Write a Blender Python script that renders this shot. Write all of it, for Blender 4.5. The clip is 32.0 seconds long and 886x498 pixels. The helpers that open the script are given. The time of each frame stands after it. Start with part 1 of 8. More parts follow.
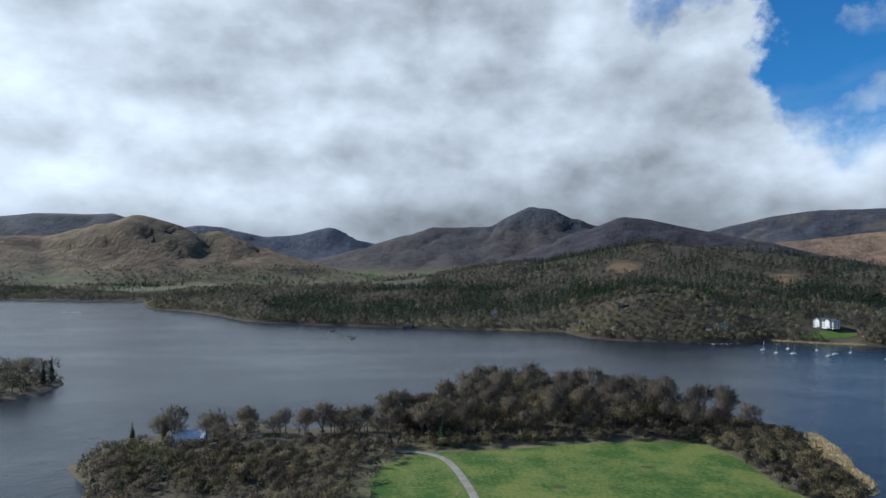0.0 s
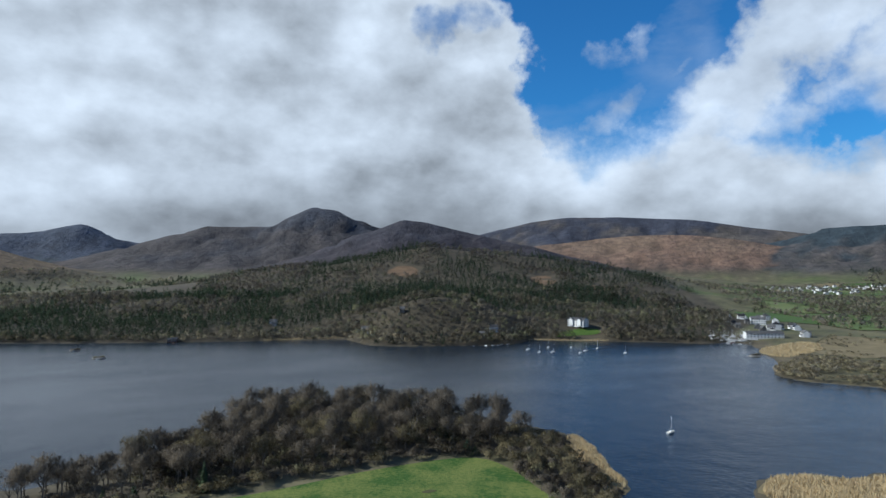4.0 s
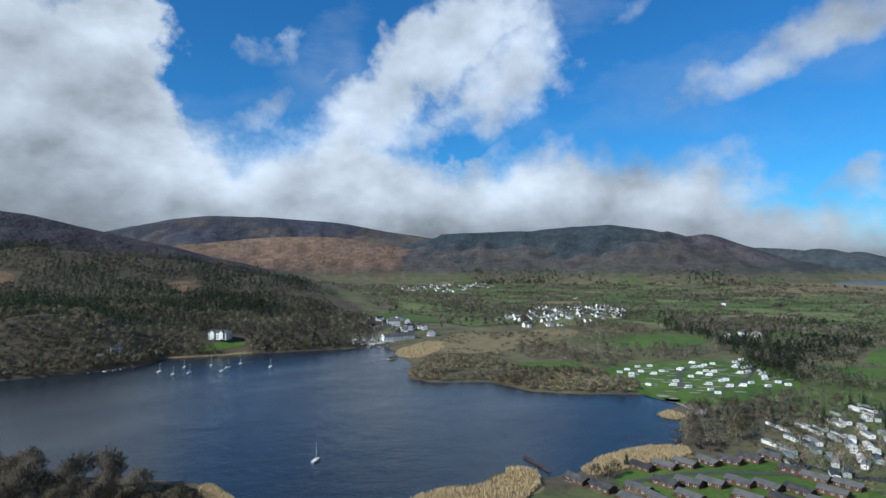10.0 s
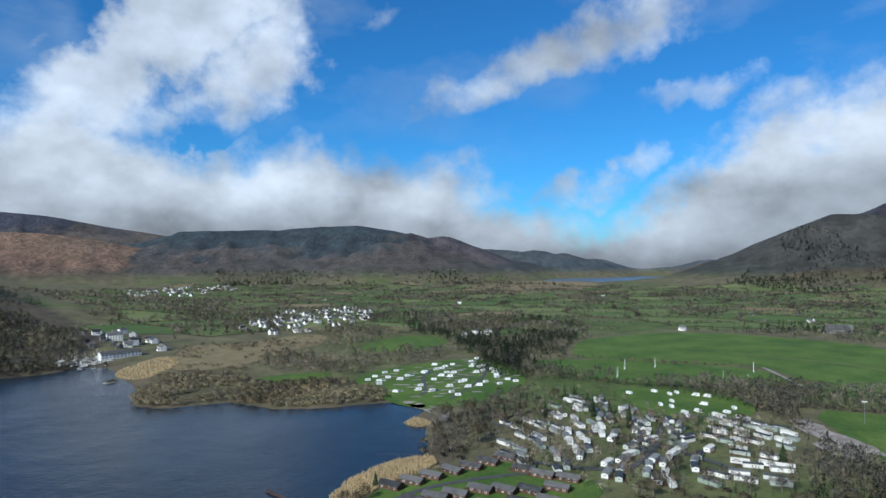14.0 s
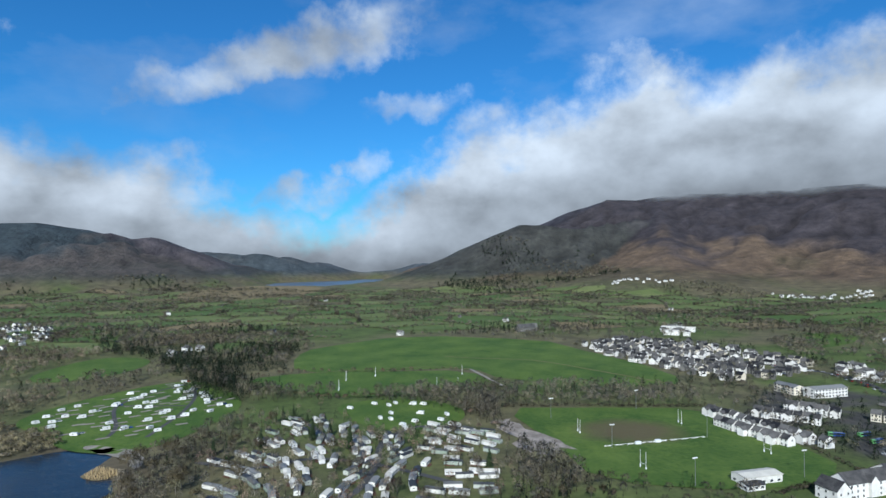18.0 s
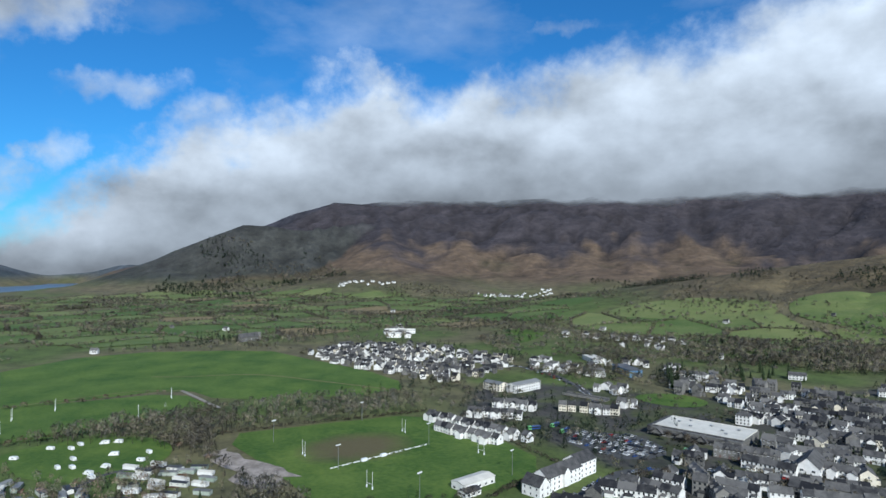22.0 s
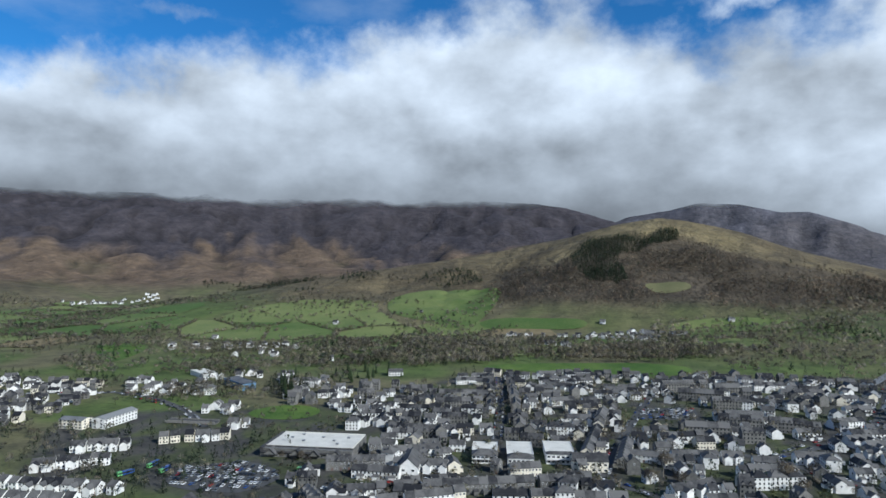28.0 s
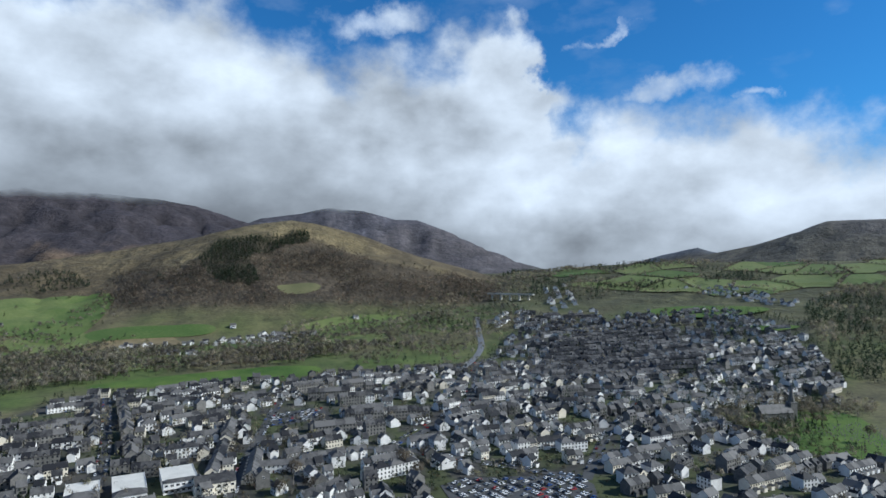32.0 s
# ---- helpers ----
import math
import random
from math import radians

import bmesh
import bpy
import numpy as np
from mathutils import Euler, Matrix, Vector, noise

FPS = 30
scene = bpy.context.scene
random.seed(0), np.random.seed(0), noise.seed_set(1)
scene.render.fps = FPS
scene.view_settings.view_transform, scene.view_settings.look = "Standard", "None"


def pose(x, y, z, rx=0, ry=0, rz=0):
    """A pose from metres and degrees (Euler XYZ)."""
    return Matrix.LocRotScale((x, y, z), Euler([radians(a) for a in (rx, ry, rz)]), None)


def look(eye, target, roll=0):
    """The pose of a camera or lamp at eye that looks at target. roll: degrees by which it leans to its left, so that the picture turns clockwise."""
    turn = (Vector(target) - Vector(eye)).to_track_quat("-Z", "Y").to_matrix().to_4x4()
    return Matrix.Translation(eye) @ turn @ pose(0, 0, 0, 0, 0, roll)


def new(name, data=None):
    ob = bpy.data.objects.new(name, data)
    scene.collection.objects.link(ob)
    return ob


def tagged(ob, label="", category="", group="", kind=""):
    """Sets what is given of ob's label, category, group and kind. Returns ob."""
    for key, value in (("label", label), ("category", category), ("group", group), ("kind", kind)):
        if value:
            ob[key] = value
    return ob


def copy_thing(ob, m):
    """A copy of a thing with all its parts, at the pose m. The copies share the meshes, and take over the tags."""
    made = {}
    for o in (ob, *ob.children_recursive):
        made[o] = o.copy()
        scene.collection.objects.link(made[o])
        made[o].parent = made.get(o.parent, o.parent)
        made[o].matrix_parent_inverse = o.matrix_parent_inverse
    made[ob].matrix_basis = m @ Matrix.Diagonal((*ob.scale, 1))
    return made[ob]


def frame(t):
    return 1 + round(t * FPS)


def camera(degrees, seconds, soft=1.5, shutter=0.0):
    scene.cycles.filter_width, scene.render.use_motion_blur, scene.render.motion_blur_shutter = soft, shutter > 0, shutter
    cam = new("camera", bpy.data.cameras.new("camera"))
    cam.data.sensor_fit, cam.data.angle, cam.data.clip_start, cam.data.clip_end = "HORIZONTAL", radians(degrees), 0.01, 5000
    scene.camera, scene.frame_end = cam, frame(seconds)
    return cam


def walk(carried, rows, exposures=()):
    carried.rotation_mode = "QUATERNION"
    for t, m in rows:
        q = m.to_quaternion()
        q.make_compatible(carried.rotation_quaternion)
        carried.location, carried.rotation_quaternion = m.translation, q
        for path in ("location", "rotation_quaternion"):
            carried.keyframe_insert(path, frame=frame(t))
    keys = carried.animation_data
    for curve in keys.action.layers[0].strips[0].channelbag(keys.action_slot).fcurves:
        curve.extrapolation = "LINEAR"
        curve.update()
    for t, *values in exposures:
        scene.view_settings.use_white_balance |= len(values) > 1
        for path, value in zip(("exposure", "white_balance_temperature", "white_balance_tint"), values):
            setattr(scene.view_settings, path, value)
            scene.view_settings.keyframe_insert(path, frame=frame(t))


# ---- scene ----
cam = camera(71.88, 32.0)
# seconds, x, y, z, then tilt, lean and turn in degrees
PATH = [
    (0, -61.71, -43.99, 93.25, 91.321, -0.090, -0.331),
    (0.5, -61.63, -42.14, 93.84, 91.374, -0.066, -2.756),
    (1, -61.54, -39.50, 94.69, 91.398, -0.047, -5.222),
    (1.5, -61.30, -36.50, 95.67, 91.372, 0.016, -7.737),
    (2, -60.78, -33.60, 96.68, 91.368, 0.040, -10.242),
    (2.5, -59.86, -30.82, 97.73, 91.404, -0.017, -12.796),
    (3, -58.63, -27.95, 98.86, 91.410, -0.027, -15.337),
    (3.5, -57.29, -25.10, 100.00, 91.369, 0.013, -17.848),
    (5.5, -52.73, -14.69, 104.19, 91.363, 0.000, -28.211),
    (6, -51.29, -12.21, 105.18, 91.342, 0.033, -30.783),
    (6.5, -49.47, -9.74, 106.15, 91.336, -0.003, -33.379),
    (7, -47.38, -7.29, 107.11, 91.313, -0.062, -35.996),
    (7.5, -45.13, -4.88, 108.03, 91.273, -0.042, -38.614),
    (8, -42.82, -2.55, 108.91, 91.270, -0.063, -41.295),
    (8.5, -40.44, -0.27, 109.71, 91.258, -0.054, -44.099),
    (9, -37.97, 1.97, 110.45, 91.275, -0.029, -46.996),
    (9.5, -35.42, 4.11, 111.20, 91.288, -0.041, -49.780),
    (10, -32.85, 6.12, 112.00, 91.252, -0.032, -52.537),
    (10.5, -30.18, 8.03, 112.88, 91.226, -0.042, -55.352),
    (11, -27.43, 9.84, 113.79, 91.203, -0.011, -58.226),
    (11.5, -24.72, 11.47, 114.76, 91.214, -0.042, -61.145),
    (12, -22.20, 12.84, 115.79, 91.196, -0.031, -64.054),
    (12.5, -20.05, 13.88, 116.89, 91.185, -0.018, -66.964),
    (13, -18.15, 14.67, 118.06, 91.169, -0.028, -69.885),
    (13.5, -16.17, 15.26, 119.27, 91.152, -0.022, -72.768),
    (15.5, -3.99, 16.54, 124.51, 91.202, -0.074, -85.390),
    (16, -0.48, 16.46, 125.72, 91.238, -0.071, -88.619),
    (16.5, 3.06, 16.10, 126.70, 91.273, -0.035, -91.816),
    (17, 6.71, 15.51, 127.54, 91.327, -0.033, -95.041),
    (17.5, 10.32, 14.81, 128.37, 91.374, -0.033, -98.234),
    (18, 13.74, 14.13, 129.33, 91.392, -0.019, -101.204),
    (18.5, 16.86, 13.60, 130.50, 91.395, -0.025, -104.385),
    (19, 19.79, 13.11, 131.81, 91.428, -0.015, -107.585),
    (19.5, 22.69, 12.46, 133.11, 91.422, 0.006, -110.750),
    (20, 25.69, 11.41, 134.25, 91.436, -0.006, -113.933),
    (20.5, 28.93, 9.84, 135.18, 91.452, -0.052, -117.105),
    (21, 32.30, 7.88, 135.97, 91.462, -0.122, -120.235),
    (21.5, 35.60, 5.73, 136.72, 91.469, -0.116, -123.337),
    (22, 38.61, 3.56, 137.52, 91.483, -0.103, -126.406),
    (22.5, 41.27, 1.45, 138.40, 91.495, -0.080, -129.482),
    (23, 43.68, -0.71, 139.31, 91.471, -0.111, -132.586),
    (23.5, 45.94, -3.00, 140.21, 91.472, -0.073, -135.663),
    (24, 48.13, -5.50, 141.02, 91.461, -0.078, -138.759),
    (24.5, 50.33, -8.38, 141.72, 91.461, -0.054, -141.896),
    (25, 52.48, -11.55, 142.34, 91.458, -0.044, -145.092),
    (25.5, 54.43, -14.70, 142.94, 91.485, -0.017, -148.431),
    (26, 56.05, -17.51, 143.58, 91.509, 0.021, -151.912),
    (26.5, 57.24, -19.80, 144.31, 91.549, 0.059, -155.272),
    (28.5, 60.13, -28.13, 147.01, 91.471, -0.118, -163.883),
    (29, 60.83, -30.53, 147.51, 91.466, -0.068, -167.497),
    (29.5, 61.39, -33.11, 147.87, 91.485, -0.016, -171.327),
    (30, 61.66, -35.99, 148.03, 91.498, 0.010, -175.313),
    (30.5, 61.52, -39.60, 147.88, 91.503, 0.017, -179.570),
    (31, 61.06, -43.75, 147.48, 91.528, -0.021, -184.364),
    (31.5, 60.52, -47.59, 147.03, 91.592, -0.022, -189.512),
    (32, 60.17, -50.24, 146.72, 91.668, -0.022, -194.790),
]
walk(cam, [(t, pose(*row)) for t, *row in PATH], [(0.0, 0.2, 5600, 5), (32.0, 0.2, 5600, 5)])

# ---- sun, sky and clouds ----
SUN_AZ, SUN_EL = -70.0, 33.0          # degrees clockwise from +y, above the horizon


def sun_way():
    a, e = radians(SUN_AZ), radians(SUN_EL)
    return Vector((math.sin(a) * math.cos(e), math.cos(a) * math.cos(e), math.sin(e)))


sun = new("sun", bpy.data.lights.new("sun", "SUN"))
sun.data.energy, sun.data.angle, sun.data.color = 5.0, radians(0.6), (1.0, 0.93, 0.82)
sun.matrix_world = look(tuple(sun_way() * 900), (0, 0, 0))


def nodes_of(tree):
    def make(kind, **values):
        n = tree.nodes.new(kind)
        for key, value in values.items():
            if key == "op":
                n.operation = value
            else:
                n.inputs[int(key[1:])].default_value = value
        return n

    def math_node(op, a, b=None, c=None, clamp=False):
        n = tree.nodes.new("ShaderNodeMath")
        n.operation, n.use_clamp = op, clamp
        for k, v in enumerate((a, b, c)):
            if v is None:
                continue
            if isinstance(v, (int, float)):
                n.inputs[k].default_value = v
            else:
                tree.links.new(v, n.inputs[k])
        return n.outputs[0]

    return make, math_node, tree.links.new


def ramp_of(tree, factor, stops, grey=True):
    n = tree.nodes.new("ShaderNodeValToRGB")
    e = n.color_ramp.elements
    while len(e) < len(stops):
        e.new(0.5)
    for k, (p, v) in zip(range(len(stops)), sorted(stops)):
        e[k].position = p
        e[k].color = (v, v, v, 1) if grey else (*v, 1)
    tree.links.new(factor, n.inputs[0])
    return n.outputs[0]


def build_sky():
    world = bpy.data.worlds.new("sky")
    scene.world = world
    world.use_nodes = True
    tree = world.node_tree
    tree.nodes.clear()
    make, m, link = nodes_of(tree)
    sky = make("ShaderNodeTexSky")
    sky.sky_type, sky.sun_disc = "NISHITA", False
    sky.sun_elevation, sky.sun_rotation = radians(SUN_EL), radians(SUN_AZ)
    sky.altitude, sky.air_density, sky.dust_density, sky.ozone_density = 100, 1.0, 0.3, 3.0
    way = make("ShaderNodeTexCoord").outputs["Generated"]
    apart = make("ShaderNodeSeparateXYZ")
    link(way, apart.inputs[0])
    x, y, z = apart.outputs
    bend = make("ShaderNodeTexNoise")
    bend.inputs["Scale"].default_value, bend.inputs["Detail"].default_value, bend.inputs["Roughness"].default_value = 9.0, 8, 0.56
    link(way, bend.inputs["Vector"])
    pulled = make("ShaderNodeSeparateXYZ")
    link(bend.outputs[1], pulled.inputs[0])
    turn = m("ADD", m("MULTIPLY", m("SUBTRACT", pulled.outputs[0], 0.5), 0.042), m("FRACT", m("DIVIDE", m("ADD", m("DEGREES", m("ARCTAN2", x, y)), 400.0), 360.0)))
    el = m("DEGREES", m("ARCSINE", z))
    torn = m("MULTIPLY_ADD", m("SUBTRACT", pulled.outputs[1], 0.5), 8.0, el)        # the height as the ragged edges see it

    def noise_of(scale, detail, rough, stretch=1.0, lift=0.0, shift=(0, 0, 0)):
        move = make("ShaderNodeMapping")
        move.inputs["Scale"].default_value = (1, 1, stretch)
        move.inputs["Location"].default_value = (lift + shift[0], lift * 0.7 + shift[1], shift[2] * stretch)
        link(way, move.inputs[0])
        n = make("ShaderNodeTexNoise")
        n.inputs["Scale"].default_value, n.inputs["Detail"].default_value, n.inputs["Roughness"].default_value = scale, detail, rough
        link(move.outputs[0], n.inputs["Vector"])
        return n.outputs[0]

    def az(a):
        return (a + 40) / 360

    def round_horizon(points):
        """A value that changes with the compass bearing, from a list of (degrees, value)."""
        halves = []
        for start, end in ((-40, 120), (120, 320)):
            f = m("MULTIPLY", m("SUBTRACT", turn, az(start)), 360.0 / (end - start), clamp=True)
            halves.append(ramp_of(tree, f, [((a - start) / (end - start), v) for a, v in points if start <= a <= end]))
        late = m("GREATER_THAN", turn, az(120))
        return m("ADD", m("MULTIPLY", halves[0], m("SUBTRACT", 1.0, late)), m("MULTIPLY", halves[1], late))

    # the height of the clouds' upper edge round the horizon, in units of 50 degrees
    edge = round_horizon([(a, e / 50) for a, e in (
        (-40, 30), (22, 28), (26, 24), (30, 13), (34, 10.8), (38, 11.5), (42, 13), (46, 12.5), (50, 11), (53, 9.2), (56, 9.2), (60, 10.6), (66, 9.2), (71, 9), (76, 8.3), (82, 6.6),
        (84, 5.0), (88, 4.0), (92, 4.4), (95, 5.6), (98, 8.5), (100, 10), (103.7, 12.2), (106, 12), (110.5, 14.2), (114.8, 16.2), (118, 17.4), (120, 18.2),
        (121.5, 16.6), (123.4, 15.2), (126, 14.9), (129, 17), (130.8, 17.4), (133, 15.6), (136, 16.3), (140, 18.2), (146.9, 19.4), (151, 20.4), (155.4, 20.9), (159.7, 21.8), (166, 22.6), (171, 22.6),
        (177, 21), (182, 20.3), (187, 19), (193.5, 19.8), (198.9, 22), (200.5, 23.5), (202.5, 21), (204, 15.5), (207.2, 12.6), (210.2, 14.2), (216.9, 14), (224.6, 11.6), (231, 10.2), (250, 14), (280, 26), (320, 30))])
    big, fine = noise_of(7.0, 4, 0.5, 1.3), noise_of(17, 9, 0.58, 1.25, 3.0)
    rough = m("ADD", m("MULTIPLY", m("SUBTRACT", big, 0.5), 4.5), m("MULTIPLY", m("SUBTRACT", fine, 0.5), 5.5))
    shape = m("SUBTRACT", m("MULTIPLY", edge, 50.0), torn)                            # degrees below the smooth edge
    loose = m("MULTIPLY", el, 0.0)
    loose = m("SUBTRACT", loose, 20.0)
    # single clouds: bearing, height, half length, half thickness, slope, and how solid they are
    for a, e, wide, tall, slope, solid in (
            (50.5, 17.6, 9.5, 3.2, 0.72, 6.0), (58.5, 17.5, 5.0, 4.8, 0.5, 5.0), (46, 13.5, 6.5, 3.0, 0.1, 3.5), (37.3, 19.3, 2.4, 2.2, 0.4, 0.7), (35.5, 13.8, 4.0, 2.6, 0.35, 0.9), (41, 17, 4, 1.2, 0.5, 0.2),
            (87.5, 18.6, 13.5, 2.6, 0.28, 3.0), (79.5, 16.6, 5.0, 2.4, 0.15, 1.8), (99.5, 14.6, 7.5, 1.5, 0.12, 0.9), (88, 6.6, 4.2, 1.7, 0.0, 2.4), (93.6, 8.4, 3.0, 2.0, 0.25, 2.2), (79.5, 6.4, 5.0, 2.0, 0.0, 2.0),
            (104, 12.5, 3.5, 2.4, 0.1, 1.6), (137, 21.2, 6.0, 1.2, 0.1, 0.1), (215.3, 15.7, 4.6, 1.5, 0.08, 2.6), (221, 13.9, 1.6, 0.8, 0.0, 1.6), (208.5, 20.3, 3.2, 0.7, 0.4, 1.2), (189.5, 22.6, 6.0, 1.6, 0.05, 1.6), (71, 22.5, 4, 1.5, 0.2, 0.4)):
        du = m("MULTIPLY", m("SUBTRACT", turn, az(a)), 360.0)
        dv = m("DIVIDE", m("SUBTRACT", m("SUBTRACT", torn, float(e)), m("MULTIPLY", du, float(slope))), float(tall))
        du = m("DIVIDE", du, float(wide))
        ball = m("SUBTRACT", 1.0, m("ADD", m("MULTIPLY", du, du), m("MULTIPLY", dv, dv)))
        loose = m("MAXIMUM", loose, m("MULTIPLY_ADD", ball, 3.4, float(solid) - 3.4))
    # the thin places where blue shows through
    for a, e, wide, tall, k in ((20.5, 21.0, 5.5, 2.4, 6.5), (54, 10.4, 3.4, 1.8, 3.5)):
        du = m("DIVIDE", m("MULTIPLY", m("SUBTRACT", turn, az(a)), 360.0), float(wide))
        dv = m("DIVIDE", m("SUBTRACT", torn, float(e)), float(tall))
        shape = m("SUBTRACT", shape, m("MULTIPLY", m("SUBTRACT", 1.0, m("ADD", m("MULTIPLY", du, du), m("MULTIPLY", dv, dv)), clamp=True), k))
    depth = m("ADD", m("MINIMUM", shape, 12.0), rough)
    body = m("MULTIPLY_ADD", depth, 0.19, 0.36, clamp=True)
    body = m("MULTIPLY", m("MULTIPLY", body, body), m("MULTIPLY_ADD", body, -2.0, 3.0))
    veil = m("MULTIPLY_ADD", m("ADD", loose, m("MULTIPLY", rough, 1.15)), 0.15, 0.30, clamp=True)
    body = m("MAXIMUM", body, m("MULTIPLY", m("MULTIPLY", m("MULTIPLY", veil, veil), m("MULTIPLY_ADD", veil, -2.0, 3.0)), 0.93))
    # thin veils high up
    streak = m("MULTIPLY", m("SUBTRACT", noise_of(3.4, 8, 0.55, 2.2, 8.0), 0.52), 2.2, clamp=True)
    wisp = m("MULTIPLY", m("MULTIPLY", streak, m("MULTIPLY_ADD", el, 0.07, -0.35, clamp=True)), 0.6)
    # broken cloud overhead
    broken = m("MULTIPLY", m("MULTIPLY", m("SUBTRACT", noise_of(3.0, 6, 0.55, 1.0, 4.0), 0.57), 5.0, clamp=True), m("MULTIPLY", m("SUBTRACT", el, 25.0), 0.1, clamp=True))
    cover = m("MAXIMUM", m("MAXIMUM", body, wisp), broken)
    # lit tops, grey bases and folds
    toward = sun_way() * 0.03 + Vector((0, 0, 0.035))
    fold = m("MULTIPLY_ADD", m("SUBTRACT", noise_of(4.0, 5, 0.46, 1.7, 5.0), 0.5), 0.85, 0.5)
    relief = m("SUBTRACT", noise_of(8.0, 7, 0.52, 1.5, 2.0), noise_of(8.0, 7, 0.52, 1.5, 2.0, toward))
    fold = m("MULTIPLY_ADD", relief, 0.8, fold)
    base = ramp_of(tree, turn, [(az(a), v) for a, v in (
        (-40, 0.72), (-20, 0.64), (0, 0.51), (18, 0.48), (30, 0.56), (45, 0.53), (58, 0.54), (72, 0.44), (90, 0.41), (101, 0.55), (115, 0.62),
        (140, 0.59), (165, 0.56), (190, 0.53), (215, 0.62), (240, 0.62), (272, 0.95), (300, 1.0), (318, 0.82))])
    sunk = ramp_of(tree, turn, [(az(a), v) for a, v in (
        (-40, 0.85), (-8, 0.8), (6, 0.66), (20, 0.6), (31, 0.8), (60, 0.82), (96, 0.88), (106, 0.62), (120, 0.42), (150, 0.34), (180, 0.38), (194, 0.62), (205, 0.9), (240, 0.9), (300, 0.9))])
    low = m("MULTIPLY_ADD", m("SUBTRACT", el, 4.0), 0.07, sunk, clamp=True)
    shade = m("MULTIPLY", m("ADD", base, m("MULTIPLY", m("SUBTRACT", fold, 0.5), 0.8)), low)
    rim = m("MULTIPLY", m("SUBTRACT", 1.0, m("MULTIPLY", depth, 0.12, clamp=True)), 0.05)
    light = m("ADD", shade, rim)
    tint = make("ShaderNodeCombineColor")
    link(m("MULTIPLY", light, 0.95), tint.inputs[0])
    link(m("MULTIPLY", light, 0.98), tint.inputs[1])
    link(m("MULTIPLY", light, 1.03), tint.inputs[2])
    clear, cloud, mix, out = make("ShaderNodeBackground"), make("ShaderNodeBackground"), make("ShaderNodeMixShader"), make("ShaderNodeOutputWorld")
    deep = make("ShaderNodeMixRGB")
    deep.blend_type = "MULTIPLY"
    deep.inputs[0].default_value, deep.inputs[2].default_value = 1.0, (0.42, 1.0, 1.43, 1)
    link(sky.outputs[0], deep.inputs[1])
    link(deep.outputs[0], clear.inputs[0])
    clear.inputs[1].default_value = 0.068
    link(tint.outputs[0], cloud.inputs[0])
    link(cover, mix.inputs[0])
    link(clear.outputs[0], mix.inputs[1])
    link(cloud.outputs[0], mix.inputs[2])
    link(mix.outputs[0], out.inputs[0])


build_sky()

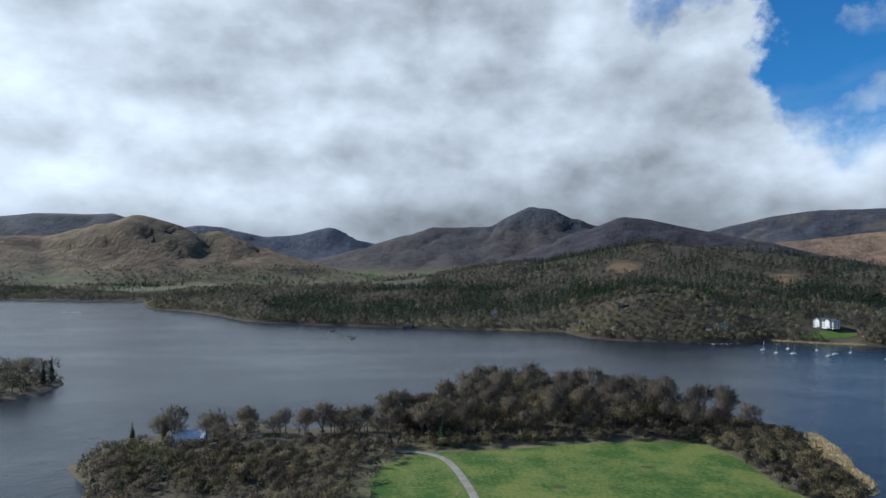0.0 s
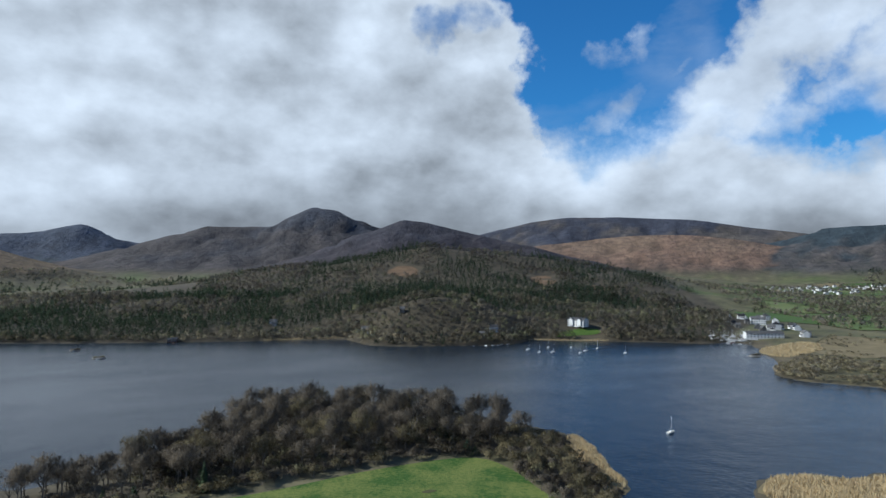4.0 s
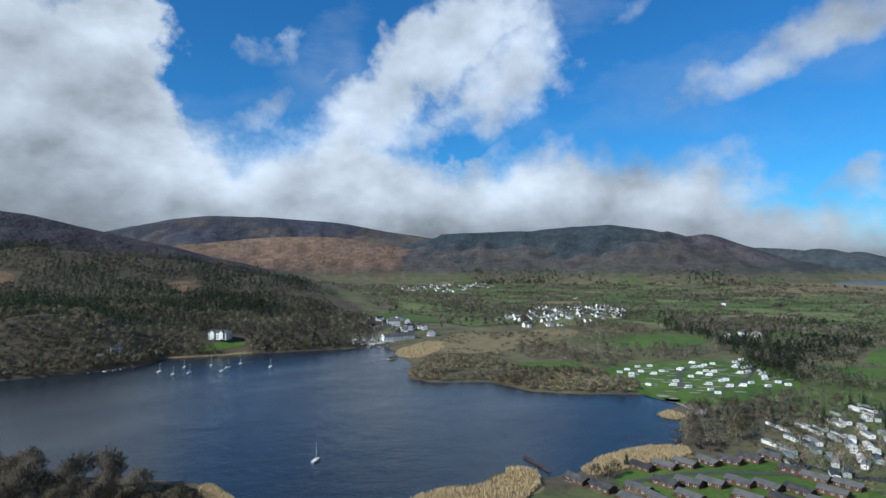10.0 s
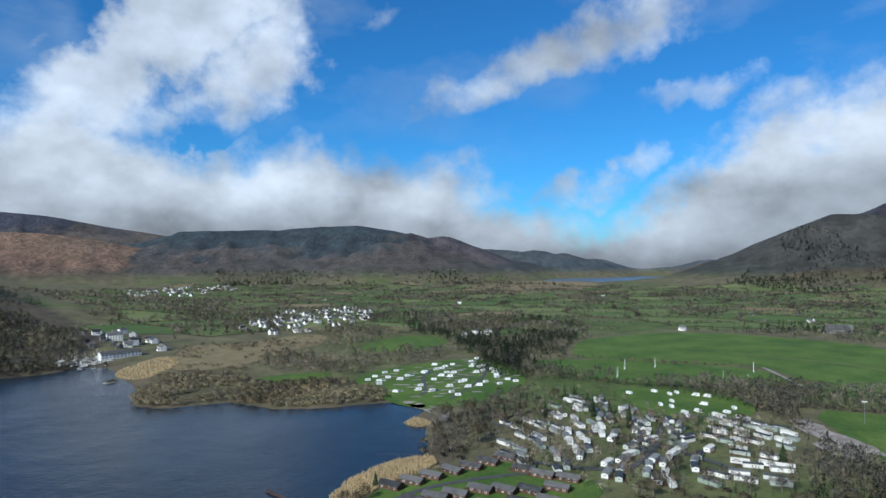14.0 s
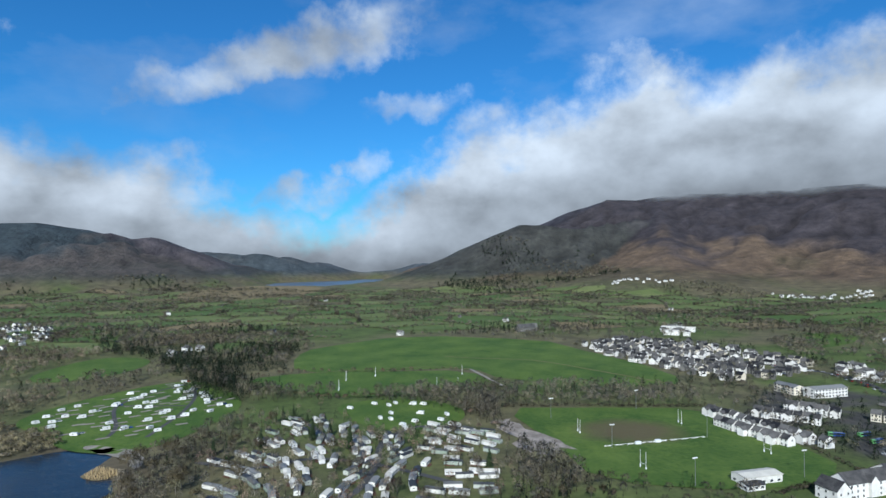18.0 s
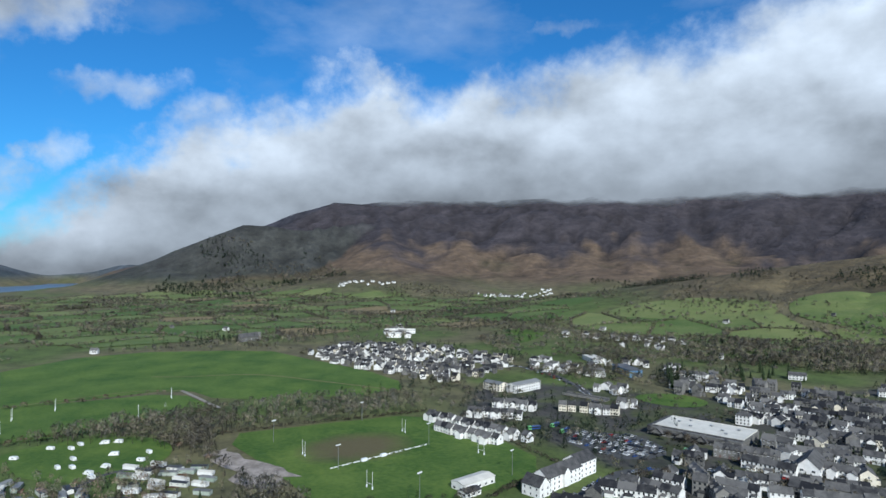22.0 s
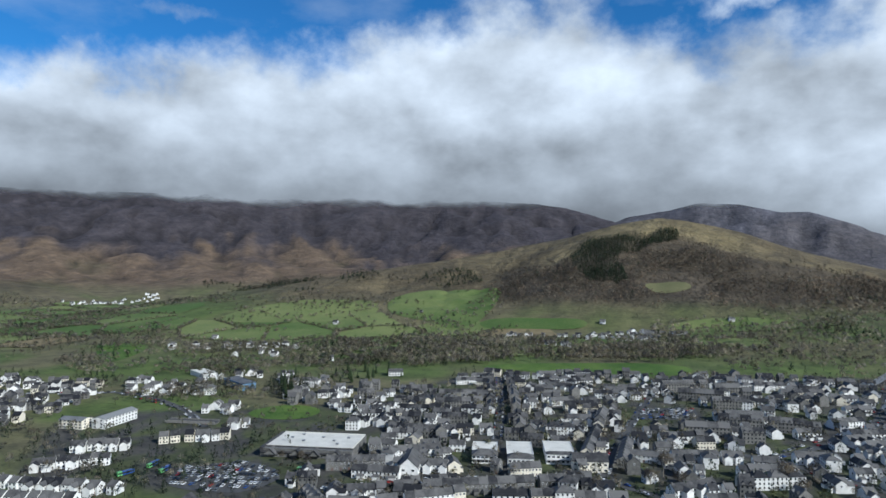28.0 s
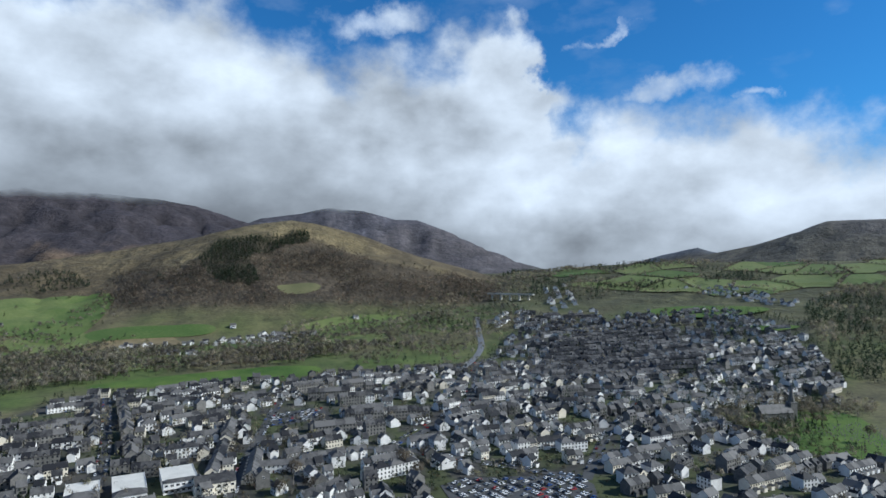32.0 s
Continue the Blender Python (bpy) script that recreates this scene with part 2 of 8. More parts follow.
# ---- materials ----
def surface(name, low, high, scale=0.5, fine=8.0, rough=0.85, bump=0.3, metal=0.0, attribute="", spread=0.0, island=0.0, coat=0.0, thin=0.0, contrast=2.6, frayed=0.0):
    """A matt or glossy surface whose colour wanders between two tones at two scales; metres. Frayed: torn into twigs, with gaps between."""
    mat = bpy.data.materials.new(name)
    mat.use_nodes = True
    tree = mat.node_tree
    make, m, link = nodes_of(tree)
    bsdf = tree.nodes["Principled BSDF"]
    place = make("ShaderNodeNewGeometry")
    texts = []
    for s, d in ((scale, 4), (fine, 5)):
        n = make("ShaderNodeTexNoise")
        n.inputs["Scale"].default_value, n.inputs["Detail"].default_value, n.inputs["Roughness"].default_value = s, d, 0.6
        link(place.outputs["Position"], n.inputs["Vector"])
        texts.append(n.outputs[0])
    mixed = m("ADD", m("MULTIPLY", texts[0], 0.6), m("MULTIPLY", texts[1], 0.4))
    tone = m("MULTIPLY_ADD", m("SUBTRACT", mixed, 0.5), contrast, 0.5, clamp=True)
    if spread:
        tone = m("ADD", tone, m("MULTIPLY", m("SUBTRACT", make("ShaderNodeObjectInfo").outputs["Random"], 0.5), spread), clamp=True)
    if island:
        tone = m("ADD", tone, m("MULTIPLY", m("SUBTRACT", place.outputs["Random Per Island"], 0.5), island), clamp=True)
    if attribute:
        given = make("ShaderNodeAttribute")
        given.attribute_name = attribute
        vary = make("ShaderNodeMixRGB")
        vary.blend_type = "MULTIPLY"
        vary.inputs[0].default_value = 1.0
        link(given.outputs["Color"], vary.inputs[1])
        link(ramp_of(tree, tone, [(0.0, low), (1.0, high)], False), vary.inputs[2])
        colour = vary.outputs[0]
    else:
        colour = ramp_of(tree, tone, [(0.0, low), (1.0, high)], False)
    link(colour, bsdf.inputs["Base Color"])
    bsdf.inputs["Roughness"].default_value, bsdf.inputs["Metallic"].default_value = rough, metal
    bsdf.inputs["Specular IOR Level"].default_value = 0.25 if rough > 0.6 else 0.5
    bsdf.inputs["Coat Weight"].default_value = coat
    if bump:
        b = make("ShaderNodeBump")
        b.inputs["Strength"].default_value, b.inputs["Distance"].default_value = bump, 0.4 / fine
        link(texts[1], b.inputs["Height"])
        link(b.outputs[0], bsdf.inputs["Normal"])
    out = bsdf.outputs[0]
    if thin:
        through_light, both = make("ShaderNodeBsdfTranslucent"), make("ShaderNodeMixShader")
        link(colour, through_light.inputs[0])
        both.inputs[0].default_value = thin
        link(bsdf.outputs[0], both.inputs[1])
        link(through_light.outputs[0], both.inputs[2])
        out = both.outputs[0]
    if frayed:
        n = make("ShaderNodeTexNoise")
        n.inputs["Scale"].default_value, n.inputs["Detail"].default_value, n.inputs["Roughness"].default_value = 2.4, 2, 0.6
        squeeze = make("ShaderNodeMapping")
        squeeze.inputs["Scale"].default_value = (1, 1, 0.45)
        link(place.outputs["Position"], squeeze.inputs[0])
        link(squeeze.outputs[0], n.inputs["Vector"])
        gap, with_gaps = make("ShaderNodeBsdfTransparent"), make("ShaderNodeMixShader")
        link(m("MULTIPLY_ADD", m("SUBTRACT", n.outputs[0], 0.5), 12.0, frayed, clamp=True), with_gaps.inputs[0])
        link(out, with_gaps.inputs[1])
        link(gap.outputs[0], with_gaps.inputs[2])
        out = with_gaps.outputs[0]
    link(out, tree.nodes["Material Output"].inputs[0])
    return mat


def water_material(name, tone):
    mat = bpy.data.materials.new(name)
    mat.use_nodes = True
    tree = mat.node_tree
    make, m, link = nodes_of(tree)
    bsdf = tree.nodes["Principled BSDF"]
    place = make("ShaderNodeNewGeometry").outputs["Position"]
    heights = []
    for s, d, k in ((0.35, 3, 1.0), (0.05, 3, 2.2), (1.3, 2, 0.35)):
        n = make("ShaderNodeTexNoise")
        n.inputs["Scale"].default_value, n.inputs["Detail"].default_value = s, d
        link(place, n.inputs["Vector"])
        heights.append(m("MULTIPLY", n.outputs[0], k))
    gust = make("ShaderNodeTexNoise")
    gust.inputs["Scale"].default_value, gust.inputs["Detail"].default_value = 0.006, 4
    stretch = make("ShaderNodeMapping")
    stretch.inputs["Scale"].default_value = (1.0, 2.6, 1.0)
    stretch.inputs["Rotation"].default_value = (0, 0, 0.7)
    link(place, stretch.inputs[0])
    link(stretch.outputs[0], gust.inputs["Vector"])
    b = make("ShaderNodeBump")
    b.inputs["Distance"].default_value = 0.5
    link(m("MULTIPLY_ADD", gust.outputs[0], 0.6, 0.16), b.inputs["Strength"])
    link(m("ADD", m("ADD", heights[0], heights[1]), heights[2]), b.inputs["Height"])
    link(b.outputs[0], bsdf.inputs["Normal"])
    bsdf.inputs["Base Color"].default_value = (*tone, 1)
    link(m("MULTIPLY_ADD", gust.outputs[0], 0.2, 0.13), bsdf.inputs["Roughness"])
    bsdf.inputs["IOR"].default_value = 1.33
    return mat


LAND = surface("land", (0.56, 0.57, 0.60), (1.42, 1.38, 1.30), 0.026, 0.22, 0.95, 0.0, attribute="cover", contrast=3.4)


def roughen_land():
    """Crags and gullies on the fells, and summits that are lost in cloud."""
    tree = LAND.node_tree
    make, m, link = nodes_of(tree)
    bsdf, given, place = tree.nodes["Principled BSDF"], tree.nodes["Attribute"], tree.nodes["Geometry"]
    total = None
    for scale, k in ((0.014, 0.7), (0.05, 0.5), (0.17, 0.22)):
        n = make("ShaderNodeTexNoise")
        n.inputs["Scale"].default_value, n.inputs["Detail"].default_value = scale, 4
        link(place.outputs["Position"], n.inputs["Vector"])
        total = m("MULTIPLY", n.outputs[0], k) if total is None else m("MULTIPLY_ADD", n.outputs[0], k, total)
    b = make("ShaderNodeBump")
    b.inputs["Strength"].default_value, b.inputs["Distance"].default_value = 0.55, 34.0
    link(m("MULTIPLY", total, given.outputs["Alpha"]), b.inputs["Height"])
    link(b.outputs[0], bsdf.inputs["Normal"])
    apart = make("ShaderNodeSeparateXYZ")
    link(place.outputs["Position"], apart.inputs[0])
    wreath = make("ShaderNodeTexNoise")
    wreath.inputs["Scale"].default_value, wreath.inputs["Detail"].default_value = 0.004, 4
    link(place.outputs["Position"], wreath.inputs["Vector"])
    high = m("ADD", m("DIVIDE", m("SUBTRACT", apart.outputs[2], 525.0), 60.0), m("MULTIPLY", m("SUBTRACT", wreath.outputs[0], 0.5), 2.4), clamp=True)
    gone, both = make("ShaderNodeBsdfTransparent"), make("ShaderNodeMixShader")
    link(high, both.inputs[0])
    link(bsdf.outputs[0], both.inputs[1])
    link(gone.outputs[0], both.inputs[2])
    link(both.outputs[0], tree.nodes["Material Output"].inputs[0])


roughen_land()
WATER = water_material("lake_water", (0.011, 0.018, 0.027))


# ---- noise and the shape of the ground ----
def hashed(i, j, seed):
    h = (i.astype(np.int64) * 374761393 + j.astype(np.int64) * 668265263 + seed * 1442695041) & 0xFFFFFFFF
    h = ((h ^ (h >> 13)) * 1274126177) & 0xFFFFFFFF
    return ((h ^ (h >> 16)) & 0xFFFF) / 65535.0


def value_noise(x, y, seed=0):
    i, j = np.floor(x), np.floor(y)
    u, v = x - i, y - j
    u, v = u * u * (3 - 2 * u), v * v * (3 - 2 * v)
    a, b = hashed(i, j, seed), hashed(i + 1, j, seed)
    c, d = hashed(i, j + 1, seed), hashed(i + 1, j + 1, seed)
    return (a * (1 - u) + b * u) * (1 - v) + (c * (1 - u) + d * u) * v - 0.5


def fbm(x, y, seed=0, octaves=4):
    total, k = 0.0, 1.0
    for o in range(octaves):
        total = total + value_noise(x * 2**o, y * 2**o, seed + o) * k
        k *= 0.52
    return total


def outline_distance(x, y, outline):
    """Metres to a closed outline, negative inside."""
    p = np.array(outline, float)
    q = np.roll(p, -1, 0)
    best, inside = np.full(x.shape, 1e18), np.zeros(x.shape, bool)
    for (ax, ay), (bx, by) in zip(p, q):
        dx, dy = bx - ax, by - ay
        t = np.clip(((x - ax) * dx + (y - ay) * dy) / (dx * dx + dy * dy), 0, 1)
        best = np.minimum(best, (x - ax - t * dx) ** 2 + (y - ay - t * dy) ** 2)
        if dy:
            inside ^= ((ay > y) != (by > y)) & (x < ax + (y - ay) * dx / dy)
    return np.where(inside, -1, 1) * np.sqrt(best)


FAR_SHORE = [(-2300, 1750), (-1500, 1560), (-912, 1400), (-766, 1420), (-654, 1204), (-524, 1116), (-445, 1029), (-363, 925), (-228, 870), (-109, 836),
             (-13, 812), (109, 788), (123, 719), (158, 696), (242, 668), (295, 667), (340, 700), (426, 648), (525, 583), (565, 590), (570, 560)]
HEADLAND = [(534, 509), (473, 432), (419, 392), (415, 362), (451, 320), (437, 268), (457, 227), (482, 194), (485, 148), (423, 154), (418, 136), (385, 126), (345, 118)]
NEAR_REEDS = [(339, 132), (308, 149), (270, 148), (252, 158), (258, 175), (240, 184), (229, 176), (209, 194), (182, 195), (164, 181), (150, 120), (120, 110)]
FIELD_SHORE = [(100, 165), (111, 213), (122, 238), (141, 279), (136, 300), (120, 330), (84, 382), (38, 415), (-18, 422), (-69, 367), (-104, 312), (-138, 300),
               (-177, 318), (-215, 285), (-232, 238), (-205, 209), (-190, 150), (-260, 0), (-900, -300), (-2600, 500)]
LAKE = FAR_SHORE + HEADLAND + NEAR_REEDS + FIELD_SHORE
ISLE = [(-356, 364), (-346, 386), (-346, 420), (-366, 452), (-430, 470), (-470, 410), (-425, 355)]

TOWN = [(480, -330), (400, -300), (330, -330), (240, -300), (60, -330), (-80, -330), (-320, -330), (-430, -500), (-560, -610), (-790, -880), (-780, -1050), (-570, -1100),
        (-420, -1240), (-230, -905), (-47, -833), (160, -796), (286, -790), (340, -620), (400, -560), (560, -490), (560, -420)]
NEAR_WOOD = [(-90, 200), (-86, 235), (-72, 262), (-28, 262), (40, 272), (80, 262), (80, 215), (95, 195), (118, 240), (130, 285), (112, 330), (78, 376), (30, 408), (-18, 412),
             (-66, 355), (-104, 302), (-138, 292), (-174, 308), (-206, 280), (-228, 240), (-203, 205), (-186, 150), (-100, 140)]
SHORE_WOODS = [(-1900, 1600), (-900, 1360), (-680, 1180), (-390, 895), (80, 750), (220, 620), (430, 610), (540, 570), (760, 700), (900, 1000), (1000, 1300), (880, 1480), (600, 1700), (100, 1800),
               (-600, 1700), (-1500, 2000)]
FAR_LAKE = [(3400, 330), (3330, 11), (3480, -285), (3984, -400), (4700, -450), (4740, -300), (4420, -210), (4260, -60), (4080, 130), (3860, 290)]

SCRUB = [(534, 509), (473, 432), (419, 392), (415, 362), (451, 320), (437, 268), (457, 227), (482, 194), (520, 215), (560, 262), (560, 320), (600, 400), (650, 420), (620, 500)]
FELL_WOOD = [(480, -1430), (445, -1700), (327, -1675), (257, -1690), (221, -1771), (-3, -1846), (-74, -1800), (-242, -1690), (-419, -1757), (-560, -1710), (-460, -1420), (-159, -1365), (-36, -1375), (184, -1366), (331, -1385)]

# ridge lines: points (x, y, height), half width, roughness, shape
RIDGES = {
    "back_left": ([(-3400, 3300, 330), (-2801, 3776, 354), (-2656, 3875, 383), (-2273, 4103, 403), (-2100, 4250, 300)], 1300, 0.2, 1.2),
    "catbells": ([(-3000, 1900, 260), (-2107, 2546, 190), (-1829, 2743, 219), (-1696, 2823, 249), (-1593, 2879, 284), (-1523, 2915, 316), (-1480, 2935, 304), (-1393, 2975, 237),
                  (-1322, 3006, 213), (-1187, 3058, 249), (-1070, 3098, 176), (-936, 3138, 106), (-811, 3170, 23)], 760, 0.3, 1.15),
    "far_peaks": ([(-1958, 4256, 310), (-1788, 4327, 342), (-1628, 4387, 333), (-1347, 4477, 266), (-1111, 4537, 298), (-894, 4582, 350), (-824, 4594, 270), (-399, 4644, 206), (-100, 4650, 190)], 900, 0.2, 1.2),
    "causey": ([(-567, 3924, 61), (-349, 3946, 182), (-109, 3956, 319), (279, 3941, 321), (407, 3928, 394), (534, 3911, 450), (658, 3891, 431), (780, 3866, 367), (917, 3834, 322), (1200, 3900, 260)], 1250, 0.3, 1.25),
    "barrow": ([(509, 3003, 166), (671, 2968, 248), (826, 2926, 311), (926, 2894, 299), (1046, 2851, 269), (1332, 2725, 196), (1525, 2619, 143), (1681, 2520, 60)], 800, 0.25, 1.2),
    "grisedale": ([(1500, 4400, 230), (1761, 4216, 280), (1952, 4129, 335), (2140, 4032, 385), (2361, 3904, 417), (2711, 3666, 412), (3122, 3318, 373), (3318, 3120, 320), (3542, 2859, 267)], 1300, 0.2, 1.2),
    "brown_hill": ([(1771, 3208, 195), (1976, 3083, 223), (2224, 2905, 246), (2429, 2734, 248), (2615, 2554, 219), (2762, 2392, 175), (2857, 2275, 60)], 700, 0.25, 1.1),
    "forest_fells": ([(3000, 2560, 215), (3060, 2371, 283), (3185, 2198, 289), (3367, 1903, 299), (3475, 1695, 320), (3568, 1488, 330), (3644, 1286, 298)], 950, 0.3, 1.15),
    "fell_end": ([(3568, 1488, 330), (3644, 1286, 298), (3739, 1061, 273), (3770, 940, 283), (3812, 750, 253), (3846, 544, 182)], 480, 0.25, 1.1),
    "fell_tip": ([(3812, 750, 253), (3846, 544, 182), (3900, 430, 90)], 230, 0.2, 1.0),
    "lake_fell": ([(4401, 863, 200), (4450, 547, 179), (4479, 163, 181), (4482, 15, 149), (4480, -129, 102), (4476, -218, 30)], 420, 0.2, 1.0),
    "far_shore_hill": ([(4832, 200, 122), (4810, -441, 121), (4765, -790, 116), (4714, -1047, 116)], 330, 0.1, 1.0),
    "dodd_foot": ([(3475, -540, 50), (3467, -595, 100), (3435, -751, 190), (3396, -908, 271)], 220, 0.2, 1.1),
    "dodd": ([(3420, -820, 220), (3396, -908, 271), (3360, -1032, 347), (3308, -1185, 335), (3250, -1450, 330), (3320, -1800, 380)], 640, 0.3, 1.2),
    "skiddaw_end": ([(4160, -1100, 190), (4135, -1233, 283), (4060, -1459, 382), (3988, -1644, 473), (3874, -1894, 549)], 620, 0.2, 1.2),
    "skiddaw": ([(3930, -1800, 500), (3874, -1894, 549), (3784, -2065, 534), (3669, -2261, 572), (3526, -2476, 560), (3268, -2805, 563), (2935, -3148, 574), (2576, -3476, 600),
                 (1950, -3855, 596), (1664, -4006, 600), (933, -4227, 566), (615, -4281, 532), (312, -4310, 432), (151, -4330, 250)], 1900, 0.3, 1.5),
    "latrigg": ([(1000, -1690, 100), (840, -1790, 135), (633, -1880, 168), (490, -1910, 190), (372, -1925, 214), (230, -1930, 250), (141, -1930, 270), (35, -1932, 283), (-30, -1930, 274), (-105, -1925, 257), (-190, -1920, 234), (-283, -1912, 198), (-370, -1900, 170), (-502, -1865, 134), (-602, -1831, 100)], 720, 0.16, 1.2),
    "blencathra": ([(300, -4500, 440), (134, -4550, 475), (-61, -4549, 506), (-260, -4539, 550), (-503, -4515, 530), (-748, -4477, 465), (-911, -4444, 461), (-1072, -4405, 399), (-1273, -4348, 282), (-1469, -4283, 160)], 1000, 0.25, 1.2),
    "cone": ([(-2547, -4140, 157), (-2715, -4028, 222), (-2888, -3901, 272), (-2991, -3820, 230), (-3159, -3678, 216)], 500, 0.1, 1.0),
    "clough": ([(-2811, -3771, 196), (-3085, -3543, 272), (-3279, -3358, 361), (-3389, -3242, 425), (-3581, -3022, 426), (-3795, -2739, 403), (-4100, -2200, 380)], 1300, 0.2, 1.3),
    "castlerigg": ([(-560, -2050, 118), (-775, -1900, 128), (-920, -1750, 150), (-1112, -1600, 160), (-1270, -1450, 155), (-1500, -1253, 165), (-1900, -700, 180)], 1250, 0.12, 1.25),
    "swinside": ([(103, 1698, 74), (182, 1689, 94), (351, 1657, 94), (425, 1637, 133), (509, 1610, 147), (615, 1570, 134), (701, 1531, 123), (792, 1484, 117), (854, 1447, 86), (939, 1391, 40)], 720, 0.22, 1.1),
    "shore_wood": ([(-560, 1320, 26), (-300, 1200, 34), (60, 1100, 40), (320, 930, 44), (420, 860, 34), (560, 820, 18)], 330, 0.2, 1.0),
}


def ridge_height(x, y, line, width, rough, power, seed):
    best = np.zeros(x.shape)
    run = 0.0
    for (ax, ay, az), (bx, by, bz) in zip(line, line[1:]):
        dx, dy = bx - ax, by - ay
        size = math.hypot(dx, dy)
        t = np.clip(((x - ax) * dx + (y - ay) * dy) / size**2, 0, 1)
        d = np.hypot(x - ax - t * dx, y - ay - t * dy)
        near = d < width * 1.05
        if near.any():
            s, dn = run + t[near] * size, d[near] / width
            wave = fbm(s / (0.24 * width) + seed, dn * 1.3, seed, 4)
            dn2 = np.clip(dn * (1 + 2.4 * rough * wave * (1 - dn)), 0, 1)
            h = (az + (bz - az) * t[near]) * (1 - dn2) ** power * (1 - 0.15 * np.sin(np.pi * dn2))
            cut = np.abs(fbm(x[near] / 210, y[near] / 210, seed + 3, 4))
            h = h * (1 + (0.12 - 0.75 * rough * 3.0 * (0.22 - cut).clip(0) ) * np.clip(dn * 4, 0, 1) * np.clip(3 - 3 * dn, 0, 1))
            best[near] = np.maximum(best[near], h)
        run += size
    return best


def with_spurs():
    """The ridges and, on the side towards the valley, the spurs that run down from them."""
    rng = random.Random(17)
    every = [(*fell, name) for name, fell in RIDGES.items()]
    for name, apart, bold in (("skiddaw", 0.46, 1.0), ("grisedale", 0.45, 1.0), ("forest_fells", 0.5, 0.95), ("causey", 0.42, 0.95), ("dodd", 0.6, 0.9), ("back_left", 0.45, 1.0),
                              ("blencathra", 0.5, 0.9), ("clough", 0.45, 0.8), ("barrow", 0.55, 0.9)):
        line, width, rough, power = RIDGES[name]
        left = width * apart * 0.5
        for (ax, ay, az), (bx, by, bz) in zip(line, line[1:]):
            size, run = math.hypot(bx - ax, by - ay), 0.0
            while run + left < size:
                run += left
                t = run / size
                x, y, h = ax + (bx - ax) * t, ay + (by - ay) * t, az + (bz - az) * t
                nx, ny = (ay - by) / size, (bx - ax) / size
                if nx * x + ny * y > 0:
                    nx, ny = -nx, -ny
                turn = rng.uniform(-0.5, 0.5)
                nx, ny = nx * math.cos(turn) - ny * math.sin(turn), nx * math.sin(turn) + ny * math.cos(turn)
                long = width * rng.uniform(0.8, 1.05)
                k = bold * rng.uniform(0.86, 1.06)
                every.append(([(x, y, h * 0.96)] + [(x + nx * long * d, y + ny * long * d, h * f * k) for d, f in ((0.26, 0.70), (0.52, 0.42), (0.74, 0.22), (0.95, 0.04))], width * 0.40 * rng.uniform(0.8, 1.25), 0.12, 1.0, name))
                left = width * apart * rng.uniform(0.7, 1.35)
            left -= size - run
    return every


FELLS = with_spurs()


def hill_heights(x, y):
    """The height of the fells over the valley, and the number of the fell that each place is on."""
    hills, owner = np.zeros(x.shape), np.full(x.shape, -1)
    names = list(RIDGES)
    for n, (line, width, rough, power, name) in enumerate(FELLS):
        h = ridge_height(x, y, line, width, rough, power, 11 + 7 * n)
        more = h > hills
        hills[more], owner[more] = h[more], names.index(name)
    return hills, owner


def ground(x, y):
    """The height of the ground, without the lake's bed where the point lies on land."""
    x, y = np.atleast_1d(np.asarray(x, float)), np.atleast_1d(np.asarray(y, float))
    far = np.hypot(x, y)
    shore = np.minimum(outline_distance(x, y, LAKE), 1e9)
    isle = outline_distance(x, y, ISLE)
    shore = np.where(isle < 0, -isle, np.where(shore < 0, -np.minimum(-shore, isle), shore))
    low = np.where(shore < 0, np.maximum(shore * 0.12, -3.0), 0.45 + 3.4 * (1 - np.exp(-np.maximum(shore, 0) / 60)))
    lift = np.clip((far - 1900) / 2500, 0, None) ** 1.5 * 22
    land = np.clip(shore / 40, 0, 1)
    hills = hill_heights(x, y)[0]
    # the town's ground climbs gently away from the lake
    town = np.clip((-y - 350) / 900, 0, 1) * np.clip((500 - x) / 500, 0, 1) * 16
    roll = fbm(x / 160, y / 160, 3, 3) * np.clip((far - 350) / 600, 0, 1) * 2.5
    # a wooded knoll stands forward on the far shore
    knoll = 27 * np.exp(-((x - 235) / 95) ** 2 - ((y - 792) / 58) ** 2)
    z = low + lift + np.where(shore > 0, land * (np.maximum(hills, town) + knoll + np.clip(roll, -1.0, 4)), 0)
    return np.minimum(z, 9.0 + 0.42 * np.maximum(outline_distance(x, y, FAR_LAKE), 0))


def mesh_object(name, verts, faces, material, colours=None, smooth=False):
    mesh = bpy.data.meshes.new(name)
    mesh.from_pydata(verts if isinstance(verts, list) else verts.tolist(), [], faces if isinstance(faces, list) else faces.tolist())
    mesh.materials.append(material)
    if colours is not None:
        layer = mesh.attributes.new("cover", "FLOAT_COLOR", "POINT")
        layer.data.foreach_set("color", (colours if colours.shape[1] == 4 else np.c_[colours, np.ones(len(colours))]).astype(np.float32).ravel())
    if smooth:
        mesh.polygons.foreach_set("use_smooth", np.ones(len(mesh.polygons), bool))
    mesh.update()
    return new(name, mesh)


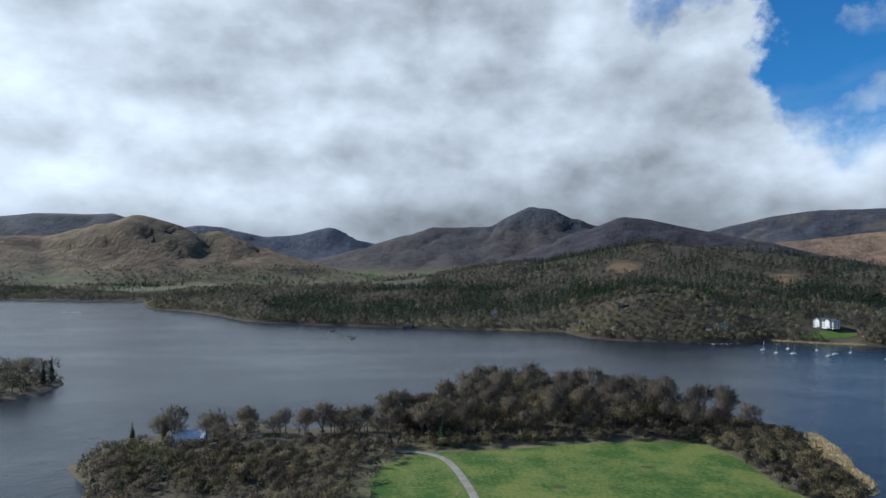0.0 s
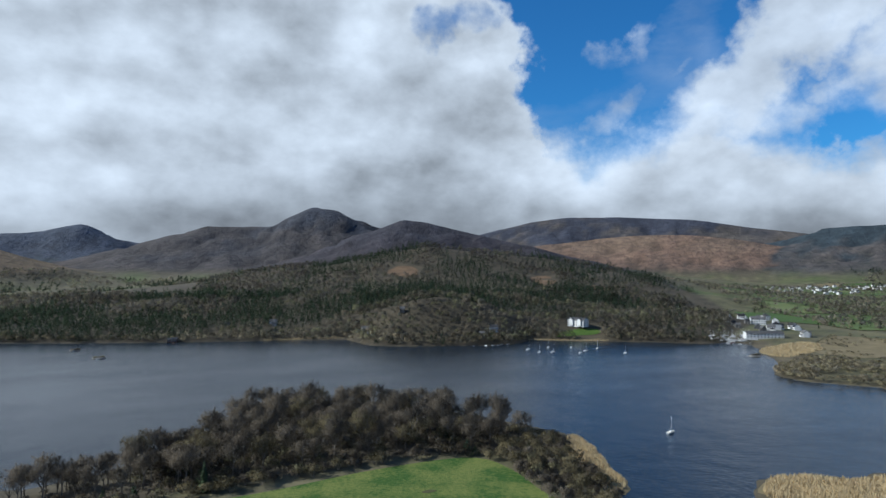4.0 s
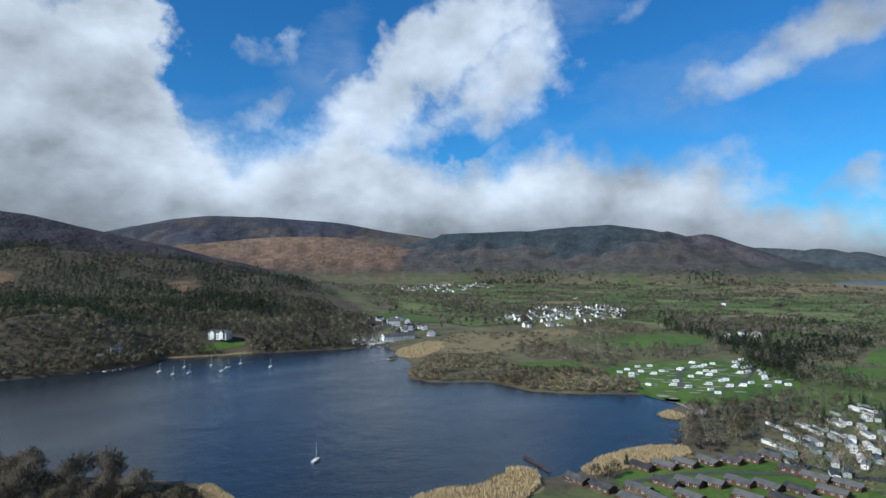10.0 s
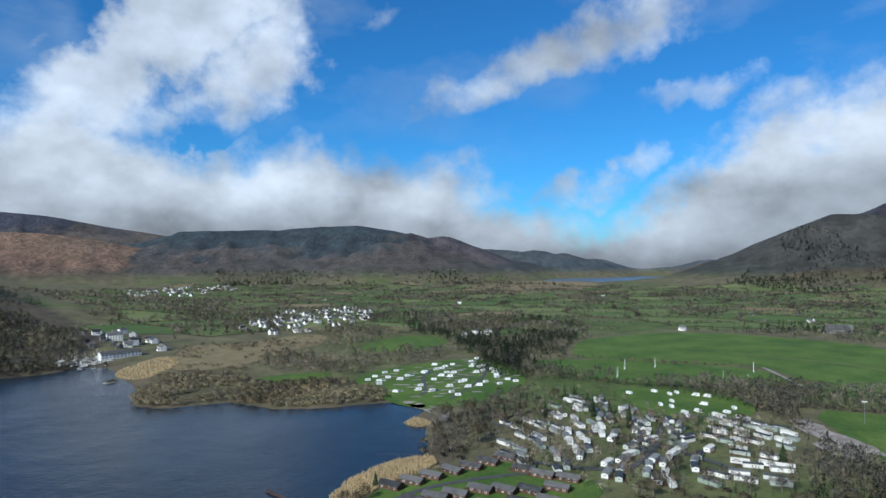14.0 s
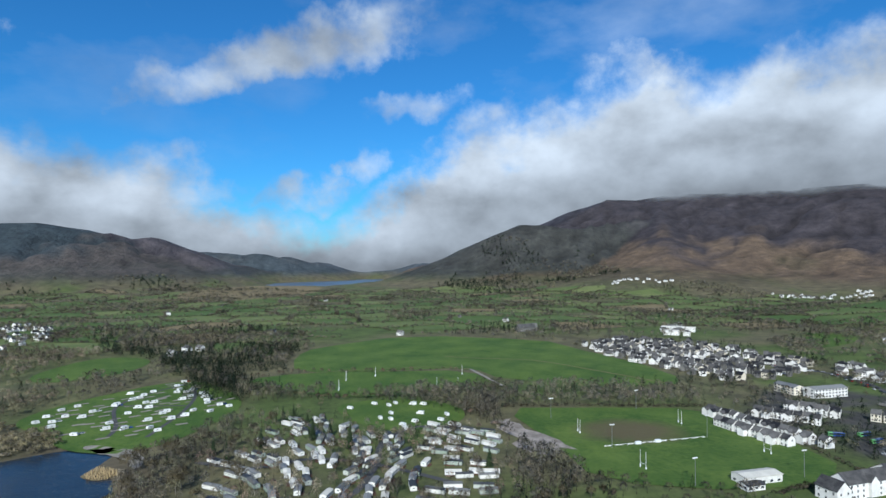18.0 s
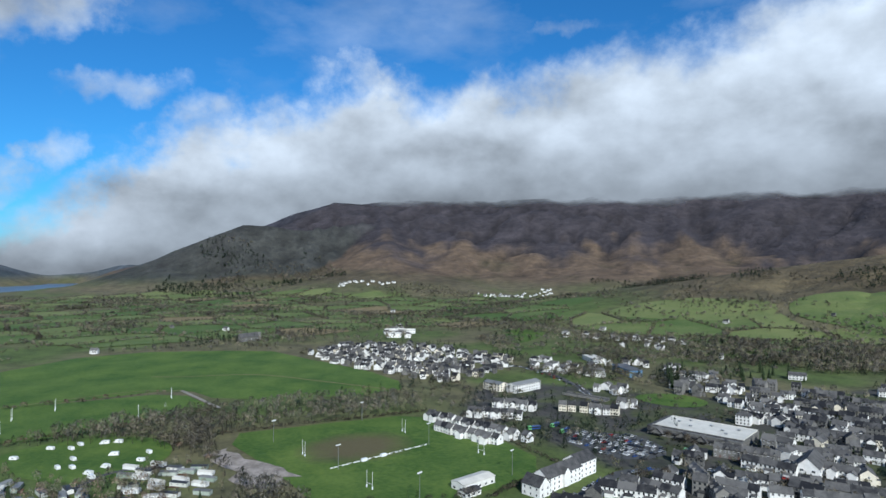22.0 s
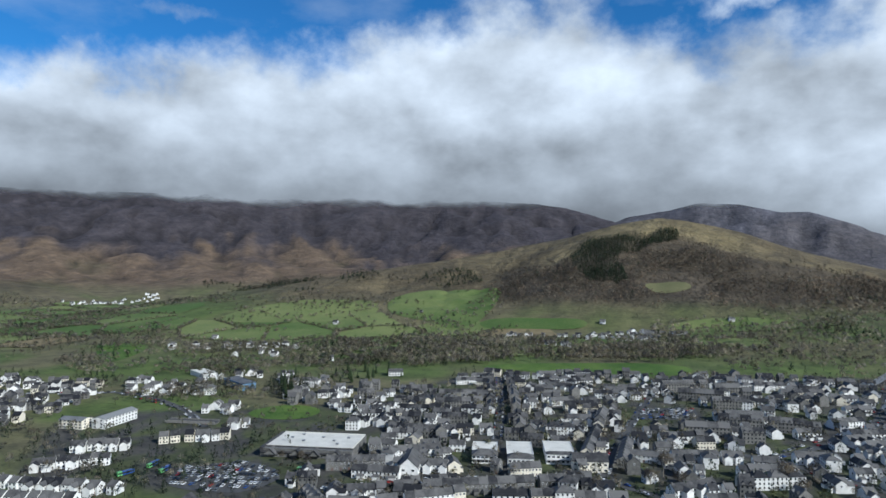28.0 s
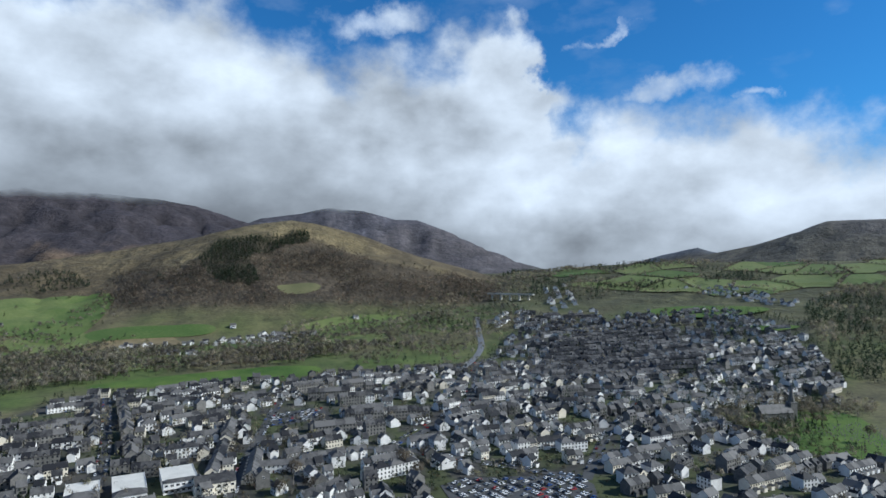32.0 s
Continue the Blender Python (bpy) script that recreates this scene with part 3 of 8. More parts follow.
# what grows on each fell: at its foot, on its slope, on its top, and the height at which the last begins; far fells are
# blued for haze
GROWTH_AND_HAZE = {
    "else": ((0.070, 0.064, 0.038), (0.080, 0.062, 0.042), (0.042, 0.038, 0.038), 220),
    "back_left": ((0.066, 0.062, 0.048), (0.066, 0.062, 0.052), (0.060, 0.062, 0.062), 250),
    "catbells": ((0.075, 0.060, 0.036), (0.135, 0.096, 0.056), (0.094, 0.078, 0.046), 250),
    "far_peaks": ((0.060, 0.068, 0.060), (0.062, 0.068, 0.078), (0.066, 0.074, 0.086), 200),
    "causey": ((0.072, 0.054, 0.040), (0.062, 0.051, 0.042), (0.052, 0.051, 0.052), 300),
    "barrow": ((0.056, 0.046, 0.038), (0.050, 0.040, 0.038), (0.042, 0.037, 0.038), 210),
    "grisedale": ((0.064, 0.058, 0.040), (0.098, 0.077, 0.054), (0.044, 0.044, 0.050), 250),
    "brown_hill": ((0.062, 0.048, 0.038), (0.158, 0.102, 0.072), (0.150, 0.104, 0.072), 200),
    "forest_fells": ((0.058, 0.054, 0.040), (0.076, 0.062, 0.048), (0.036, 0.046, 0.046), 170),
    "fell_end": ((0.050, 0.050, 0.042), (0.076, 0.062, 0.056), (0.066, 0.056, 0.056), 200),
    "fell_tip": ((0.048, 0.052, 0.046), (0.068, 0.060, 0.056), (0.062, 0.058, 0.060), 160),
    "lake_fell": ((0.048, 0.058, 0.056), (0.055, 0.064, 0.062), (0.085, 0.082, 0.068), 150),
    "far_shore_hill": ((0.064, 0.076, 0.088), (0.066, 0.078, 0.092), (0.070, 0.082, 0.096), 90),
    "dodd_foot": ((0.040, 0.044, 0.032), (0.044, 0.046, 0.034), (0.056, 0.050, 0.038), 200),
    "dodd": ((0.044, 0.044, 0.032), (0.048, 0.046, 0.036), (0.060, 0.054, 0.046), 270),
    "skiddaw_end": ((0.056, 0.050, 0.040), (0.060, 0.053, 0.048), (0.052, 0.048, 0.052), 330),
    # the dark top is heather with the cloud's shade mixed into its colour
    "skiddaw": ((0.080, 0.066, 0.040), (0.108, 0.078, 0.054), (0.042, 0.037, 0.043), 190),
    "latrigg": ((0.072, 0.066, 0.036), (0.092, 0.074, 0.044), (0.150, 0.122, 0.066), 225),
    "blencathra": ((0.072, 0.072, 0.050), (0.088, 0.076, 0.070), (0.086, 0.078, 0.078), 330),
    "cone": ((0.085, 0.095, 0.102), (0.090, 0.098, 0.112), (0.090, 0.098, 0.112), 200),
    "clough": ((0.080, 0.086, 0.050), (0.092, 0.086, 0.068), (0.085, 0.080, 0.076), 300),
    "castlerigg": ((0.066, 0.066, 0.036), (0.072, 0.074, 0.036), (0.080, 0.080, 0.042), 150),
    "swinside": ((0.060, 0.050, 0.036), (0.066, 0.054, 0.038), (0.096, 0.068, 0.042), 130),
}


# multiplied over the far fells' colours to stand in for blue haze
HAZE_TINT, HAZED_FELLS = np.array((0.90, 0.97, 1.16)), ("back_left", "far_peaks", "causey", "barrow", "grisedale", "forest_fells", "fell_end", "fell_tip", "lake_fell", "dodd_foot", "dodd", "skiddaw_end", "blencathra")


def cover_colour(x, y, z):
    """The growth on the ground: meadow, rough pasture, bracken and heather; haze and gill shade are tinted in."""
    n1, n2 = fbm(x / 420, y / 420, 21, 4), fbm(x / 130, y / 130, 31, 4)
    meadow, rough = np.array((0.070, 0.098, 0.026)), np.array((0.104, 0.100, 0.048))
    litter, olive = np.array((0.112, 0.102, 0.054)), np.array((0.072, 0.070, 0.044))

    def blend(a, b, k):
        k = np.clip(k, 0, 1)[:, None]
        return a * (1 - k) + b * k

    c = blend(meadow[None], rough[None], 0.4 + n2 * 2.0)
    c = blend(c, litter[None], (n1 - 0.05) * 3)
    c = blend(c, np.array((0.108, 0.094, 0.056))[None], np.clip((np.hypot(x, y) - 1900) / 700, 0, 0.75) + n2)
    built = np.clip(-outline_distance(x, y, TOWN) / 12, 0, 1)
    n4 = fbm(x / 22, y / 22, 51, 3)
    yard = blend(np.array((0.052, 0.050, 0.046))[None], np.array((0.056, 0.066, 0.028))[None], 0.5 + 3.2 * n4)
    c = blend(c, yard, built)
    shore = np.minimum(np.abs(outline_distance(x, y, LAKE)), np.abs(outline_distance(x, y, ISLE)))
    c = blend(c, np.array((0.088, 0.074, 0.048))[None], (26 - shore) / 10)
    wood = np.clip(-np.minimum(outline_distance(x, y, NEAR_WOOD), outline_distance(x, y, SHORE_WOODS)) / 10, 0, 1)
    c = blend(c, np.array((0.066, 0.055, 0.036))[None], wood)
    scrub = np.clip(-outline_distance(x, y, SCRUB) / 8, 0, 1)
    c = blend(c, blend(np.array((0.120, 0.098, 0.058))[None], np.array((0.085, 0.080, 0.040))[None], 0.5 + 2.0 * n2), scrub)
    hill = np.clip((z - 34) / 40, 0, 1) * (1 - wood)
    # spurs stand out tawny with bracken, the gills between them have shade put into their colour
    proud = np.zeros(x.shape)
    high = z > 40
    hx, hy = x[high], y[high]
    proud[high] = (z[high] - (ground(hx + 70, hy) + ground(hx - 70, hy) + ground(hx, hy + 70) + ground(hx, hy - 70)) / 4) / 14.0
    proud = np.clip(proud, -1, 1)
    owner = hill_heights(x, y)[1]
    upland = np.repeat(olive[None], len(x), 0)
    far_drift = fbm(x / 800, y / 800, 41, 3)
    for n, name in enumerate(RIDGES):
        on = owner == n
        if not on.any():
            continue
        foot, slope, top, middle = GROWTH_AND_HAZE.get(name, GROWTH_AND_HAZE["else"])
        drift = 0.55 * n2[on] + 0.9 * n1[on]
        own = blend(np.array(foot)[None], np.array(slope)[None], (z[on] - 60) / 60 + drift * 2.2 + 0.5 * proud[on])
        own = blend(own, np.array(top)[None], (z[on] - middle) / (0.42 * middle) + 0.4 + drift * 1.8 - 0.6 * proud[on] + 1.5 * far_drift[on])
        # hollows lose up to 35 percent: gully shade painted by curvature
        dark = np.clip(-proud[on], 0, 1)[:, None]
        upland[on] = own * (1 - 0.35 * dark) * (HAZE_TINT if name in HAZED_FELLS else 1.0)
    woody = np.clip(-outline_distance(x, y, FELL_WOOD) / 40, 0, 0.9)
    upland = blend(upland, np.array((0.062, 0.050, 0.036))[None], woody)
    upland = upland * (1 + 0.5 * fbm(x / 60, y / 60, 71, 3))[:, None].clip(0.6, 1.4)
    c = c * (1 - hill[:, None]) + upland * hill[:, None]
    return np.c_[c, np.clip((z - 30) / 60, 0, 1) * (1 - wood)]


def build_ground():
    turns = np.radians(np.concatenate([np.arange(-48, 240, 0.5), np.arange(240, 312, 3.0)]))
    reach = np.concatenate([[0.01], np.geomspace(40, 4880, 265)])
    a, r = np.meshgrid(turns, reach, indexing="ij")
    x, y = (np.sin(a) * r).ravel(), (np.cos(a) * r).ravel()
    z = ground(x, y)
    na, nr = a.shape
    i, j = np.meshgrid(np.arange(na), np.arange(nr - 1), indexing="ij")
    k = (i + 1) % na
    faces = np.stack([i * nr + j, i * nr + j + 1, k * nr + j + 1, k * nr + j], -1).reshape(-1, 4)
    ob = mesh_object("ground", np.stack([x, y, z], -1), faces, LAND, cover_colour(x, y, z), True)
    tagged(ob, "rolling valley ground rising to bracken and heather fells", "ground", kind="structure")


build_ground()


def sheet(name, outline, z, material, label, category):
    bm = bmesh.new()
    bm.faces.new([bm.verts.new((x, y, z)) for x, y in outline])
    mesh = bpy.data.meshes.new(name)
    bm.to_mesh(mesh)
    mesh.materials.append(material)
    return tagged(new(name, mesh), label, category, kind="structure")


sheet("water", [(-2700, -420), (760, -420), (760, 1900), (-2700, 1900)], 0.0, WATER, "dark blue lake water with light wind ripples", "lake")
FAR_WATER = surface("far_lake_water", (0.075, 0.090, 0.105), (0.100, 0.115, 0.130), 0.004, 0.03, 0.4, 0.0)
sheet("far_water", FAR_LAKE, 11.0, FAR_WATER, "distant pale blue lake beneath wooded fells", "lake")

# ---- helpers for things and their parts ----
class Shape:
    """Corners and faces of one mesh, gathered piece by piece."""

    def __init__(self):
        self.verts, self.faces, self.slots = [], [], []

    def add(self, verts, faces, slot=0):
        n = len(self.verts)
        self.verts += [tuple(v) for v in verts]
        self.faces += [tuple(n + k for k in f) for f in faces]
        self.slots += [slot] * len(faces)
        return self

    def box(self, x0, y0, z0, x1, y1, z1, slot=0):
        return self.add([(x0, y0, z0), (x1, y0, z0), (x1, y1, z0), (x0, y1, z0), (x0, y0, z1), (x1, y0, z1), (x1, y1, z1), (x0, y1, z1)],
                        [(3, 2, 1, 0), (4, 5, 6, 7), (0, 1, 5, 4), (1, 2, 6, 5), (2, 3, 7, 6), (3, 0, 4, 7)], slot)

    def gable(self, x0, y0, x1, y1, z0, rise, thick=0.25, slot=0):
        """Two roof slopes with the ridge along x."""
        ym = (y0 + y1) / 2
        for ya, yb in ((y0, ym), (y1, ym)):
            a = [(x0, ya, z0), (x1, ya, z0), (x1, yb, z0 + rise), (x0, yb, z0 + rise)]
            b = [(x, y, z - thick) for x, y, z in a]
            f = [(0, 1, 2, 3), (7, 6, 5, 4), (0, 4, 5, 1), (1, 5, 6, 2), (2, 6, 7, 3), (3, 7, 4, 0)]
            self.add(a + b, f if ya < yb else [g[::-1] for g in f], slot)
        return self

    def hip(self, x0, y0, x1, y1, z0, rise, slot=0):
        ym, inset = (y0 + y1) / 2, (y1 - y0) / 2
        v = [(x0, y0, z0), (x1, y0, z0), (x1, y1, z0), (x0, y1, z0), (x0 + inset, ym, z0 + rise), (x1 - inset, ym, z0 + rise)]
        return self.add(v, [(0, 1, 5, 4), (1, 2, 5), (2, 3, 4, 5), (3, 0, 4), (3, 2, 1, 0)], slot)

    def walls(self, x0, y0, x1, y1, z0, z1, rise=0.0, slot=0):
        """Four walls; with a rise the two ends run up to gables."""
        ym = (y0 + y1) / 2
        v = [(x0, y0, z0), (x1, y0, z0), (x1, y1, z0), (x0, y1, z0), (x0, y0, z1), (x1, y0, z1), (x1, y1, z1), (x0, y1, z1), (x0, ym, z1 + rise), (x1, ym, z1 + rise)]
        return self.add(v, [(0, 1, 5, 4), (2, 3, 7, 6), (1, 2, 6, 9, 5), (3, 0, 4, 8, 7), (4, 5, 9, 8), (6, 7, 8, 9)], slot)

    def tube(self, a, b, ra, rb, sides=5, slot=0):
        a, b = Vector(a), Vector(b)
        way = (b - a).normalized()
        u = way.orthogonal().normalized()
        w = way.cross(u)
        ring = [(math.cos(2 * math.pi * k / sides), math.sin(2 * math.pi * k / sides)) for k in range(sides)]
        v = [a + ra * (c * u + s * w) for c, s in ring] + [b + rb * (c * u + s * w) for c, s in ring]
        f = [(k, (k + 1) % sides, sides + (k + 1) % sides, sides + k) for k in range(sides)]
        return self.add(v, f + [tuple(range(sides, 2 * sides))], slot)

    def mesh(self, name, *materials):
        mesh = bpy.data.meshes.new(name)
        mesh.from_pydata(self.verts, [], self.faces)
        for m in materials:
            mesh.materials.append(m)
        if len(materials) > 1:
            mesh.polygons.foreach_set("material_index", self.slots)
        mesh.update()
        return mesh


def part(name, shape, materials, parent, label=""):
    """One mesh under a thing or under a part."""
    mesh = shape if isinstance(shape, bpy.types.Mesh) else shape.mesh(name, *(materials if isinstance(materials, (list, tuple)) else [materials]))
    ob = new(name, mesh)
    ob.parent = parent
    return tagged(ob, label)


def thing(name, label, category, group=""):
    return tagged(new(name), label, category, group)


class Stamp:
    """A thing built once; put() sets it down, and then its copies."""

    made = []

    def __init__(self, ob):
        self.ob, self.used = ob, False
        Stamp.made.append(self)

    def put(self, m):
        if self.used:
            return copy_thing(self.ob, m)
        self.ob.matrix_basis, self.used = m, True
        return self.ob


def height(x, y):
    return float(ground(x, y)[0])


def scatter(outline, spacing, seed, chance=None, fade=0.0):
    """Jittered places inside an outline."""
    p = np.array(outline, float)
    rng = np.random.default_rng(seed)
    gx, gy = np.meshgrid(np.arange(p[:, 0].min(), p[:, 0].max(), spacing), np.arange(p[:, 1].min(), p[:, 1].max(), spacing))
    x = gx.ravel() + rng.uniform(-0.45, 0.45, gx.size) * spacing
    y = gy.ravel() + rng.uniform(-0.45, 0.45, gx.size) * spacing
    inside = -outline_distance(x, y, outline)
    keep = inside > (rng.random(x.size) * fade if fade else 0)
    if chance is not None:
        keep &= rng.random(x.size) < chance(x, y)
    return x[keep], y[keep]


def rounded(outline, rounds=2, wobble=0.0, seed=0):
    p = np.array(outline, float)
    for _ in range(rounds):
        q = np.roll(p, -1, 0)
        p = np.stack([0.75 * p + 0.25 * q, 0.25 * p + 0.75 * q], 1).reshape(-1, 2)
    if wobble:
        p = p + wobble * np.stack([fbm(p[:, 0] / 9, p[:, 1] / 9, seed), fbm(p[:, 0] / 9, p[:, 1] / 9, seed + 50)], 1)
    return p


def drape(name, outline, material, label, category, lift=0.3, rounds=2, wobble=0.0, step=14.0, kind="structure"):
    """A patch that lies on the ground."""
    p = rounded(outline, rounds, wobble)
    bm = bmesh.new()
    bm.faces.new([bm.verts.new((x, y, 0)) for x, y in p])
    bmesh.ops.triangulate(bm, faces=bm.faces[:])
    for _ in range(4):
        long = [e for e in bm.edges if e.calc_length() > step]
        if not long:
            break
        bmesh.ops.subdivide_edges(bm, edges=long, cuts=1)
        bmesh.ops.triangulate(bm, faces=[f for f in bm.faces if len(f.verts) > 3])
    co = np.array([v.co[:2] for v in bm.verts])
    for v, z in zip(bm.verts, ground(co[:, 0], co[:, 1])):
        v.co.z = max(z, 0.05) + lift
    bmesh.ops.recalc_face_normals(bm, faces=bm.faces[:])
    if sum(f.normal.z for f in bm.faces) < 0:
        bmesh.ops.reverse_faces(bm, faces=bm.faces[:])
    mesh = bpy.data.meshes.new(name)
    bm.to_mesh(mesh)
    bm.free()
    mesh.materials.append(material)
    return tagged(new(name, mesh), label, category, kind=kind)


def ribbon(name, line, width, material, label, category, lift=0.35):
    """A track or road along a line of places."""
    p = [Vector((*q, 0)) for q in line]
    dense = []
    for n in range(len(p) - 1):
        a, b, c, d = p[max(n - 1, 0)], p[n], p[n + 1], p[min(n + 2, len(p) - 1)]
        count = max(2, int((c - b).length / 8))
        for k in range(count):
            t = k / count
            dense.append(0.5 * (2 * b + (c - a) * t + (2 * a - 5 * b + 4 * c - d) * t * t + (3 * b - a - 3 * c + d) * t**3))
    dense.append(p[-1])
    s = Shape()
    rows = []
    for n, q in enumerate(dense):
        way = (dense[min(n + 1, len(dense) - 1)] - dense[max(n - 1, 0)]).normalized()
        side = Vector((-way.y, way.x, 0)) * width / 2
        rows += [q + side, q - side]
    z = ground([r.x for r in rows], [r.y for r in rows])
    v = [(r.x, r.y, max(h, 0.1) + lift) for r, h in zip(rows, z)]
    s.add(v, [(2 * n, 2 * n + 1, 2 * n + 3, 2 * n + 2) for n in range(len(dense) - 1)])
    return tagged(new(name, s.mesh(name, material)), label, category, kind="structure")


# ---- fields, reeds, tracks ----
TURF = surface("turf", (0.034, 0.076, 0.010), (0.098, 0.146, 0.026), 0.022, 0.3, 0.9, 0.4, contrast=3.6)
MEADOW = surface("lakeside_meadow", (0.034, 0.082, 0.010), (0.140, 0.160, 0.036), 0.05, 0.6, 0.9, 0.6, contrast=6.0)
PASTURE = surface("pasture", (0.058, 0.098, 0.022), (0.142, 0.162, 0.056), 0.012, 0.2, 0.9, 0.4, spread=0.9, contrast=3.0)
WORN = surface("worn_turf", (0.058, 0.070, 0.022), (0.092, 0.078, 0.038), 0.06, 1.0, 0.95, 0.3)
STRAW = surface("dead_grass", (0.115, 0.094, 0.048), (0.235, 0.184, 0.098), 0.06, 1.4, 0.95, 0.6)
ROUGH = surface("rough_grazing", (0.080, 0.084, 0.036), (0.150, 0.140, 0.066), 0.02, 0.3, 0.95, 0.4)
BRACKEN = surface("dead_bracken", (0.075, 0.048, 0.028), (0.180, 0.115, 0.062), 0.05, 0.8, 0.95, 0.5)
REED = surface("dry_reed", (0.46, 0.35, 0.19), (0.62, 0.50, 0.30), 0.12, 2.5, 0.95, 0.0, island=0.3, thin=0.5)
GRAVEL = surface("gravel", (0.12, 0.105, 0.09), (0.34, 0.31, 0.27), 0.09, 1.2, 0.95, 0.5)
STONY = surface("stony_ground", (0.12, 0.10, 0.08), (0.40, 0.35, 0.31), 0.07, 0.35, 0.95, 0.6)
ASPHALT = surface("asphalt", (0.045, 0.046, 0.048), (0.085, 0.084, 0.082), 0.2, 4.0, 0.85, 0.2)
SHINGLE = surface("shingle", (0.16, 0.15, 0.13), (0.30, 0.27, 0.23), 0.3, 4.0, 0.95, 0.5)



def muddy_turf():
    """Turf that wears to mud towards the middle of its patch."""
    mat = surface("muddy_turf", (0.036, 0.078, 0.010), (0.112, 0.158, 0.028), 0.022, 0.3, 0.9, 0.4, contrast=3.6)
    tree = mat.node_tree
    make, m, link = nodes_of(tree)
    bsdf = tree.nodes["Principled BSDF"]
    turf = bsdf.inputs["Base Color"].links[0].from_socket
    apart = make("ShaderNodeSeparateXYZ")
    link(make("ShaderNodeTexCoord").outputs["Generated"], apart.inputs[0])
    far = m("ADD", m("POWER", m("ABSOLUTE", m("SUBTRACT", apart.outputs[0], 0.5)), 2.0), m("POWER", m("ABSOLUTE", m("SUBTRACT", apart.outputs[1], 0.5)), 2.0))
    n = make("ShaderNodeTexNoise")
    n.inputs["Scale"].default_value, n.inputs["Detail"].default_value, n.inputs["Roughness"].default_value = 0.07, 6, 0.7
    link(make("ShaderNodeNewGeometry").outputs["Position"], n.inputs["Vector"])
    worn = m("ADD", m("MULTIPLY_ADD", far, -7.5, 0.72), m("MULTIPLY", n.outputs[0], 0.95), clamp=True)
    mix = make("ShaderNodeMixRGB")
    link(m("MULTIPLY", worn, 0.9), mix.inputs[0])
    link(turf, mix.inputs[1])
    mix.inputs[2].default_value = (0.095, 0.074, 0.040, 1)
    link(mix.outputs[0], bsdf.inputs["Base Color"])
    return mat


MUDDY = muddy_turf()
drape("near_field", [(-70, 120), (-92, 205), (-86, 230), (-71, 249), (-56, 249), (-29, 252), (12, 262), (52, 267), (72, 264), (79, 240), (77, 211), (84, 190), (100, 120)],
      MEADOW, "bright green lakeside meadow with bare muddy spots", "field")
ribbon("gravel_path", [(-86, 251), (-72, 249), (-61, 241), (-55, 226), (-51, 208), (-48, 190), (-42, 140)], 3.4, GRAVEL, "pale gravel footpath across the meadow", "path", 0.45)
for x, y, r in ((30, 228, 4), (24, 216, 3), (-14, 203, 4), (9, 202, 3)):
    drape("bare_patch", [(x - r, y), (x, y - r * 0.6), (x + r * 1.3, y), (x, y + r * 0.6)], WORN, "worn muddy patch in the meadow", "bare ground", 0.42, 2, 1.0, 4)
drape("headland_meadow", [(532, 356), (569, 322), (585, 287), (545, 275), (513, 318)], TURF, "green meadow strip behind the willow scrub", "field")
drape("straw_marsh", [(590, 500), (727, 562), (740, 505), (868, 480), (887, 428), (789, 392), (667, 406), (600, 398), (545, 440)], STRAW, "straw-coloured winter marsh grass", "marsh", 0.3, 2, 8)
MOUND_FIELD = [(784, 342), (914, 303), (880, 225), (766, 226), (717, 302)]
drape("mound_field", MOUND_FIELD, TURF, "green rising pasture above the scrub", "field")
drape("camp_field", [(556, 258), (620, 240), (725, 160), (664, 108), (593, 80), (532, 92), (462, 130), (476, 187), (520, 220)], TURF, "green touring campsite turf", "field")
BIG_FIELD = [(954, 21), (1070, -133), (990, -345), (864, -360), (656, -385), (572, -340), (648, -180), (738, -164), (732, -61), (737, 45), (860, 50)]
drape("big_field", BIG_FIELD, TURF, "large bright green meadow", "field", 0.3, 1)
FOOTBALL_FIELD = [(706, 98), (738, 35), (728, -61), (720, -156), (622, -166), (600, -89), (597, -7), (648, 69)]
drape("football_field", FOOTBALL_FIELD, TURF, "mown green playing field", "field", 0.34, 1)
drape("rugby_field", [(528, -140), (516, -204), (491, -314), (400, -312), (326, -300), (312, -222), (345, -142), (410, -146)], TURF, "green turf of the rugby ground", "field", 0.34, 1)
drape("worn_pitch", [(488, -162), (484, -258), (425, -276), (388, -256), (394, -164), (436, -150)], MUDDY, "muddy worn middle of the rugby pitch", "pitch", 0.42, 2, 3)
drape("gravel_lot", [(496, -126), (494, -137), (450, -148), (413, -156), (399, -140), (402, -124), (440, -119)], STONY, "rough brown gravel lot with pale heaps", "car park", 0.4, 2, 16, 4)
drape("second_camp_field", [(571, 5), (585, -38), (575, -84), (531, -110), (480, -92), (468, -42), (506, -9)], TURF, "green touring pitch field", "field")
ribbon("farm_track", [(727, -160), (690, -163), (621, -169)], 4.0, GRAVEL, "sandy track along the field edge", "track", 0.5)
ribbon("field_path", [(727, -160), (749, -116), (740, -24), (732, 37)], 1.6, STRAW, "thin trodden path between fields", "path", 0.5)
ribbon("meadow_track", [(830, -150), (808, -183), (775, -254), (682, -299), (580, -348)], 2.6, STRAW, "pale farm track across the meadow", "track", 0.5)
drape("north_field", [(417, -1325), (391, -1262), (290, -1262), (184, -1264), (178, -1318), (317, -1328)], PASTURE, "green pasture below the fell", "field", 1.4)
drape("slope_field", [(545, -1383), (497, -1263), (437, -1241), (397, -1373), (413, -1577), (498, -1558)], PASTURE, "light green sloping pasture", "field", 1.4)
drape("river_field", [(309, -845), (200, -815), (17, -812), (3, -915), (159, -903)], TURF, "green park by the river", "field")
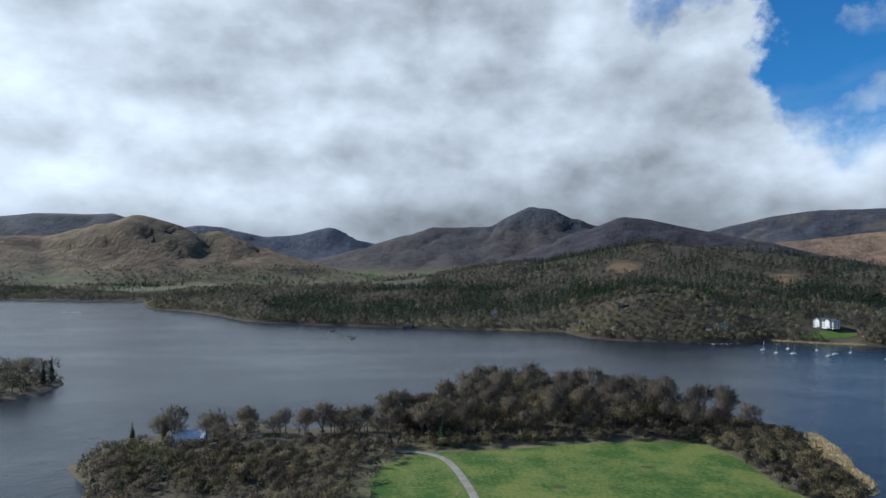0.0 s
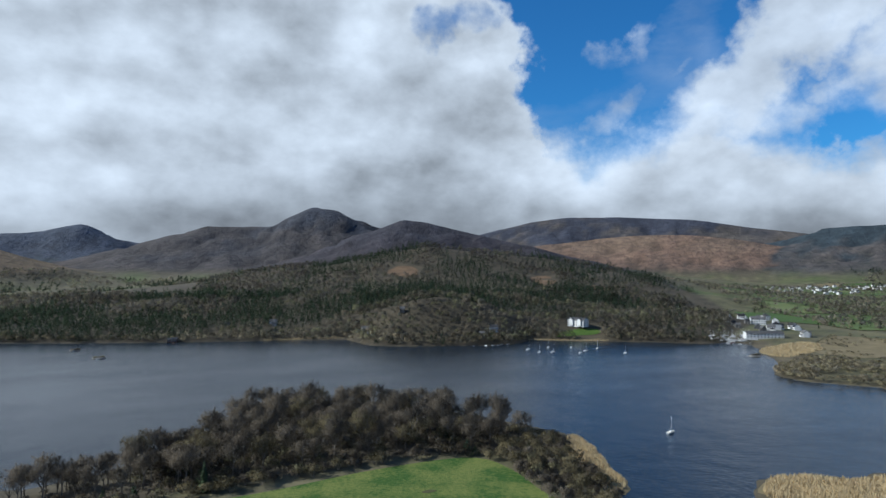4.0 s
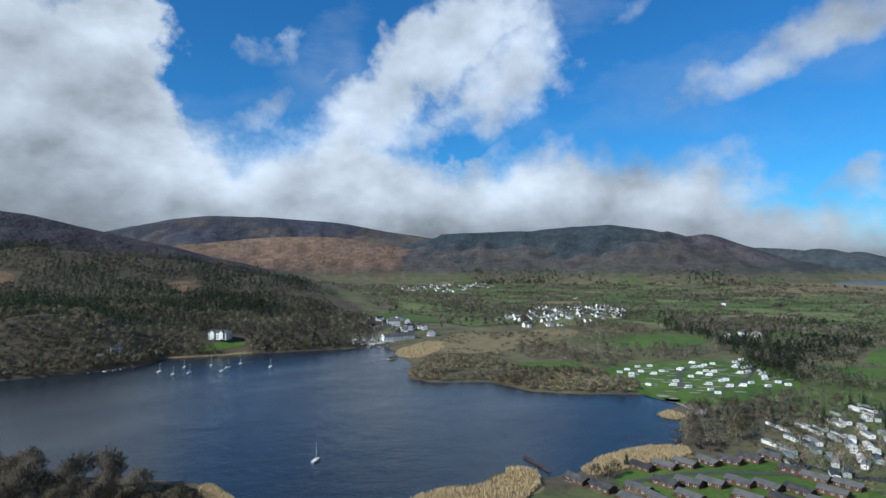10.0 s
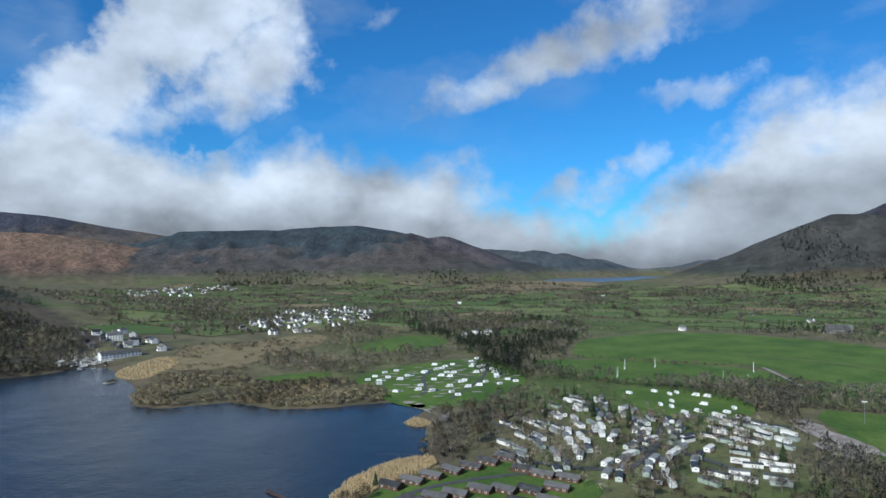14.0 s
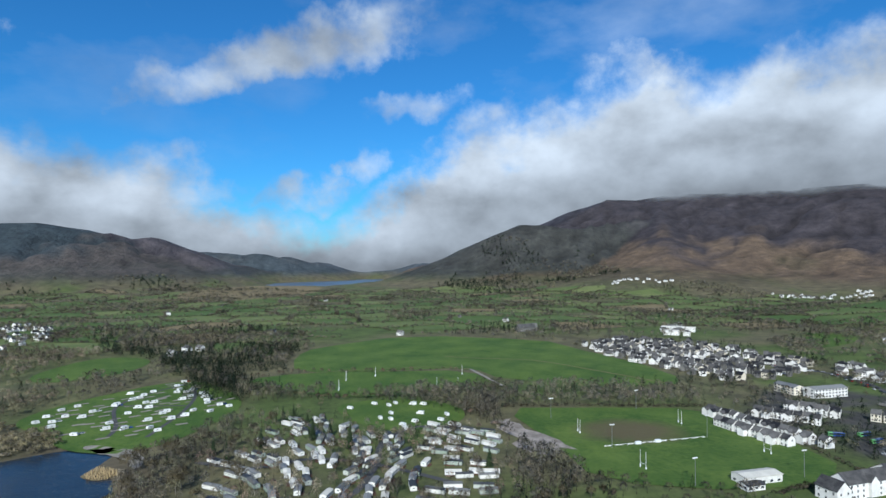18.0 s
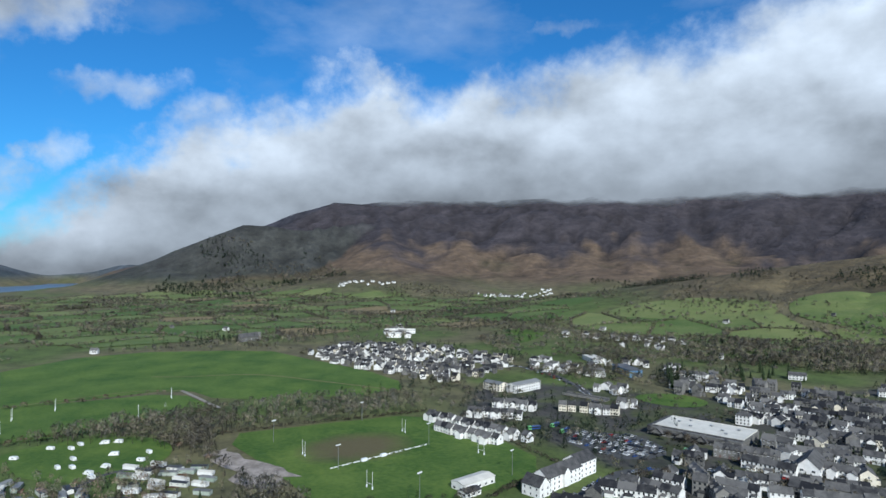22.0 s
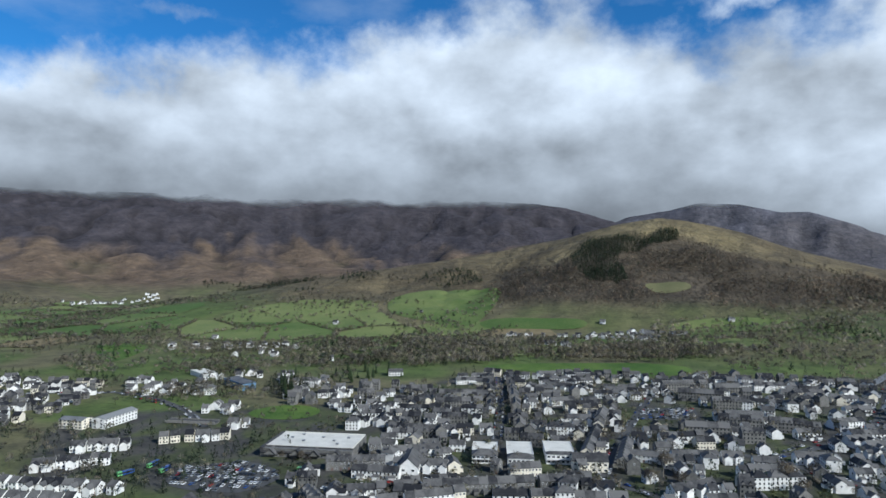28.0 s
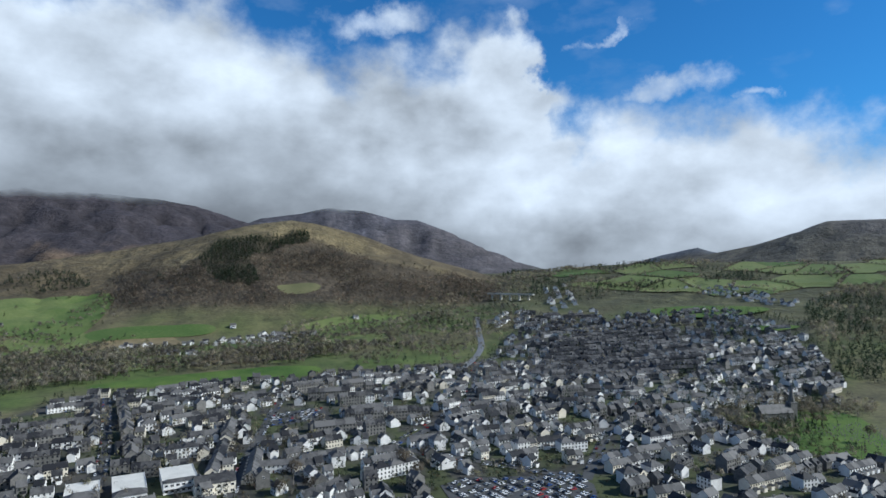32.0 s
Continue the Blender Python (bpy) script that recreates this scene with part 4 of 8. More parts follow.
drape("east_field", [(45, -1287), (-20, -1325), (-157, -1360), (-299, -1288), (-160, -1241), (-49, -1256)], PASTURE, "yellow-green field on the hillside", "field", 1.4)
drape("long_field", [(708, -1500), (450, -1590), (400, -1440), (430, -1300), (620, -1290)], PASTURE, "broad light green pasture under the fell woods", "field", 1.2)
drape("fell_foot_field", [(982, -1340), (726, -1461), (640, -1300), (738, -1190), (985, -1116)], PASTURE, "wide green pasture at the foot of the fells", "field", 1.2)
KNOLL_FIELD = [(904, -781), (1000, -870), (962, -935), (842, -825), (791, -695)]
drape("knoll_field", KNOLL_FIELD, TURF, "green knoll behind the houses", "field")
drape("estate_lawn", [(-600, -1100), (-712, -1112), (-851, -985), (-698, -965), (-625, -1018)], TURF, "wide green slope between estates", "field", 4.0)
drape("estate_meadow", [(-648, -910), (-755, -850), (-708, -838), (-636, -872)], TURF, "green meadow edge below the estate", "field", 3.5)
drape("park_lawn", [(432, -528), (412, -568), (372, -566), (358, -545), (364, -516), (404, -508)], TURF, "green park lawn behind the supermarket", "lawn")
drape("churchyard_lawn", [(-374, -558), (-475, -531), (-432, -456), (-372, -400), (-330, -425), (-301, -473)], TURF, "green churchyard lawn", "lawn")
drape("far_marsh", [(2060, 430), (2160, 300), (2510, 40), (3000, 20), (3240, 40), (3330, 330), (3200, 420), (2900, 560), (2500, 560)], STRAW, "pale reedy marsh at the head of the far lake", "marsh", 1.2, 2, 30, 60)
drape("shingle_beach", [(470, 162), (486, 182), (490, 170), (478, 150), (462, 132), (436, 124), (428, 130), (446, 138), (458, 148)], SHINGLE, "pale shingle beach beside the campsite", "beach", 0.3, 2, 3, 8)


def clip_cell(cell, a, b):
    """The part of a convex outline nearer to a than to b."""
    mx, my, nx, ny = (a[0] + b[0]) / 2, (a[1] + b[1]) / 2, b[0] - a[0], b[1] - a[1]
    out = []
    for n, p in enumerate(cell):
        q = cell[(n + 1) % len(cell)]
        dp, dq = (p[0] - mx) * nx + (p[1] - my) * ny, (q[0] - mx) * nx + (q[1] - my) * ny
        if dp <= 0:
            out.append(p)
        if dp * dq < 0:
            t = dp / (dp - dq)
            out.append((p[0] + t * (q[0] - p[0]), p[1] + t * (q[1] - p[1])))
    return out


# the patchwork of far fields, with hedges on the lines between them
VALLEY = [(700, 620), (820, 800), (1000, 1050), (1150, 1500), (1600, 1900), (2350, 1700), (2700, 900), (2900, 200), (2700, -700), (2250, -1300), (1700, -1700), (1100, -1750), (620, -1560), (100, -1420), (-150, -1320), (-20, -1000), (300, -890), (540, -940), (700, -980),
          (1030, -900), (1180, -560), (1090, -330), (1130, -60), (1000, 70), (760, 110), (740, 200), (950, 300), (900, 480)]
HEDGES = []
NAMED_FIELDS = [BIG_FIELD, FOOTBALL_FIELD, MOUND_FIELD, KNOLL_FIELD]


def patchwork(region, wider, spacing, seed, highest, share, lift, hedges):
    sx, sy = scatter(wider, spacing, seed)
    seeds = list(zip(sx, sy))
    others = [np.array(o, float) for o in NAMED_FIELDS]
    rng = random.Random(8)
    for n, a in enumerate(seeds):
        cell = [(a[0] - 200, a[1] - 200), (a[0] + 200, a[1] - 200), (a[0] + 200, a[1] + 200), (a[0] - 200, a[1] + 200)]
        for b in seeds:
            if b is not a and abs(b[0] - a[0]) < 360 and abs(b[1] - a[1]) < 360:
                cell = clip_cell(cell, a, b)
        if len(cell) < 3:
            continue
        cz = ground([q[0] for q in cell], [q[1] for q in cell])
        if cz.max() > highest or outline_distance(np.array([a[0]]), np.array([a[1]]), region)[0] > 0:
            continue
        cx, cy = np.array([q[0] for q in cell] + [a[0]]), np.array([q[1] for q in cell] + [a[1]])
        if any((outline_distance(cx, cy, o) < 4).any() for o in others):
            continue
        hedges.append(cell)
        if rng.random() < share:
            inner = [(a[0] + (x - a[0]) * 0.94, a[1] + (y - a[1]) * 0.94) for x, y in cell]
            drape("pasture", inner, PASTURE if rng.random() < 0.95 else STRAW, "hedged valley pasture of dull winter green", "field", lift, 0, 0, 26)


patchwork(VALLEY, [(500, 2300), (2800, 2200), (3200, 200), (2900, -1500), (1500, -2000), (-400, -1600), (-100, -850), (900, -700), (900, 150), (600, 300)], 125, 5, 46, 0.9, 0.9, HEDGES)
PLATEAU, HILL_HEDGES = [(-560, -1750), (-720, -1300), (-960, -1100), (-1250, -1080), (-1700, -1300), (-1400, -2000), (-700, -2100)], []
patchwork(PLATEAU, [(-300, -1700), (-600, -1000), (-1200, -800), (-2000, -1200), (-1500, -2300), (-500, -2300)], 120, 6, 400, 0.55, 2.2, HILL_HEDGES)


# ---- reed beds: dense standing stalks ----
def reed_bed(outline, seed, density=2.2, label="dense bed of tall straw-coloured reeds at the shore"):
    p = rounded(outline, 2, 5.0, seed)
    x, y = scatter(p, 1.0 / math.sqrt(density), seed)
    rng = np.random.default_rng(seed)
    n = len(x)
    z = np.maximum(ground(x, y), -0.3)
    a, h, w = rng.uniform(0, np.pi, n), rng.uniform(1.5, 2.5, n), rng.uniform(0.2, 0.45, n)
    lean = rng.uniform(-0.5, 0.5, (n, 2))
    base = np.stack([x, y, z], -1)
    side = np.stack([np.cos(a) * w, np.sin(a) * w, 0 * a], -1)
    tip = base + np.stack([lean[:, 0], lean[:, 1], h], -1)
    verts = np.stack([base - side, base + side, tip + side * 0.5, tip - side * 0.3], 1).reshape(-1, 3)
    faces = np.arange(4 * n).reshape(-1, 4)
    tagged(mesh_object("reed_bed", verts, faces, REED), label, "reeds", kind="stuff")
    drape("reed_litter", outline, STRAW, "trampled straw under the reeds", "marsh", 0.1, 2, 5.0)


reed_bed([(130, 285), (141, 291), (140, 262), (126, 237), (122, 212), (112, 200), (108, 206), (112, 239)], 61)
reed_bed([(160, 175), (178, 192), (199, 193), (222, 176), (238, 176), (252, 180), (262, 170), (250, 157), (228, 149), (205, 150)], 62)
reed_bed([(268, 145), (295, 150), (337, 134), (350, 122), (345, 110), (333, 106), (304, 122), (271, 137)], 63)
reed_bed([(548, 522), (631, 528), (615, 490), (524, 455), (505, 470), (520, 505)], 64, 0.5)
reed_bed([(424, 396), (465, 436), (475, 405), (440, 380)], 65, 0.5)
reed_bed([(455, 325), (498, 310), (538, 270), (492, 250), (450, 285)], 66, 0.5)
reed_bed([(420, 158), (440, 150), (424, 134), (412, 140)], 67, 1.0)
reed_bed([(330, 700), (420, 655), (425, 645), (335, 690)], 68, 0.5, "thin line of pale reeds along the far shore")
reed_bed([(0, 815), (105, 792), (108, 786), (0, 806)], 69, 0.5, "thin line of pale reeds along the far shore")

# ---- trees ----
BARK = surface("bark", (0.085, 0.075, 0.062), (0.19, 0.168, 0.138), 0.6, 6.0, 0.95, 0.6, spread=0.8)
TWIGS = surface("bare_twigs", (0.072, 0.062, 0.049), (0.170, 0.142, 0.106), 0.08, 1.0, 0.95, 0.0, spread=1.0, island=0.35, thin=0.45, frayed=0.42)
BUDS = surface("budding_twigs", (0.092, 0.080, 0.048), (0.205, 0.172, 0.096), 0.1, 1.0, 0.95, 0.0, spread=0.55, island=0.35, thin=0.45, frayed=0.42)
NEEDLES = surface("needles", (0.022, 0.038, 0.018), (0.058, 0.084, 0.036), 0.2, 1.5, 0.9, 0.0, spread=0.6, island=0.8, thin=0.3)
WOODS = surface("woods", (1.2, 1.2, 1.2), (1.9, 1.87, 1.82), 0.03, 0.5, 0.95, 0.0, attribute="cover", island=0.25, thin=0.45, frayed=0.27, contrast=2.0)


def limb(shape, a, way, size, radius, depth, rng, tips, spread):
    """A bough and, from it, thinner ones; their ends go into tips."""
    b = a + way * size
    shape.tube(a, b, radius, radius * 0.62, 4 if depth > 1 else 3)
    if depth == 0:
        tips.append((b, way))
        return
    tips.append((b, way)) if depth == 1 else None
    for _ in range(3):
        turn = Vector((rng.uniform(-1, 1), rng.uniform(-1, 1), rng.uniform(-0.35, 0.8))).normalized()
        limb(shape, a.lerp(b, rng.uniform(0.55, 1.0)), (way + turn * spread).normalized(), size * rng.uniform(0.55, 0.8), radius * 0.52, depth - 1, rng, tips, spread)


def twig_crown(tips, count, size, width, rng):
    """Fine twigs: a third at the boughs' ends, the rest over a rounded, uneven dome."""
    s = Shape()
    mid = sum((b for b, _ in tips), Vector()) / len(tips)
    low = mid - Vector((0, 0, size * 1.6))
    wide = sorted(math.hypot(b.x - mid.x, b.y - mid.y) for b, _ in tips)[int(len(tips) * 0.86)] + size * 0.55
    tall = sorted(b.z - mid.z for b, _ in tips)[int(len(tips) * 0.92)] + size * 1.1
    mid = mid - Vector((0, 0, size * 0.75))
    beat = [rng.uniform(0, 6.28) for _ in range(4)]
    for n in range(count):
        b, way = tips[n % len(tips)]
        if n % 3:
            d = Vector((rng.gauss(0, 1), rng.gauss(0, 1), rng.gauss(0.15, 0.8))).normalized()
            a = math.atan2(d.y, d.x)
            k = 0.9 + 0.13 * math.sin(3 * a + beat[0]) * (1 - abs(d.z)) + 0.1 * math.sin(5 * a + beat[1] + 4 * d.z) + 0.07 * math.sin(6 * d.z + beat[2])
            b = mid + Vector((d.x * wide, d.y * wide, d.z * tall)) * k * rng.uniform(0.3, 1.0) ** 0.6
            way = (b - low + Vector((0, 0, size * 1.2))).normalized()
        turn = Vector((rng.gauss(0, 1), rng.gauss(0, 1), rng.gauss(0.3, 0.8))).normalized()
        go = (way + turn * 0.5).normalized() * size * rng.uniform(0.4, 0.95)
        start = b - go * 0.7
        side = go.cross(Vector((rng.gauss(0, 1), rng.gauss(0, 1), rng.gauss(0, 1)))).normalized() * width * rng.uniform(1.0, 2.2)
        if side.cross(go).dot(start - low) < 0:
            side = -side
        s.add([start - side, start + side, start + go], [(0, 1, 2)])
    return s


def rounded_light(ob, middle):
    """Lets a crown of loose twigs take the light as one rounded mass."""
    rng = random.Random(7)
    ways = []
    for v in ob.data.vertices:
        d = Vector((v.co.x, v.co.y, (v.co.z - middle) * 0.8)).normalized() + 0.22 * Vector((rng.gauss(0, 1), rng.gauss(0, 1), rng.gauss(0, 1)))
        ways.append(d.normalized()[:])
    ob.data.normals_split_custom_set_from_vertices(ways)


def bare_tree(seed, tall, spread, leaf, label, count=620, width=0.075):
    rng = random.Random(seed)
    root = thing("bare_tree", label, "tree")
    trunk, tips = Shape(), []
    bole = tall * rng.uniform(0.26, 0.36)
    lean = Vector((rng.uniform(-0.06, 0.06), rng.uniform(-0.06, 0.06), 1)).normalized()
    trunk.tube((0, 0, -0.4), lean * bole, tall * 0.018, tall * 0.012, 6)
    top = lean * bole
    for k in range(5):
        a = 2 * math.pi * (k + rng.uniform(0, 0.7)) / 5
        way = Vector((math.cos(a) * spread, math.sin(a) * spread, rng.uniform(0.8, 1.3))).normalized()
        limb(trunk, top * rng.uniform(0.8, 1.0), way, tall * rng.uniform(0.24, 0.32), tall * 0.008, 2, rng, tips, 0.75)
    limb(trunk, top, lean, tall * 0.3, tall * 0.009, 2, rng, tips, 0.6)
    part("trunk", trunk, BARK, root)
    rounded_light(part("crown", twig_crown(tips, count, tall * 0.13, width, rng), leaf, root), tall * 0.5)
    return Stamp(root)


def willow_bush(seed, wide, tall, leaf, label, count=520):
    """A many-stemmed dome of thin upright rods."""
    rng = random.Random(seed)
    root = thing("bush", label, "bush")
    stems, crown = Shape(), Shape()
    for _ in range(9):
        a, r = rng.uniform(0, 6.28), rng.uniform(0.2, 0.75) * wide / 2
        stems.tube((rng.uniform(-0.5, 0.5), rng.uniform(-0.5, 0.5), -0.3), (math.cos(a) * r, math.sin(a) * r, tall * rng.uniform(0.55, 0.85)), 0.09, 0.03, 3)
    lobes = [(rng.uniform(-0.3, 0.3) * wide, rng.uniform(-0.3, 0.3) * wide, rng.uniform(0.3, 0.62) * tall, rng.uniform(0.26, 0.42)) for _ in range(7)]
    for n in range(count):
        x, y, z, k = lobes[n % 7]
        d = Vector((rng.gauss(0, 1), rng.gauss(0, 1), abs(rng.gauss(0.2, 0.9)))).normalized()
        p = Vector((x, y, z)) + Vector((d.x * wide * k, d.y * wide * k, d.z * tall * k)) * rng.uniform(0.72, 1.05)
        side = d.cross(Vector((rng.gauss(0, 1), rng.gauss(0, 1), rng.gauss(0, 1)))).normalized() * rng.uniform(0.18, 0.38)
        go = (d + Vector((rng.gauss(0, 0.4), rng.gauss(0, 0.4), 0.7))).normalized() * rng.uniform(0.6, 1.4)
        p.z = max(p.z, 0.1)
        if side.cross(go).dot(p) < 0:
            side = -side
        crown.add([p - side - go * 0.5, p + side - go * 0.5, p + go * 0.5], [(0, 1, 2)])
    part("woody_base", stems, BARK, root)
    rounded_light(part("crown", crown, leaf, root), tall * 0.25)
    return Stamp(root)


def fir_tree(seed, tall, wide, label):
    rng = random.Random(seed)
    root = thing("conifer", label, "tree")
    trunk, crown = Shape(), Shape()
    trunk.tube((0, 0, -0.4), (0, 0, tall * 0.97), tall * 0.016, 0.03, 6)
    tiers = int(tall * 1.5)
    for k in range(tiers):
        z = tall * (0.1 + 0.89 * k / tiers)
        reach = wide * (1 - (k / tiers) ** 1.2) * rng.uniform(0.75, 1.1) + 0.2
        for b in range(9):
            a = 6.283 * (b + rng.uniform(0, 0.8)) / 9
            r = reach * rng.uniform(0.7, 1.1)
            c, s = math.cos(a), math.sin(a)
            w = 0.22 * r + 0.25
            drop = r * rng.uniform(0.2, 0.45)
            crown.add([(c * 0.1, s * 0.1, z), (c * r * 0.6 - s * w, s * r * 0.6 + c * w, z - drop * 0.5), (c * r, s * r, z - drop), (c * r * 0.6 + s * w, s * r * 0.6 - c * w, z - drop * 0.5 - 0.15)], [(0, 1, 2), (0, 2, 3)])
    part("trunk", trunk, BARK, root)
    part("crown", crown, NEEDLES, root)
    return Stamp(root)


TALL = [bare_tree(s, h, w, m, l, int(c * 1.8)) for s, h, w, m, l, c in (
    (1, 17, 0.75, TWIGS, "tall leafless oak with a broad brown twiggy crown", 1000), (2, 19, 0.6, TWIGS, "tall leafless ash with grey-brown twigs", 920),
    (3, 15, 0.9, TWIGS, "spreading leafless beech with fine brown twigs", 1000), (4, 18, 0.55, BUDS, "tall budding tree with an olive-brown crown", 920),
    (5, 14, 0.7, TWIGS, "leafless lakeside alder with dark twigs", 720), (6, 13, 0.8, BUDS, "budding sycamore with a yellowish crown", 760))]
SPARSE = [bare_tree(7, 16, 0.6, TWIGS, "gaunt leafless tree with few twigs above the water", 170), bare_tree(8, 13, 0.8, TWIGS, "gaunt leafless tree with crooked boughs", 140)]
BUSH = [willow_bush(s, w, h, m, l) for s, w, h, m, l in (
    (11, 8, 5.2, BUDS, "rounded olive willow bush in bud"), (12, 6.5, 4.2, TWIGS, "rounded grey-brown willow bush"), (13, 9.5, 6.2, BUDS, "large yellow-green willow clump"), (14, 7, 6, TWIGS, "dense brown thorn bush"))]
FIR = [fir_tree(21, 20, 3.6, "tall dark green fir with drooping boughs"), fir_tree(22, 14, 3.0, "dark green conifer among bare trees"), fir_tree(23, 9, 2.4, "young dark green conifer")]


def set_down(stamps, x, y, seed, low=0.8, high=1.15):
    rng = random.Random(seed)
    for px, py, pz in zip(x, y, ground(x, y)):
        k = rng.uniform(low, high)
        ob = rng.choice(stamps).put(pose(px, py, max(pz, 0.0), 0, 0, rng.uniform(0, 360)))
        ob.scale = (k * rng.uniform(0.9, 1.12), k * rng.uniform(0.9, 1.12), k)


# the wooded point beside the meadow
x, y = scatter([(-68, 268), (-28, 270), (40, 281), (76, 276), (118, 288), (108, 328), (76, 372), (30, 404), (-18, 408), (-62, 352), (-92, 300)], 11.7, 71)
set_down(TALL[:3] + TALL, x, y, 1, 1.08, 1.36)
x, y = scatter([(-98, 300), (-92, 262), (-130, 262), (-200, 255), (-206, 276), (-176, 300), (-138, 288)], 12.0, 72)
set_down(TALL[:3] + TALL[4:5] + SPARSE[:1], x, y, 2, 0.9, 1.2)
x, y = scatter([(-160, 284), (-138, 290), (-112, 300), (-92, 312), (-66, 350), (-56, 310), (-64, 264), (-92, 264), (-100, 288), (-130, 276)], 9.5, 169)
set_down(TALL[:3] + TALL[1:2] + TALL[4:5], x, y, 13, 0.82, 1.1)
x, y = scatter([(-215, 250), (-222, 238), (-200, 210), (-165, 200), (-110, 205), (-95, 215), (-92, 245), (-120, 255), (-170, 244)], 10.5, 73)
set_down(BUSH, x, y, 3, 0.8, 1.25)
x, y = scatter([(-66, 256), (-28, 257), (12, 267), (52, 272), (66, 268), (70, 280), (20, 278), (-40, 268), (-72, 266)], 7.2, 74)
set_down(BUSH, x, y, 4, 0.8, 1.2)
x, y = scatter([(72, 266), (76, 236), (73, 212), (82, 190), (100, 186), (112, 214), (116, 240), (128, 262), (128, 288), (112, 296), (90, 285)], 7.8, 75)
set_down(BUSH, x, y, 5, 0.9, 1.35)
for px, py, k in ((-214, 262, 0.8), (-203, 274, 0.85), (-60, 262, 0.7)):
    FIR[1].put(pose(px, py, height(px, py)))
for px, py in ((-206, 279), (-198, 283), (-188, 287), (-121, 294)):
    SPARSE[0].put(pose(px, py, height(px, py), 0, 0, px * 7))
# the small wooded isle
for px, py in ((-360, 420), (-364, 436)):
    FIR[0].put(pose(px, py, height(px, py), 0, 0, px))
# round the lodges and the caravan park
x, y = scatter([(285, 128), (272, 135), (258, 148), (262, 128)], 9, 77)
set_down(TALL[3:6] + BUSH[:1], x, y, 7, 0.55, 0.8)
x, y = scatter([(352, 130), (400, 132), (440, 128), (455, 105), (425, 92), (372, 82), (345, 96)], 14, 78)
set_down(TALL[3:6] + BUSH[:2], x, y, 8, 0.7, 1.0)
x, y = scatter([(420, 90), (520, 60), (540, 10), (470, -20), (488, -88), (462, -118), (330, -84), (310, -23), (322, 50)], 34, 79, lambda x, y: 0 * x + 0.8)
set_down(TALL[3:6], x, y, 9, 0.55, 0.85)
x, y = scatter([(300, 8), (330, -10), (318, -90), (345, -136), (330, -150), (300, -110), (288, -40)], 11.5, 80)
set_down(TALL[4:6] + BUSH[:2], x, y, 10, 0.6, 0.9)
for px, py, k in ((292, 130, 2), (455, 55, 1), (462, 20, 0), (470, 8, 1), (436, -5, 0), (520, 44, 1), (524, 36, 1), (515, 25, 2), (430, 74, 1), (442, 84, 1), (382, -88, 1)):
    FIR[k].put(pose(px, py, height(px, py), 0, 0, px))


